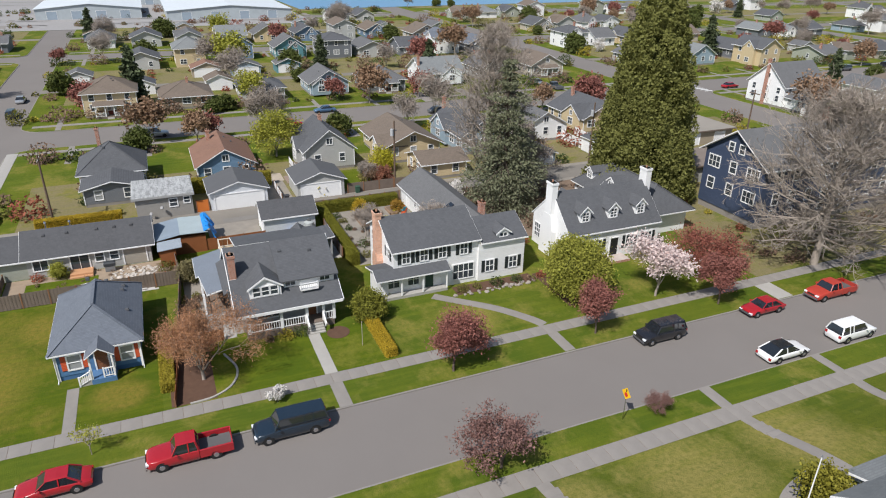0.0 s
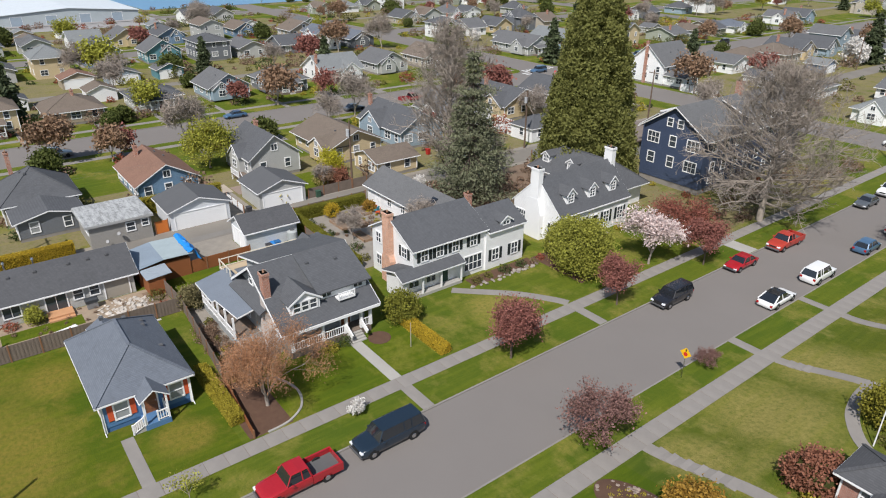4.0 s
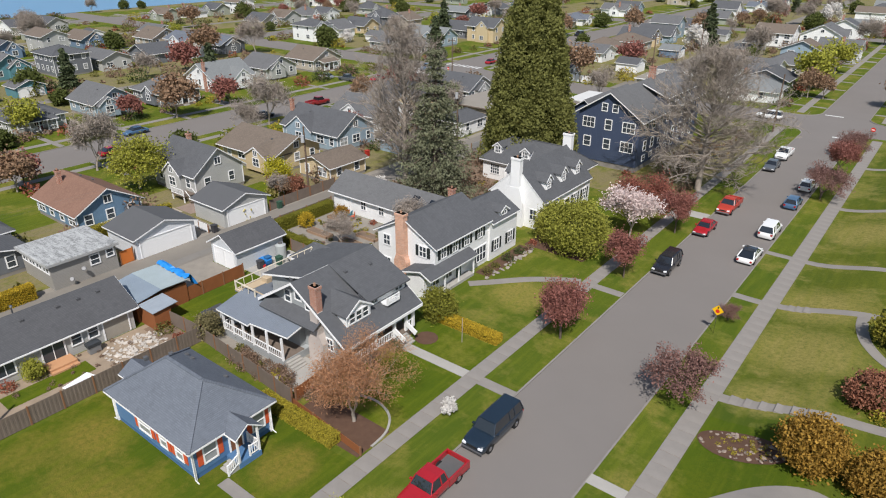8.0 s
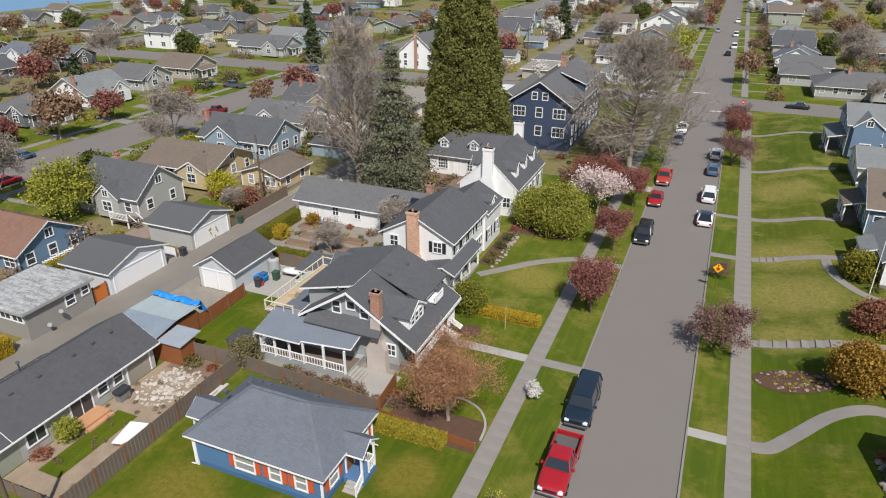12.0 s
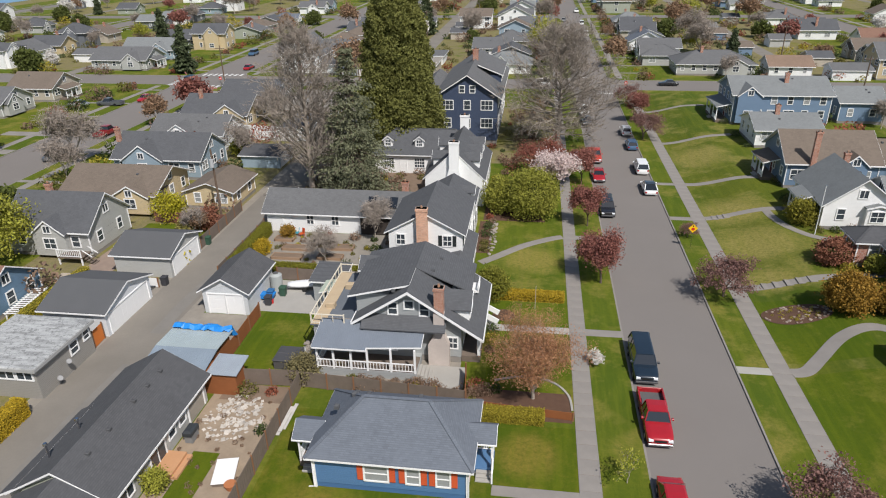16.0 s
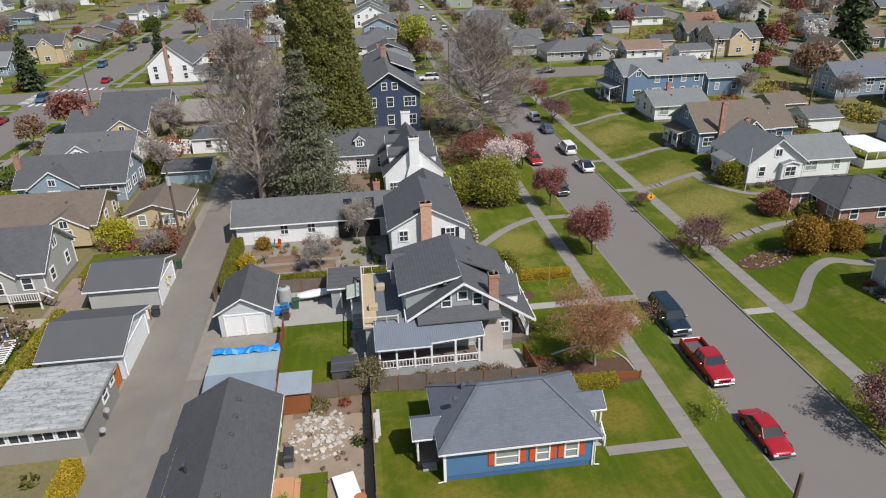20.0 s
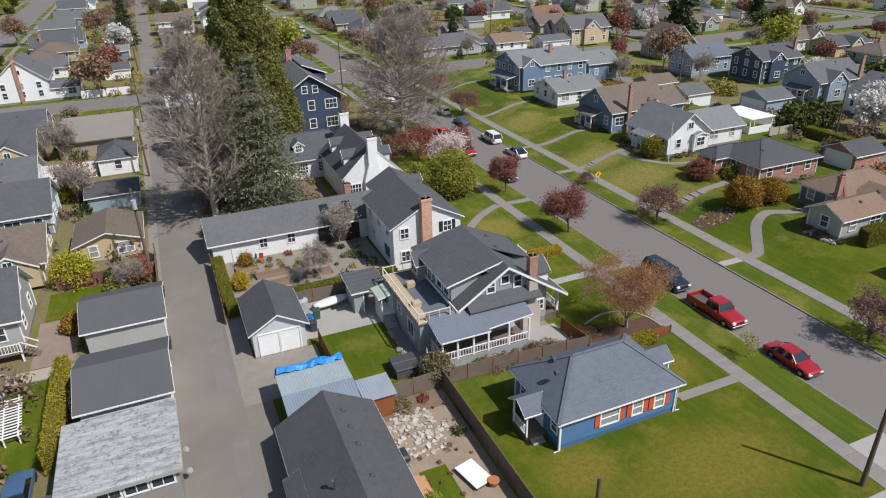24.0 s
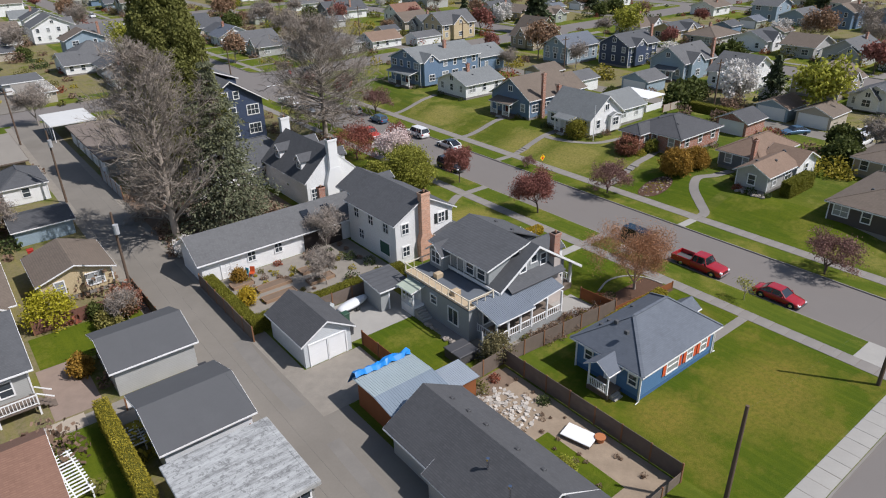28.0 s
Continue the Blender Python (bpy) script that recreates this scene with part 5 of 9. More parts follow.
def blue_cottage():
    o = (-17.2, -5.5, 0)
    h = thing("blue_cottage", "small blue clapboard cottage with orange shutters and hipped roof", "house", *o)
    part("foundation", M(o).box(-22.25, -12.15, -8.65, -2.35, -0.2, 0.45), plain("blue_base", (0.06, 0.14, 0.28), 0.8), h)
    part("wall", M(o).box(-22.3, -12.1, -8.7, -2.3, 0.45, 2.86), BLUEWALL, h)
    rf = hip_roof(h, -22.75, -11.65, -9.15, -1.85, 2.86, 5.35, SLATEROOF, WHITE, run=3.3, o=o)
    for x in (-22.3, -12.1):
        for y in (-8.7, -2.3):
            part("corner_board", M(o).box(x - 0.07, x + 0.07, y - 0.07, y + 0.07, 0, 2.8), WHITE, h)
    for x, w, c in ((-18.1, 1.5, 1), (-15.65, 0.8, 1), (-13.65, 0.8, 1)):
        window(h, "S", x - o[0], -8.7 - o[1], 1.65, w, 1.2, c, 2, WHITE, CURTAIN, SHUTTER)
    for y in (-7.35, -3.3):
        window(h, "E", -12.1 - o[0], y - o[1], 1.65, 0.95, 1.3, 1, 2, WHITE, CURTAIN, SHUTTER)
    for y in (-8.0, -3.6):
        window(h, "W", -22.3 - o[0], y - o[1], 1.75, 0.7, 0.9)
    door(h, "E", -12.1 - o[0], -5.3 - o[1], 0.5, 0.95, 2.0, plain("brown_door", (0.22, 0.09, 0.04), 0.5))
    # front porch
    part("porch_deck", M(o).soft(-12.1, -10.6, -6.2, -4.3, -0.1, 0.5), BLUEWALL, h)
    gable_roof(h, -12.6, -10.4, -6.35, -4.15, 2.75, 3.55, "x", SLATEROOF, WHITE, 0.1, name="porch_roof", o=o)
    for y in (-6.1, -4.4):
        part("porch_post", M(o).box(-10.75, -10.62, y - 0.07, y + 0.07, 0.5, 2.75), WHITE, h)
    railing(h, [(-10.68, -5.2, 0.5), (-10.68, -4.4, 0.5), (-12.0, -4.4, 0.5)], 0.85, apart=True, o=o)
    steps(h, "S", -11.2, -6.2, 0.5, 1.1, o=o)
    railing(h, [(-10.62, -6.2, 0.5), (-10.62, -7.1, 0.05)], 0.85, apart=True, o=o)
    # back porch
    part("porch_deck", M(o).soft(-24.0, -22.3, -7.0, -4.9, -0.1, 0.45), FENCEWOOD, h)
    gable_roof(h, -24.3, -22.2, -7.2, -4.7, 2.55, 3.35, "x", SLATEROOF, WHITE, 0.1, name="porch_roof", o=o)
    for y in (-6.9, -5.0):
        part("porch_post", M(o).box(-24.0, -23.88, y - 0.06, y + 0.06, 0.45, 2.5), WHITE, h)
    railing(h, [(-23.95, -6.9, 0.45), (-23.95, -5.0, 0.45)], 0.85, apart=True, o=o)
    door(h, "W", -22.3 - o[0], -5.9 - o[1], 0.45)
    steps(h, "S", -23.2, -7.0, 0.45, 1.0, o=o)
    for x, y in ((-20.4, -4.6), (-19.7, -3.4), (-20.6, -3.3), (-16.0, -3.0), (-21.2, -6.2)):
        z = 5.35 - abs(y + 5.5) * 0.68
        part("roof_vent", M(o).soft(x - 0.16, x + 0.16, y - 0.16, y + 0.16, z - 0.2, z + 0.12, 0.04), DARKROOF, rf)
    for x, y in ((-22.4, -8.8), (-12.0, -8.8), (-12.0, -2.2)):
        part("downspout", M(o).tube((x, y, 0.12), (x, y, 2.75), 0.04, 0.04, 6).tube((x, y, 0.12), (x + (0.4 if x > -20 else -0.4), y, 0.06), 0.04, 0.04, 6), WHITE, h)


blue_cottage()

# ---- the grey bungalow ----
GREYWALL = siding("grey_lap_siding", (0.335, 0.35, 0.35))


def bungalow():
    o = (-18, 10.5, 0)
    h = thing("bungalow", "grey craftsman bungalow with charcoal roof and white trim", "house", *o)
    x0, x1, y0, y1 = -22.8, -14.2, 6.6, 15.2
    part("foundation", M(o).box(x0 + .03, x1 - .03, y0 + .03, y1 - .03, -0.2, 0.6), CONCRETE, h)
    # ridge north-south at x -18.6
    part("wall", M(o).prism([(x0, 0.6), (x1, 0.6), (x1, 4.05), (-18.6, 6.95), (x0, 4.2)], "y", y0, y1), GREYWALL, h)
    prof = [(-23.5, 3.9), (-18.6, 7.1), (-12.3, 2.9)]
    rf = part("roof", M(o).prism(prof + [(u, z - 0.15) for u, z in prof[::-1]], "y", 5.9, 15.9), DARKROOF, h)
    fa = M(o)
    band = [(u, z - 0.01) for u, z in prof] + [(u, z - 0.25) for u, z in prof[::-1]]
    for s in (5.85, 15.89):
        fa.prism(band, "y", s, s + 0.07)
    fa.box(-12.36, -12.22, 5.95, 15.85, 2.6, 2.87)
    fa.box(-23.6, -23.46, 5.95, 15.85, 3.6, 3.88)
    part("fascia", fa, WHITE, rf)
    window(h, "S", -18.6 - o[0], y0 - o[1], 5.5, 0.7, 0.7, 1, 1)
    for x in (-20.0, -17.3):
        window(h, "S", x - o[0], y0 - o[1], 5.1, 0.7, 1.1)
    window(h, "S", -14.9 - o[0], y0 - o[1], 2.0, 0.7, 1.0, 2, 2)
    chimney(h, -16.0, 6.35, 5.0, 7.5, 0.8, 0.62, BRICK, o)
    part("chimney_base", M(o).prism([(-16.95, 0), (-15.15, 0), (-15.15, 2.1), (-15.55, 3.0), (-15.55, 5.1), (-16.45, 5.1), (-16.45, 3.0), (-16.95, 2.1)], "y", 5.92, 6.6), plain("pale_stone", (0.48, 0.42, 0.38), 0.9, var=0.25, fine=5.0, bump=0.6), h)
    # street dormers
    t = dormer(h, "E", -13.6, 8.9, 3.75, 2.9, 1.15, 3.6, DARKROOF, WHITE, 0.95, o=o)
    for k in (-0.8, 0, 0.8):
        window(t, "S", k, 0, 0.65, 0.62, 0.85)
    part("dormer_wall", M(o).box(-16.5, -14.1, 10.7, 15.5, 3.6, 5.0), WHITE, h)
    for y in (11.3, 14.6):
        window(h, "E", -14.1 - o[0], y - o[1], 4.6, 0.9, 0.6, 2, 1)
    shed_roof(h, [(-13.7, 10.3, 4.95), (-13.7, 15.88, 4.95), (-18.6, 15.88, 7.13), (-18.6, 10.3, 7.13)], DARKROOF, 0.12, None, "dormer_roof", o=o)
    part("balcony", M(o).box(-14.1, -13.2, 12.1, 13.8, 3.9, 4.05), WHITE, h)
    railing(h, [(-13.25, 12.15, 4.05), (-13.25, 13.75, 4.05)], 0.55, 0.2, apart=True, o=o)
    # front porch under the long slope
    part("porch_deck", M(o).soft(-14.2, -12.6, 6.8, 15.0, -0.1, 0.65), FENCEWOOD, h)
    for y in (7.0, 10.0, 12.4, 14.0, 15.0):
        part("porch_post", M(o).box(-12.85, -12.6, y - 0.13, y + 0.13, 0.65, 2.8), WHITE, h)
    railing(h, [(-12.7, 7.0, 0.65), (-12.7, 12.2, 0.65)], 0.85, 0.22, apart=True, o=o)
    railing(h, [(-12.7, 14.0, 0.65), (-12.7, 15.0, 0.65)], 0.85, 0.22, apart=True, o=o)
    steps(h, "E", -12.6, 13.1, 0.7, 1.5, o=o)
    for y in (12.3, 13.9):
        part("stair_rail", M(o).beam((-12.6, y, 1.5), (-11.4, y, 0.85), 0.12, 0.5), WHITE, h)
    window(h, "E", x1 - o[0], 9.0 - o[1], 1.9, 2.0, 1.3, 3, 1)
    door(h, "E", x1 - o[0], 13.1 - o[1], 0.65, 1.0, 2.05, plain("brown_door", (0.22, 0.09, 0.04), 0.5))
    # glazed porch on the south side
    part("sun_porch_base", M(o).box(-26.0, -17.6, 3.6, 6.6, -0.1, 0.72), GREYWALL, h)
    part("sun_porch_floor", M(o).box(-25.95, -17.65, 3.65, 6.0, 0.72, 0.75), FENCEWOOD, h)
    shed_roof(h, [(-26.3, 3.2, 3.0), (-21.7, 3.2, 3.0), (-21.7, 6.6, 3.75), (-26.3, 6.6, 3.75)], METALROOF, 0.1, WHITE, "sun_porch_roof", 24, o=o)
    shed_roof(h, [(-21.7, 3.5, 3.07), (-17.2, 3.9, 3.15), (-17.2, 6.6, 3.75), (-21.7, 6.6, 3.75)], METALROOF, 0.1, WHITE, "sun_porch_roof", 24, o=o)
    for x in (-26.0, -24.6, -23.1, -21.7, -19.7, -17.7):
        part("porch_post", M(o).box(x - 0.08, x + 0.08, 3.56, 3.72, 0.7, 2.95), WHITE, h)
    railing(h, [(-26.0, 3.62, 0.75), (-17.7, 3.62, 0.75)], 0.8, 0.26, apart=True, o=o)
    railing(h, [(-26.0, 3.62, 0.75), (-26.0, 6.2, 0.75)], 0.8, 0.26, o=o)
    steps(h, "E", -17.6, 4.5, 0.72, 1.5, PALE_CONCRETE, o=o)
    part("inner_wall", M(o).box(-26.0, -18.2, 6.0, 6.6, 0.75, 3.2), GREYWALL, h)
    for x in (-24.8, -22.6, -20.4):
        window(h, "S", x - o[0], 6.0 - o[1], 1.95, 1.4, 1.2, 2, 1)
    # rear wing with the roof deck
    part("rear_wall", M(o).box(-27.0, -22.8, 6.2, 15.6, -0.1, 3.3), GREYWALL, h)
    # floor colour: dark membrane, deepened and blued by the shade painted into it
    dk = part("deck_floor", M(o).box(-27.2, -23.5, 6.0, 15.7, 3.3, 3.42), plain("shaded_deck_membrane", (0.13, 0.145, 0.165), 0.8), h, "dark grey roof deck with shade in its colour")
    part("deck_walk", M(o).box(-27.2, -26.0, 6.0, 15.7, 3.42, 3.46).box(-26.0, -23.5, 6.0, 7.1, 3.42, 3.46), NEWWOOD, dk, "new pale timber walkway")
    railing(dk, [(-24.2, 6.1, 3.42), (-27.1, 6.1, 3.42), (-27.1, 15.6, 3.42), (-24.0, 15.6, 3.42)], 0.95, 0.9, plain("cream_rail", (0.68, 0.62, 0.5)), apart=True, o=o)
    window(h, "W", -27.0 - o[0], 8.4 - o[1], 1.7, 1.3, 1.5, 2, 1)
    window(h, "W", -27.0 - o[0], 11.3 - o[1], 2.2, 0.8, 0.8)
    # back stoop under a pale awning
    part("stoop", M(o).soft(-28.3, -27.0, 12.9, 14.9, -0.1, 0.95), WHITE, h)
    shed_roof(h, [(-28.6, 15.1, 2.75), (-28.6, 12.7, 2.75), (-27.0, 12.7, 3.1), (-27.0, 15.1, 3.1)], plain("pale_green_awning", (0.42, 0.47, 0.38), 0.7), 0.08, WHITE, "awning", o=o)
    for y in (12.98, 14.82):
        part("porch_post", M(o).box(-28.28, -28.16, y - 0.06, y + 0.06, 0.95, 2.75), WHITE, h)
    railing(h, [(-28.22, 13.0, 0.95), (-28.22, 14.8, 0.95)], 0.85, 0.2, o=o)
    steps(h, "S", -27.65, 12.9, 0.95, 1.1, o=o)
    door(h, "W", -27.0 - o[0], 13.9 - o[1], 0.95, material=WHITE)
    part("upper_wall", M(o).box(-23.4, -20.2, 7.6, 15.3, 3.4, 5.85), GREYWALL, h)
    shed_roof(h, [(-24.0, 15.88, 5.8), (-24.0, 7.1, 5.8), (-18.6, 7.1, 7.14), (-18.6, 15.88, 7.14)], DARKROOF, 0.12, WHITE, "dormer_roof", o=o)
    for y in (8.6, 10.2):
        window(h, "W", -23.4 - o[0], y - o[1], 4.75, 1.0, 1.25, 1, 2)
    for y in (11.55, 12.55):
        door(h, "W", -23.4 - o[0], y - o[1], 3.42, 0.9, 2.0, CURTAIN)
    # gabled bay beside the deck doors
    part("bay_wall", M(o).prism([(13.3, 3.42), (15.3, 3.42), (15.3, 5.2), (14.3, 5.9), (13.3, 5.2)], "x", -24.3, -23.4), GREYWALL, h)
    gable_roof(h, -24.65, -21.0, 13.0, 15.6, 5.15, 6.15, "x", DARKROOF, WHITE, 0.1, o=o, name="bay_roof")
    window(h, "W", -24.3 - o[0], 14.3 - o[1], 4.6, 1.2, 1.2, 2, 2)
    shed_roof(h, [(-22.6, 5.3, 3.75), (-15.4, 5.3, 3.75), (-15.4, 6.6, 4.5), (-22.6, 6.6, 4.5)], DARKROOF, 0.1, None, "pent_roof", o=o)
    for x, y in ((-16.8, 13.8), (-17.2, 11.0), (-20.4, 14.6), (-20.0, 7.2)):
        z = 7.12 - abs(x + 18.6) * 0.41
        part("roof_vent", M(o).soft(x - 0.15, x + 0.15, y - 0.15, y + 0.15, z - 0.2, z + 0.14, 0.04), DARKROOF, rf)
    # carport shed to the north-west
    part("lean_to_wall", M(o).box(-30.2, -27.0, 18.45, 18.6, -0.1, 2.6).box(-30.2, -30.08, 15.6, 18.45, -0.1, 2.42).box(-30.08, -29.3, 15.6, 15.72, -0.1, 2.4), GREYWALL, h)
    for x in (-29.25, -27.2):
        part("lean_to_post", M(o).box(x - 0.07, x + 0.07, 15.55, 15.69, -0.1, 2.45), WHITE, h)
    shed_roof(h, [(-30.5, 15.2, 2.5), (-26.9, 15.2, 2.5), (-26.9, 18.9, 2.9), (-30.5, 18.9, 2.9)], DARKROOF, 0.12, WHITE, "lean_to_roof", o=o)
    # deck furniture and the small round bed by the steps
    for x, y in ((-26.2, 9.0), (-25.4, 12.6)):
        part("deck_box", M(o).soft(x - 0.4, x + 0.4, y - 0.3, y + 0.3, 3.42, 3.95, 0.05), NEWWOOD, dk)



bungalow()

# ---- the white colonial ----
WHITEWALL = siding("white_lap_siding", (0.80, 0.80, 0.79))
BLACKSHUT = plain("black_shutters", (0.02, 0.025, 0.025), 0.6)


def colonial():
    o = (-20, 27, 0)
    h = thing("white_colonial", "white two-storey colonial house with dark shutters and brick chimney", "house", *o)
    part("wall", M(o).prism([(-23.7, -0.1), (-15.8, -0.1), (-15.8, 5.2), (-19.85, 7.35), (-23.7, 5.2)], "y", 22.2, 31.9), WHITEWALL, h)
    gable_roof(h, -24.1, -15.4, 21.9, 32.1, 5.15, 7.5, "y", DARKROOF, WHITE, off=-0.05, o=o)
    part("wall", M(o).prism([(-21.5, -0.1), (-15.6, -0.1), (-15.6, 4.7), (-18.5, 6.35), (-21.5, 4.7)], "y", 31.9, 37.6), WHITEWALL, h)
    gable_roof(h, -21.9, -15.3, 32.1, 37.8, 4.65, 6.5, "y", DARKROOF, WHITE, o=o, name="wing_roof")
    t = dormer(h, "E", -15.75, 34.9, 4.3, 1.5, 1.15, 2.2, DARKROOF, WHITEWALL, 0.5, o=o)
    window(t, "S", 0, 0, 0.6, 0.85, 0.85, 2, 2)
    chimney(h, -20.0, 21.85, 0, 8.1, 1.15, 0.65, PEACHBRICK, o)
    part("chimney_shoulder", M(o).prism([(-20.85, 0), (-19.15, 0), (-19.15, 2.6), (-19.45, 3.4), (-20.55, 3.4), (-20.85, 2.6)], "y", 21.5, 22.2), PEACHBRICK, h)
    for y in (23.6, 25.6, 27.7, 30.2):
        window(h, "E", -15.8 - o[0], y - o[1], 4.2, 0.8, 1.2, 2, 2, shutters=BLACKSHUT)
    for y in (33.3, 36.2):
        window(h, "E", -15.6 - o[0], y - o[1], 1.7, 0.9, 1.3, 2, 2, shutters=BLACKSHUT)
    window(h, "E", -15.8 - o[0], 30.2 - o[1], 1.5, 2.4, 1.7, 4, 2)
    for x in (-22.4, -17.4):
        window(h, "S", x - o[0], 22.2 - o[1], 4.3, 0.85, 1.1, 2, 2, shutters=BLACKSHUT if x > -20 else None)
    window(h, "S", -22.4 - o[0], 22.2 - o[1], 1.6, 0.85, 1.1, 2, 2)
    for y in (24.0, 27.0, 30.0):
        window(h, "W", -23.7 - o[0], y - o[1], 4.2, 0.9, 1.2, 2, 2)
    window(h, "W", -23.7 - o[0], 24.4 - o[1], 1.6, 1.9, 1.5, 1, 1, glass=gloss("green_tinted_glass", (0.05, 0.11, 0.085), 0.06))
    window(h, "W", -23.7 - o[0], 29.2 - o[1], 1.7, 0.9, 1.1, 2, 2)
    # porch along the street side
    part("porch_deck", M(o).soft(-15.8, -14.9, 20.6, 28.0, -0.1, 0.35), PALE_CONCRETE, h)
    part("porch_wall", M(o).box(-18.2, -15.8, 20.4, 22.2, -0.1, 2.7), WHITEWALL, h)
    shed_roof(h, [(-14.6, 20.0, 2.6), (-14.6, 28.2, 2.6), (-16.0, 28.2, 3.3), (-16.0, 20.0, 3.3)], DARKROOF, 0.12, WHITE, "porch_roof", o=o)
    shed_roof(h, [(-16.0, 20.0, 3.3), (-16.0, 22.25, 3.3), (-18.6, 22.25, 2.6), (-18.6, 20.0, 2.6)], DARKROOF, 0.12, WHITE, "porch_roof", o=o)
    for y in (20.6, 22.8, 25.2, 27.9):
        part("porch_post", M(o).box(-15.0, -14.86, y - 0.07, y + 0.07, 0.35, 2.55), WHITE, h)
    window(h, "E", -15.8 - o[0], 22.2 - o[1], 1.6, 1.2, 1.3, 2, 2)
    door(h, "E", -15.8 - o[0], 26.2 - o[1], 0.35, material=plain("dark_green_door", (0.03, 0.07, 0.05), 0.5))
    window(h, "E", -15.8 - o[0], 24.4 - o[1], 1.6, 1.2, 1.3, 2, 2)
    # long rear wing
    part("garage_wing", M(o).prism([(31.9 + 0.5, -0.1), (38.3, -0.1), (38.3, 2.75), (35.3, 4.5), (32.4, 2.75)], "x", -41.6, -21.5), WHITEWALL, h)
    rf = gable_roof(h, -42.1, -21.6, 31.9, 38.8, 2.6, 4.75, "x", GREYROOF, WHITE, o=o, name="wing_roof")
    for x in (-28.3, -25.6):
        part("skylight", M(o).add([(x - 0.5, 33.0, 3.42), (x + 0.5, 33.0, 3.42), (x + 0.5, 34.4, 4.3), (x - 0.5, 34.4, 4.3), (x - 0.5, 33.0, 3.2), (x + 0.5, 33.0, 3.2), (x + 0.5, 34.4, 4.1), (x - 0.5, 34.4, 4.1)],
                                   [(0, 1, 2, 3), (0, 4, 5, 1), (1, 5, 6, 2), (2, 6, 7, 3), (3, 7, 4, 0)]), CARGLASS, rf)
    for x in (-36.0, -32.8):
        window(h, "S", x - o[0], 32.4 - o[1], 1.7, 0.8, 1.1, 2, 2)
    door(h, "S", -39 - o[0], 32.4 - o[1], 0, 0.95, 2.05)
    chimney(h, -24.6, 36.6, 3.5, 5.6, 0.8, 0.6, BRICK, o)
    # no opening is cut: a near-black slab paints the breezeway's shade on the wall
    part("breezeway_opening", M(o).box(-29.6, -24.6, 32.35, 32.5, 0, 2.4), plain("painted_deep_shade", (0.05, 0.04, 0.035), 0.9), h)


colonial()

# ---- the white cape ----


def cape():
    o = (-20, 50, 0)
    h = thing("white_cape", "white cape house with twin chimneys and small dormers", "house", *o)
    part("wall", M(o).prism([(-23.2, -0.1), (-15.3, -0.1), (-15.3, 3.9), (-19.25, 7.6), (-23.2, 3.9)], "y", 43.2, 56.2), WHITEWALL, h)
    gable_roof(h, -23.5, -15.0, 43.15, 56.25, 3.75, 7.75, "y", DARKROOF, WHITE, o=o)
    chimney(h, -19.2, 42.95, 0, 9.05, 1.3, 0.75, WHITE, o)
    part("chimney_shoulder", M(o).prism([(-20.5, 0), (-17.9, 0), (-17.9, 3.2), (-18.5, 5.2), (-19.9, 5.2), (-20.5, 3.2)], "y", 42.55, 43.2), WHITE, h)
    chimney(h, -19.2, 56.3, 3, 9.3, 1.3, 0.75, WHITE, o)
    for y in (45.8, 49.7, 53.6):
        t = dormer(h, "E", -16.1, y, 4.7, 1.4, 1.3, 2.4, DARKROOF, WHITE, 0.7, o=o)
        window(t, "S", 0, 0, 0.7, 0.8, 1.0, 2, 3)
    for y in (46.5, 52.8):
        t = dormer(h, "W", -22.4, y, 4.7, 1.4, 1.3, 2.4, DARKROOF, WHITE, 0.7, o=o)
        window(t, "S", 0, 0, 0.7, 0.8, 1.0, 2, 2)
    for y in (45.0, 47.4, 51.9, 54.6):
        window(h, "E", -15.3 - o[0], y - o[1], 1.8, 1.0, 1.5, 2, 3, shutters=BLACKSHUT)
    door(h, "E", -15.3 - o[0], 49.7 - o[1], 0.3, 1.1, 2.2, plain("black_door", (0.02, 0.02, 0.02), 0.4))
    part("brick_step", M(o).soft(-15.3, -13.6, 48.4, 51.0, -0.1, 0.3), BRICK, h)
    window(h, "S", -21.8 - o[0], 43.2 - o[1], 1.9, 1.6, 1.7, 4, 3)
    window(h, "S", -16.6 - o[0], 43.2 - o[1], 1.9, 0.9, 1.3, 2, 2)
    # rear wing
    part("rear_wing", M(o).box(-33.2, -19.0, 56.0, 63.8, -0.1, 3.2), WHITEWALL, h)
    hip_roof(h, -33.6, -18.0, 55.5, 64.3, 3.1, 6.1, DARKROOF, WHITE, run=3.0, o=o, name="rear_roof")
    for x in (-31.2, -26.3):
        t = dormer(h, "S", x, 56.9, 3.95, 1.4, 1.15, 2.4, DARKROOF, WHITE, 0.55, o=o)
        window(t, "S", 0, 0, 0.62, 0.8, 0.9, 3, 2)
    for x in (-31.0, -26.2, -23.0):
        window(h, "S", x - o[0], 56.0 - o[1], 1.7, 1.5, 1.4, 4, 3)
    door(h, "S", -28.7 - o[0], 56.0 - o[1], 0.2)


cape()

# ---- the big dark-blue house ----
NAVYWALL = siding("dark_blue_siding", (0.046, 0.066, 0.118))


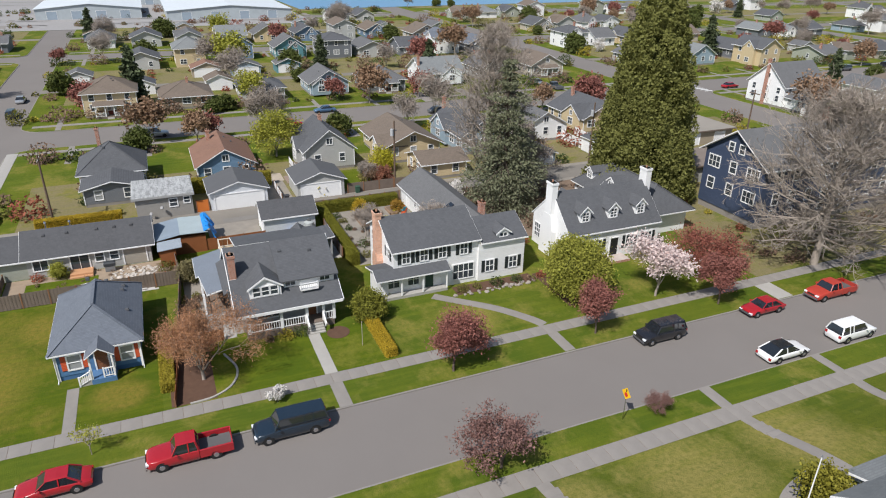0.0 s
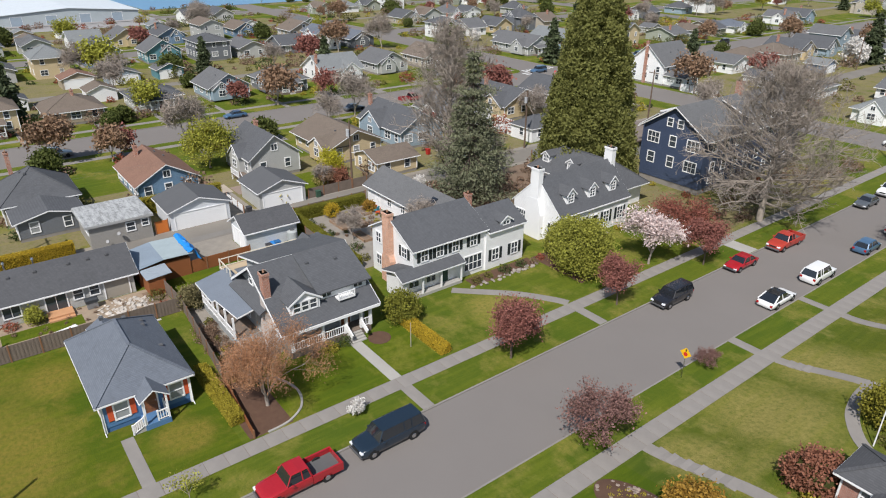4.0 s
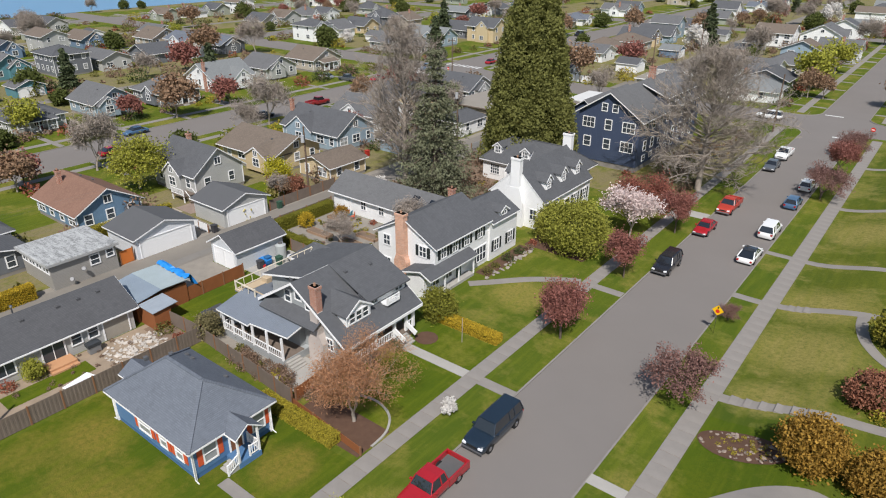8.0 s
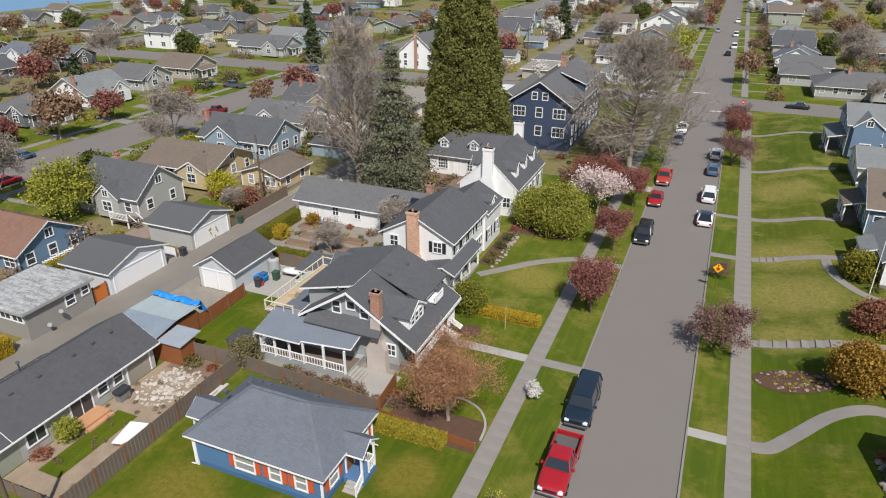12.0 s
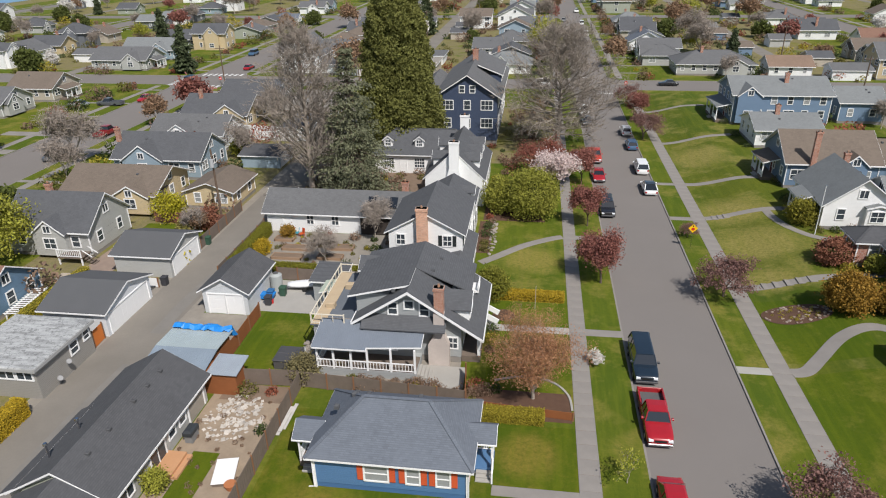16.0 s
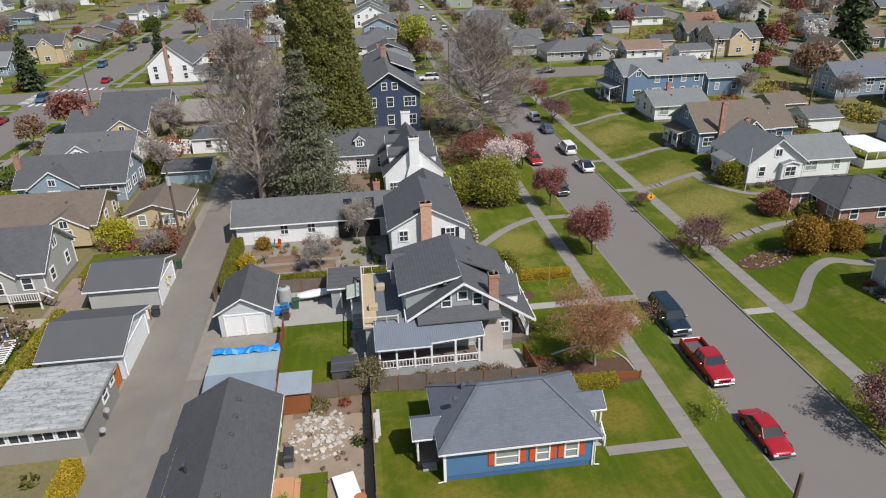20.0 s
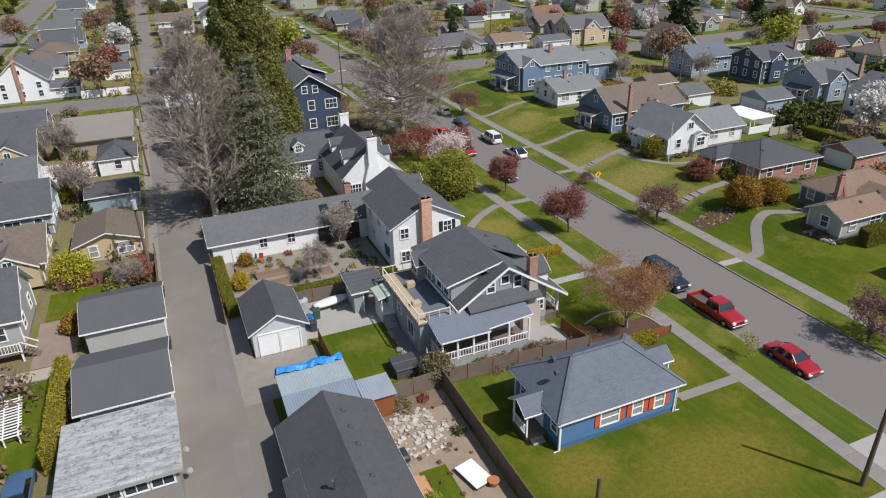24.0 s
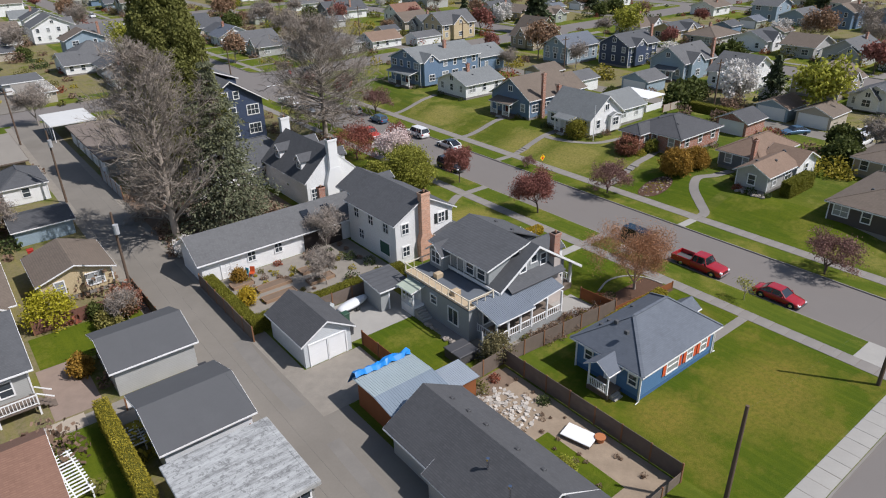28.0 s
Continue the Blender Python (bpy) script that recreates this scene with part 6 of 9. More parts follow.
def manor():
    o = (-20.5, 82, 0)
    h = thing("dark_blue_manor", "tall dark blue three-storey house with white windows", "house", *o)
    part("foundation", M(o).box(-25.6, -15.4, 72.3, 99.6, -0.2, 0.9), CONCRETE, h)
    part("wall", M(o).prism([(-25.7, 0.9), (-15.3, 0.9), (-15.3, 8.7), (-20.5, 11.9), (-25.7, 8.7)], "y", 72.2, 99.7), NAVYWALL, h)
    gable_roof(h, -26.5, -14.5, 71.6, 100.3, 8.3, 12.2, "y", GREYROOF, WHITE, 0.18, o=o)
    for x in (-21.4, -19.6):
        window(h, "S", x - o[0], 72.2 - o[1], 9.7, 0.8, 1.1, 1, 2)
    for z in (7.0, 3.9):
        for x, w, c in ((-23.9, 1.9 if z > 5 else 1.1, 3 if z > 5 else 1), (-20.5, 1.0, 1), (-17.1, 1.9, 3)):
            window(h, "S", x - o[0], 72.2 - o[1], z, w, 1.5, c, 2)
    for z in (7.0, 3.9, 1.9):
        for y in range(75, 99, 3):
            window(h, "E", -15.3 - o[0], y - o[1], z, 1.0, 1.5 if z > 2 else 0.8, 1, 2)
            if z > 2 and y % 2:
                window(h, "W", -25.7 - o[0], y - o[1], z, 1.0, 1.4, 1, 2)
    shed_roof(h, [(-14.9, 82.0, 10.3), (-14.9, 96.0, 10.3), (-19.5, 96.0, 12.1), (-19.5, 82.0, 12.1)], GREYROOF, 0.14, WHITE, "dormer_roof", o=o)
    part("dormer_wall", M(o).box(-19.0, -15.3, 82.3, 95.7, 8.5, 10.2), NAVYWALL, h)
    for y in (84, 87, 90, 93):
        window(h, "E", -15.3 - o[0], y - o[1], 9.5, 1.2, 0.9, 2, 1)
    chimney(h, -20.5, 88.0, 11, 14.0, 1.0, 0.8, BRICK, o)
    part("west_wing", M(o).prism([(-31.5, -0.1), (-25.7, -0.1), (-25.7, 6.4), (-28.6, 8.4), (-31.5, 6.4)], "y", 80.0, 97.0), NAVYWALL, h)
    gable_roof(h, -32.0, -25.2, 79.5, 97.5, 6.2, 8.6, "y", GREYROOF, WHITE, 0.15, o=o, name="wing_roof")


manor()

# ---- alley side: sheds, garages, the long house ----
PALEGREY = siding("pale_grey_siding", (0.42, 0.42, 0.40))
SAGE = siding("sage_siding", (0.33, 0.35, 0.29))
DKGREY = siding("dark_grey_siding", (0.15, 0.16, 0.175))
MIDBLUE = siding("mid_blue_siding", (0.13, 0.22, 0.32))
LTBLUE = siding("light_blue_siding", (0.28, 0.36, 0.42))
TEAL = siding("teal_siding", (0.10, 0.24, 0.28))
CREAM = siding("cream_siding", (0.55, 0.44, 0.27))
BEIGE = siding("beige_siding", (0.45, 0.40, 0.33))
TANWALL = siding("tan_siding", (0.36, 0.30, 0.22))
STEEL = siding("steel_blue_siding", (0.15, 0.225, 0.325))


def long_house():
    o = (-37, -7, 0)
    h = thing("long_low_house", "long low grey house with charcoal gable roof beside the alley", "house", *o)
    part("wall", M(o).prism([(-40.2, -0.1), (-33.8, -0.1), (-33.8, 2.45), (-37.0, 4.15), (-40.2, 2.45)], "y", -13.3, -0.9), PALEGREY, h)
    rf = gable_roof(h, -40.7, -33.4, -13.8, -0.4, 2.3, 4.4, "y", BLACKROOF, WHITE, o=o)
    part("wall", M(o).prism([(-39.6, -0.1), (-33.8, -0.1), (-33.8, 2.45), (-36.7, 3.9), (-39.6, 2.45)], "y", -19.3, -13.3), SAGE, h)
    gable_roof(h, -40.0, -33.4, -19.8, -13.85, 2.3, 4.1, "y", BLACKROOF, WHITE, o=o, name="wing_roof")
    shed_roof(h, [(-41.15, -5.5, 2.14), (-41.15, -13.8, 2.14), (-40.0, -13.8, 2.74), (-40.0, -5.5, 2.74)], BLACKROOF, 0.1, WHITE, "lean_to_roof", o=o)
    part("lean_to_wall", M(o).box(-40.9, -40.2, -13.3, -5.9, -0.1, 2.2), PALEGREY, h)
    door(h, "E", -33.8 - o[0], -2.6 - o[1], 0.1, 2.3, 2.0, plain("taupe_door", (0.33, 0.30, 0.25)), True, "garage_door")
    window(h, "E", -33.8 - o[0], -4.7 - o[1], 1.55, 0.8, 1.1)
    window(h, "E", -33.8 - o[0], -6.2 - o[1], 1.55, 0.8, 1.1)
    window(h, "E", -33.8 - o[0], -8.2 - o[1], 1.2, 1.8, 2.0, 2, 1)
    window(h, "E", -33.8 - o[0], -12.0 - o[1], 1.4, 1.4, 1.1, 2, 1)
    part("deck_steps", M(o).soft(-33.8, -32.4, -9.3, -7.0, -0.05, 0.4).soft(-32.4, -32.0, -9.3, -7.0, -0.05, 0.2), plain("orange_deck_boards", (0.50, 0.27, 0.14)), h)
    for y in (-16, -11.5, -9.2, -6.2, -4.4, -2.6):
        part("roof_vent", M(o).soft(-36.3, -36.0, y - 0.15, y + 0.15, 3.7, 4.05, 0.05), BLACKROOF, rf)
    for x, y in ((-38.5, -9.0), (-39.0, -11.5)):
        part("vent_pipe", M(o).tube((x, y, 3.0), (x, y, 4.3), 0.07, 0.07, 8).tube((x, y, 4.3), (x, y, 4.45), 0.16, 0.12, 8), CHROME, rf)


long_house()


def metal_shed():
    o = (-38, 2.5, 0)
    h = thing("metal_roof_shed", "timber shed under pale corrugated metal roofing with blue tarpaulin", "shed", *o)
    part("wall", M(o).box(-39.3, -34.4, -0.2, 5.2, -0.1, 2.1), REDWOOD, h)
    shed_roof(h, [(-39.6, 2.4, 2.68), (-34.1, 2.4, 2.68), (-34.1, 5.5, 2.6), (-39.6, 5.5, 2.6)], plain("pale_metal_sheet", (0.37, 0.43, 0.44), 0.5, 0.1, var=0.2), 0.06, None, "roof", 26, o=o)
    shed_roof(h, [(-39.6, -0.4, 2.2), (-34.1, -0.4, 2.2), (-34.1, 2.4, 2.67), (-39.6, 2.4, 2.67)], plain("blue_metal_sheet", (0.24, 0.29, 0.34), 0.5, 0.1, var=0.2), 0.06, None, "roof", 26, o=o)
    shed_roof(h, [(-34.0, -0.2, 2.1), (-31.4, -0.2, 2.1), (-31.4, 2.4, 2.3), (-34.0, 2.4, 2.3)], plain("dull_metal_sheet", (0.33, 0.37, 0.41), 0.5, 0.1), 0.06, None, "lean_to_roof", 14, o=o)
    part("lean_to_wall", M(o).box(-34.4, -31.6, 0.0, 1.7, -0.1, 2.05), REDWOOD, h)
    rs = random.Random(5)
    tarp = M(o)
    n = 14
    grid = [[(-39.5 + 5.3 * i / n + rs.uniform(-0.12, 0.12), 5.05 + 1.3 * j / 4 + 0.25 * math.sin(i * 0.9) * j / 4, (2.72, 2.95, 2.85, 2.4, 1.5)[j] + rs.uniform(-0.12, 0.16)) for i in range(n + 1)] for j in range(5)]
    for j in range(4):
        for i in range(n):
            tarp.quad(grid[j][i], grid[j][i + 1], grid[j + 1][i + 1], grid[j + 1][i])
    tarp_ob = new("tarpaulin", tarp.mesh("tarpaulin", plain("blue_tarp", (0.02, 0.22, 0.62), 0.45, var=0.15)))
    tarp_ob.location = tarp.o
    tagged(tarp_ob, "crumpled bright blue tarpaulin over a shed edge", "tarpaulin")


metal_shed()


def garage(name, label, x0, x1, y0, y1, ze, zr, ax, wallm, roofm, door_side, doors=1, group="garages"):
    o = ((x0 + x1) / 2, (y0 + y1) / 2, 0)
    h = thing(name, label, "garage", *o, group=group)
    half = ((y1 - y0) if ax == "x" else (x1 - x0)) / 2
    sl = (zr - ze) / (half + 0.35)
    gable_body(h, x0, x1, y0, y1, -0.1, ze + sl * 0.35 - 0.14, zr - 0.14, ax, wallm, o=o)
    gable_roof(h, x0 - 0.35, x1 + 0.35, y0 - 0.35, y1 + 0.35, ze, zr, ax, roofm, WHITE, o=o)
    W = (y1 - y0) if door_side in "EW" else (x1 - x0)
    for i in range(doors):
        w = (W - 0.9) / doors - 0.2
        u = -W / 2 + 0.45 + (W - 0.9) * (i + 0.5) / doors
        px, py = {"E": ((x1 - x0) / 2, u), "W": (-(x1 - x0) / 2, u), "S": (u, -(y1 - y0) / 2)}[door_side]
        door(h, door_side, px, py, 0.02, w, 2.15, WHITE, True, "garage_door")
    return h


garage("garage", "white two-door garage with dark gable roof beside the alley", -40.3, -35.7, 12.2, 18.6, 2.55, 4.1, "y", siding("bluish_white_siding", (0.55, 0.57, 0.58)), BLACKROOF, "S", 2)
ROLLROOF = plain("dark_rolled_roofing", (0.098, 0.1, 0.104), 0.9, var=0.14, coarse=0.5, fine=11.0, bump=0.2)
garage("garage", "garage with charcoal roof and white lift door", -53.6, -47.3, 7.0, 14.6, 2.6, 3.95, "x", siding("garage_white_siding", (0.66, 0.68, 0.70)), ROLLROOF, "E")
garage("garage", "grey garage with charcoal roof and white lift door", -53.8, -47.3, 18.8, 25.6, 2.6, 3.95, "x", PALEGREY, ROLLROOF, "E")


def flat_building():
    o = (-50.6, 1.2, 0)
    h = thing("flat_roof_annex", "beige shingled annex with streaked pale flat roof", "house", *o)
    part("wall", M(o).box(-54.0, -47.2, -2.3, 4.7, -0.1, 3.0), siding("weathered_shingle_wall", (0.30, 0.285, 0.26)), h)
    part("flat_roof", M(o).soft(-54.4, -46.9, -2.7, 5.0, 3.0, 3.22, 0.05), FLATROOF, h)
    part("fascia", M(o).box(-54.42, -46.88, -2.74, -2.66, 2.85, 3.12).box(-46.9, -46.84, -2.7, 5.0, 2.85, 3.12), plain("grey_trim", (0.35, 0.35, 0.34)), h)
    window(h, "E", -47.2 - o[0], 2.3 - o[1], 2.0, 0.9, 1.0)
    window(h, "E", -47.2 - o[0], 4.0 - o[1], 2.2, 0.7, 0.8)
    for x in (-53, -51.4, -49.8, -48.2):
        window(h, "S", x - o[0], -2.3 - o[1], 2.3, 1.3, 0.8, 2, 1)
    for y, z in ((0.8, 1.6), (-0.6, 0.9)):
        d = part("satellite_dish", M(o).tube((-46.7, y, z), (-46.6, y - 0.06, z + 0.06), 0.24, 0.2, 12), plain("grey_dish", (0.32, 0.32, 0.32)), h)


flat_building()

# ---- houses of the next street west, behind the alley ----
house("house", "dark-roofed grey house with steep hipped roof", -69.5, -60.3, -9.5, -0.9, 3.0, 6.3, "hip", BEIGE, DARKROOF, chim=(-71.0, -7.0, 7.0), storeys=1)
house("house_wing", "low grey wing with charcoal roof", -60.3, -54.5, -8.8, -1.5, 2.6, 3.6, "gx", DKGREY, DARKROOF, category="house", vents=0)
house("house", "blue house with rust-brown gable roof", -71.0, -59.9, 6.4, 14.8, 2.4, 5.0, "gx", MIDBLUE, RUSTROOF, chim=(-69.0, 9.0, 5.8))
house("house", "grey craftsman house with charcoal gables and a back deck", -69.5, -59.2, 22.6, 30.6, 3.3, 6.7, "gx", PALEGREY, DARKROOF, chim=(-66.0, 26.8, 7.5, 5), cross=("S", -63.6, 4.0, 1.6, 0.8, 4.5))
house("house", "cream house with wide brown gable roof", -71.5, -58.8, 36.0, 45.5, 2.9, 5.4, "gx", CREAM, BROWNROOF, oh=0.8, cross=("S", -61.5, 5.2, 1.5, 1.2, 5.0))
house("cottage", "small cream cottage with brown roof at the alley", -55.6, -48.9, 38.6, 46.0, 2.6, 3.9, "gy", CREAM, BROWNROOF, category="cottage", vents=0)
house("house", "light blue craftsman house with brick chimney", -73.0, -59.0, 49.8, 58.8, 3.2, 6.3, "gx", LTBLUE, DARKROOF, chim=(-73.2, 52.5, 7.2), cross=("S", -68.0, 6.5, 2.3, 0.7, 5.0))
house("house", "white bungalow with grey roof", -75.0, -62.0, 64.0, 73.0, 3.0, 5.6, "gx", WHITEWALL, GREYROOF, cross=("S", -69.5, 6.0, 2.0, 0.8, 4.5))
house("house", "cream bungalow with charcoal roof and brick chimney", -76.5, -63.5, 78.0, 88.5, 3.0, 6.0, "gx", CREAM, DARKROOF, chim=(-74, 82, 7, 4), cross=("S", -67.0, 6.5, 2.2, 0.8, 5.0))
house("house", "grey bungalow with charcoal gable roof", -76.0, -63.5, 94.0, 103.5, 3.0, 5.8, "gx", PALEGREY, DARKROOF, cross=("E", 98.8, 4.5, 1.6, 0.8, 4.0))
house("house", "white gabled house with tall red chimney", -77.0, -66.4, 134.2, 147.0, 4.8, 9.6, "gy", WHITEWALL, GREYROOF, chim=(-72.0, 134.0, 10.4), storeys=2)
house("house_wing", "low white wing with grey roof beside a gabled house", -66.4, -60.4, 134.6, 140.5, 2.8, 4.0, "gx", WHITEWALL, GREYROOF, category="house", vents=0)
garage("shed", "pale blue alley shed with dark low roof", -55.4, -49.0, 56.4, 62.6, 2.1, 2.9, "x", LTBLUE, BLACKROOF, "E")
house("cottage", "small white outbuilding with dark hipped roof at the alley", -54.4, -49.0, 71.6, 79.6, 2.7, 4.3, "hip", WHITEWALL, DARKROOF, category="cottage", base=0.1, oh=0.3, vents=0)
GRAVELROOF = plain("tan_gravel_roofing", (0.27, 0.245, 0.21), 0.95, var=0.16, coarse=0.25, fine=9.0, bump=0.3)
DECKROOF = plain("brown_gravel_roofing", (0.20, 0.165, 0.14), 0.95, var=0.25, coarse=0.3, fine=9.0, bump=0.3)
MEMBRANE = plain("white_membrane", (0.6, 0.6, 0.58), 0.7, var=0.12)


def flat_garage(label, x0, x1, y0, y1, z, wallm, roofm, doors, side, edge=WHITE):
    """A low block under one flat roof with a thin fascia, its lift doors in a row on one side."""
    o = ((x0 + x1) / 2, (y0 + y1) / 2, 0)
    h = thing("garage", label, "garage", *o, group="garages")
    part("wall", M(o).box(x0, x1, y0, y1, -0.1, z), wallm, h)
    part("flat_roof", M(o).soft(x0 - 0.5, x1 + 0.5, y0 - 0.5, y1 + 0.5, z, z + 0.2, 0.04), roofm, h)
    f = M(o)
    for a, b, c, d in ((x0 - 0.54, x1 + 0.54, y0 - 0.54, y0 - 0.503), (x0 - 0.54, x1 + 0.54, y1 + 0.503, y1 + 0.54), (x0 - 0.54, x0 - 0.503, y0 - 0.5, y1 + 0.5), (x1 + 0.503, x1 + 0.54, y0 - 0.5, y1 + 0.5)):
        f.box(a, b, c, d, z - 0.04, z + 0.18)
    part("fascia", f, edge, h)
    for i in range(doors):
        u = (y1 - y0) * ((i + 0.5) / doors - 0.5)
        door(h, side, (x1 - x0) / 2 * (1 if side == "E" else -1), u, 0.02, 2.4, 2.1, WHITE, True, "garage_door")
    return h


def lean_carport(label, x0, x1, y0, y1, z):
    """A white flat roof on slim posts over parked space."""
    o = ((x0 + x1) / 2, (y0 + y1) / 2, 0)
    h = thing("carport", label, "carport", *o)
    part("flat_roof", M(o).soft(x0, x1, y0, y1, z, z + 0.22, 0.04), MEMBRANE, h)
    for x in (x0 + 0.4, x1 - 0.4):
        for k in range(4):
            y = y0 + 0.4 + (y1 - y0 - 0.8) * k / 3
            part("post", M(o).box(x - 0.06, x + 0.06, y - 0.06, y + 0.06, -0.1, z), WHITE, h)
    part("back_wall", M(o).box(x1 - 0.2, x1 - 0.1, y0 + 0.5, y1 - 0.5, -0.1, z - 0.02), LTBLUE, h)


flat_garage("wide garage block with tan flat gravel roof", -61.0, -49.6, 84.2, 102.2, 2.6, TANWALL, GRAVELROOF, 3, "E", FENCEWOOD)
flat_garage("long pale garage block with brown flat roof at the alley", -40.2, -33.0, 75.2, 99.6, 2.7, PALEGREY, DECKROOF, 5, "W", FENCEWOOD)
lean_carport("long white flat-roofed carport beside the alley", -43.0, -35.2, 100.8, 111.2, 2.9)
flat_garage("low tan flat-roofed garage beyond the crossing", -42.0, -35.6, 135.2, 147.6, 2.4, BEIGE, GRAVELROOF, 2, "W")
flat_garage("low grey flat-roofed garage beyond the crossing", -43.4, -35.6, 150.6, 160.6, 2.4, WHITEWALL, GREYROOF, 2, "W")

# ---- houses across the street, east side ----
house("house", "large blue craftsman house with grey roof", 26.5, 43.0, 84.5, 95.5, 5.4, 7.8, "gx", STEEL, PALEROOF, storeys=2, porch=("W", 85.5, 93.5, 2.4, 3.0), cross=("S", 29.0, 4.0, 1.6, 0.8, 5.0), chim=(36.0, 88.0, 8.7, 6.5))
house("house", "blue house annex with grey roof", 45.5, 53.0, 86.5, 94.5, 3.8, 6.0, "gx", STEEL, PALEROOF)
house("house", "small white house with pale grey roof", 26.6, 36.5, 69.5, 78.5, 3.0, 4.9, "gx", WHITEWALL, PALEROOF, chim=(30.5, 73.5, 6.2, 4))
house("house", "blue house with brown gable roof and tall red brick chimney", 25.2, 36.8, 50.4, 60.2, 3.6, 7.0, "gx", STEEL, BROWNROOF, chim=(28.2, 50.0, 8.1), storeys=1, porch=("W", 53.5, 58.5, 2.0, 2.7), cross=("S", 33.6, 3.2, 1.4, 0.5, 3.5))
house("house_wing", "blue rear wing with brown roof and brick chimney", 36.8, 41.0, 51.4, 59.0, 3.4, 5.9, "gx", STEEL, BROWNROOF, storeys=1, chim=(32.2, 49.9, 5.4))
house("house", "white gabled house with grey roof", 24.9, 32.8, 36.2, 45.6, 3.1, 6.45, "gy", WHITEWALL, PALEROOF, porch=("W", 39.2, 42.6, 1.6, 2.7), cross=("S", 30.6, 2.4, 0.35, 0.6, 1.2))
house("house_wing", "white rear wing with grey roof", 32.8, 40.4, 37.2, 44.6, 3.0, 5.3, "gx", WHITEWALL, PALEROOF)
REDBRICKWALL = brickwork("house_brick", (0.33, 0.13, 0.085))
house("house", "red brick ranch house with dark hipped roof", 27.1, 37.6, 20.9, 29.95, 2.95, 4.9, "hip", REDBRICKWALL, BLACKROOF)
house("house_wing", "red brick front wing with dark hipped roof and picture window", 24.8, 31.4, 26.45, 29.7, 2.93, 4.0, "hip", REDBRICKWALL, BLACKROOF, vents=0)
house("house", "grey house with tan roof and brick chimney", 27.9, 38.0, 9.1, 15.0, 2.6, 4.5, "hip", DKGREY, TANROOF, chim=(27.7, 10.0, 5.2))
house("house_wing", "grey front wing with tan gable roof", 22.3, 29.4, 4.9, 9.1, 2.55, 3.85, "gx", PALEGREY, TANROOF)
house("house_wing", "white south wing with tan gable roof", 29.4, 34.6, 4.6, 9.1, 2.5, 4.0, "gy", WHITEWALL, TANROOF)
house("house", "low dark house with brown roof", 38.0, 50.0, -10.0, 1.0, 2.7, 4.6, "hip", TANWALL, BROWNROOF)
house("house", "dark shingled house with brown hipped roof near the street", 20.9, 35.0, -14.5, -3.4, 2.9, 5.0, "hip", plain("dark_shingle_wall", (0.10, 0.085, 0.075), 0.9), BROWNROOF)
garage("garage", "brick garage with dark roof", 43.6, 49.4, 19.6, 24.8, 2.3, 3.7, "x", REDBRICKWALL, BLACKROOF, "W")
garage("garage", "small white garage with grey roof", 50.0, 55.8, 60.0, 66.0, 2.5, 3.9, "x", WHITEWALL, GREYROOF, "W")
garage("garage", "tan garage with brown roof", 49.5, 55.8, 70.0, 76.0, 2.5, 3.9, "x", TANWALL, BROWNROOF, "W")
garage("garage", "beige garage with brown shingle roof", 61.5, 68, 14.0, 20.0, 2.5, 3.9, "x", BEIGE, BROWNROOF, "W")

# ---- the rest of the neighbourhood ----
WALLS = [WHITEWALL, PALEGREY, DKGREY, LTBLUE, STEEL, BEIGE, WHITEWALL, CREAM, SAGE, PALEGREY, WHITEWALL]
WALLNAMES = ["white", "pale grey", "dark grey", "light blue", "steel blue", "beige", "white", "cream", "sage green", "pale grey", "white"]
ROOFS = [(DARKROOF, "charcoal"), (GREYROOF, "grey"), (DARKROOF, "charcoal"), (BROWNROOF, "brown"), (SLATEROOF, "slate blue"), (GREYROOF, "grey"), (DARKROOF, "charcoal"), (PALEROOF, "pale grey"), (BROWNROOF, "brown")]
rng = random.Random(11)


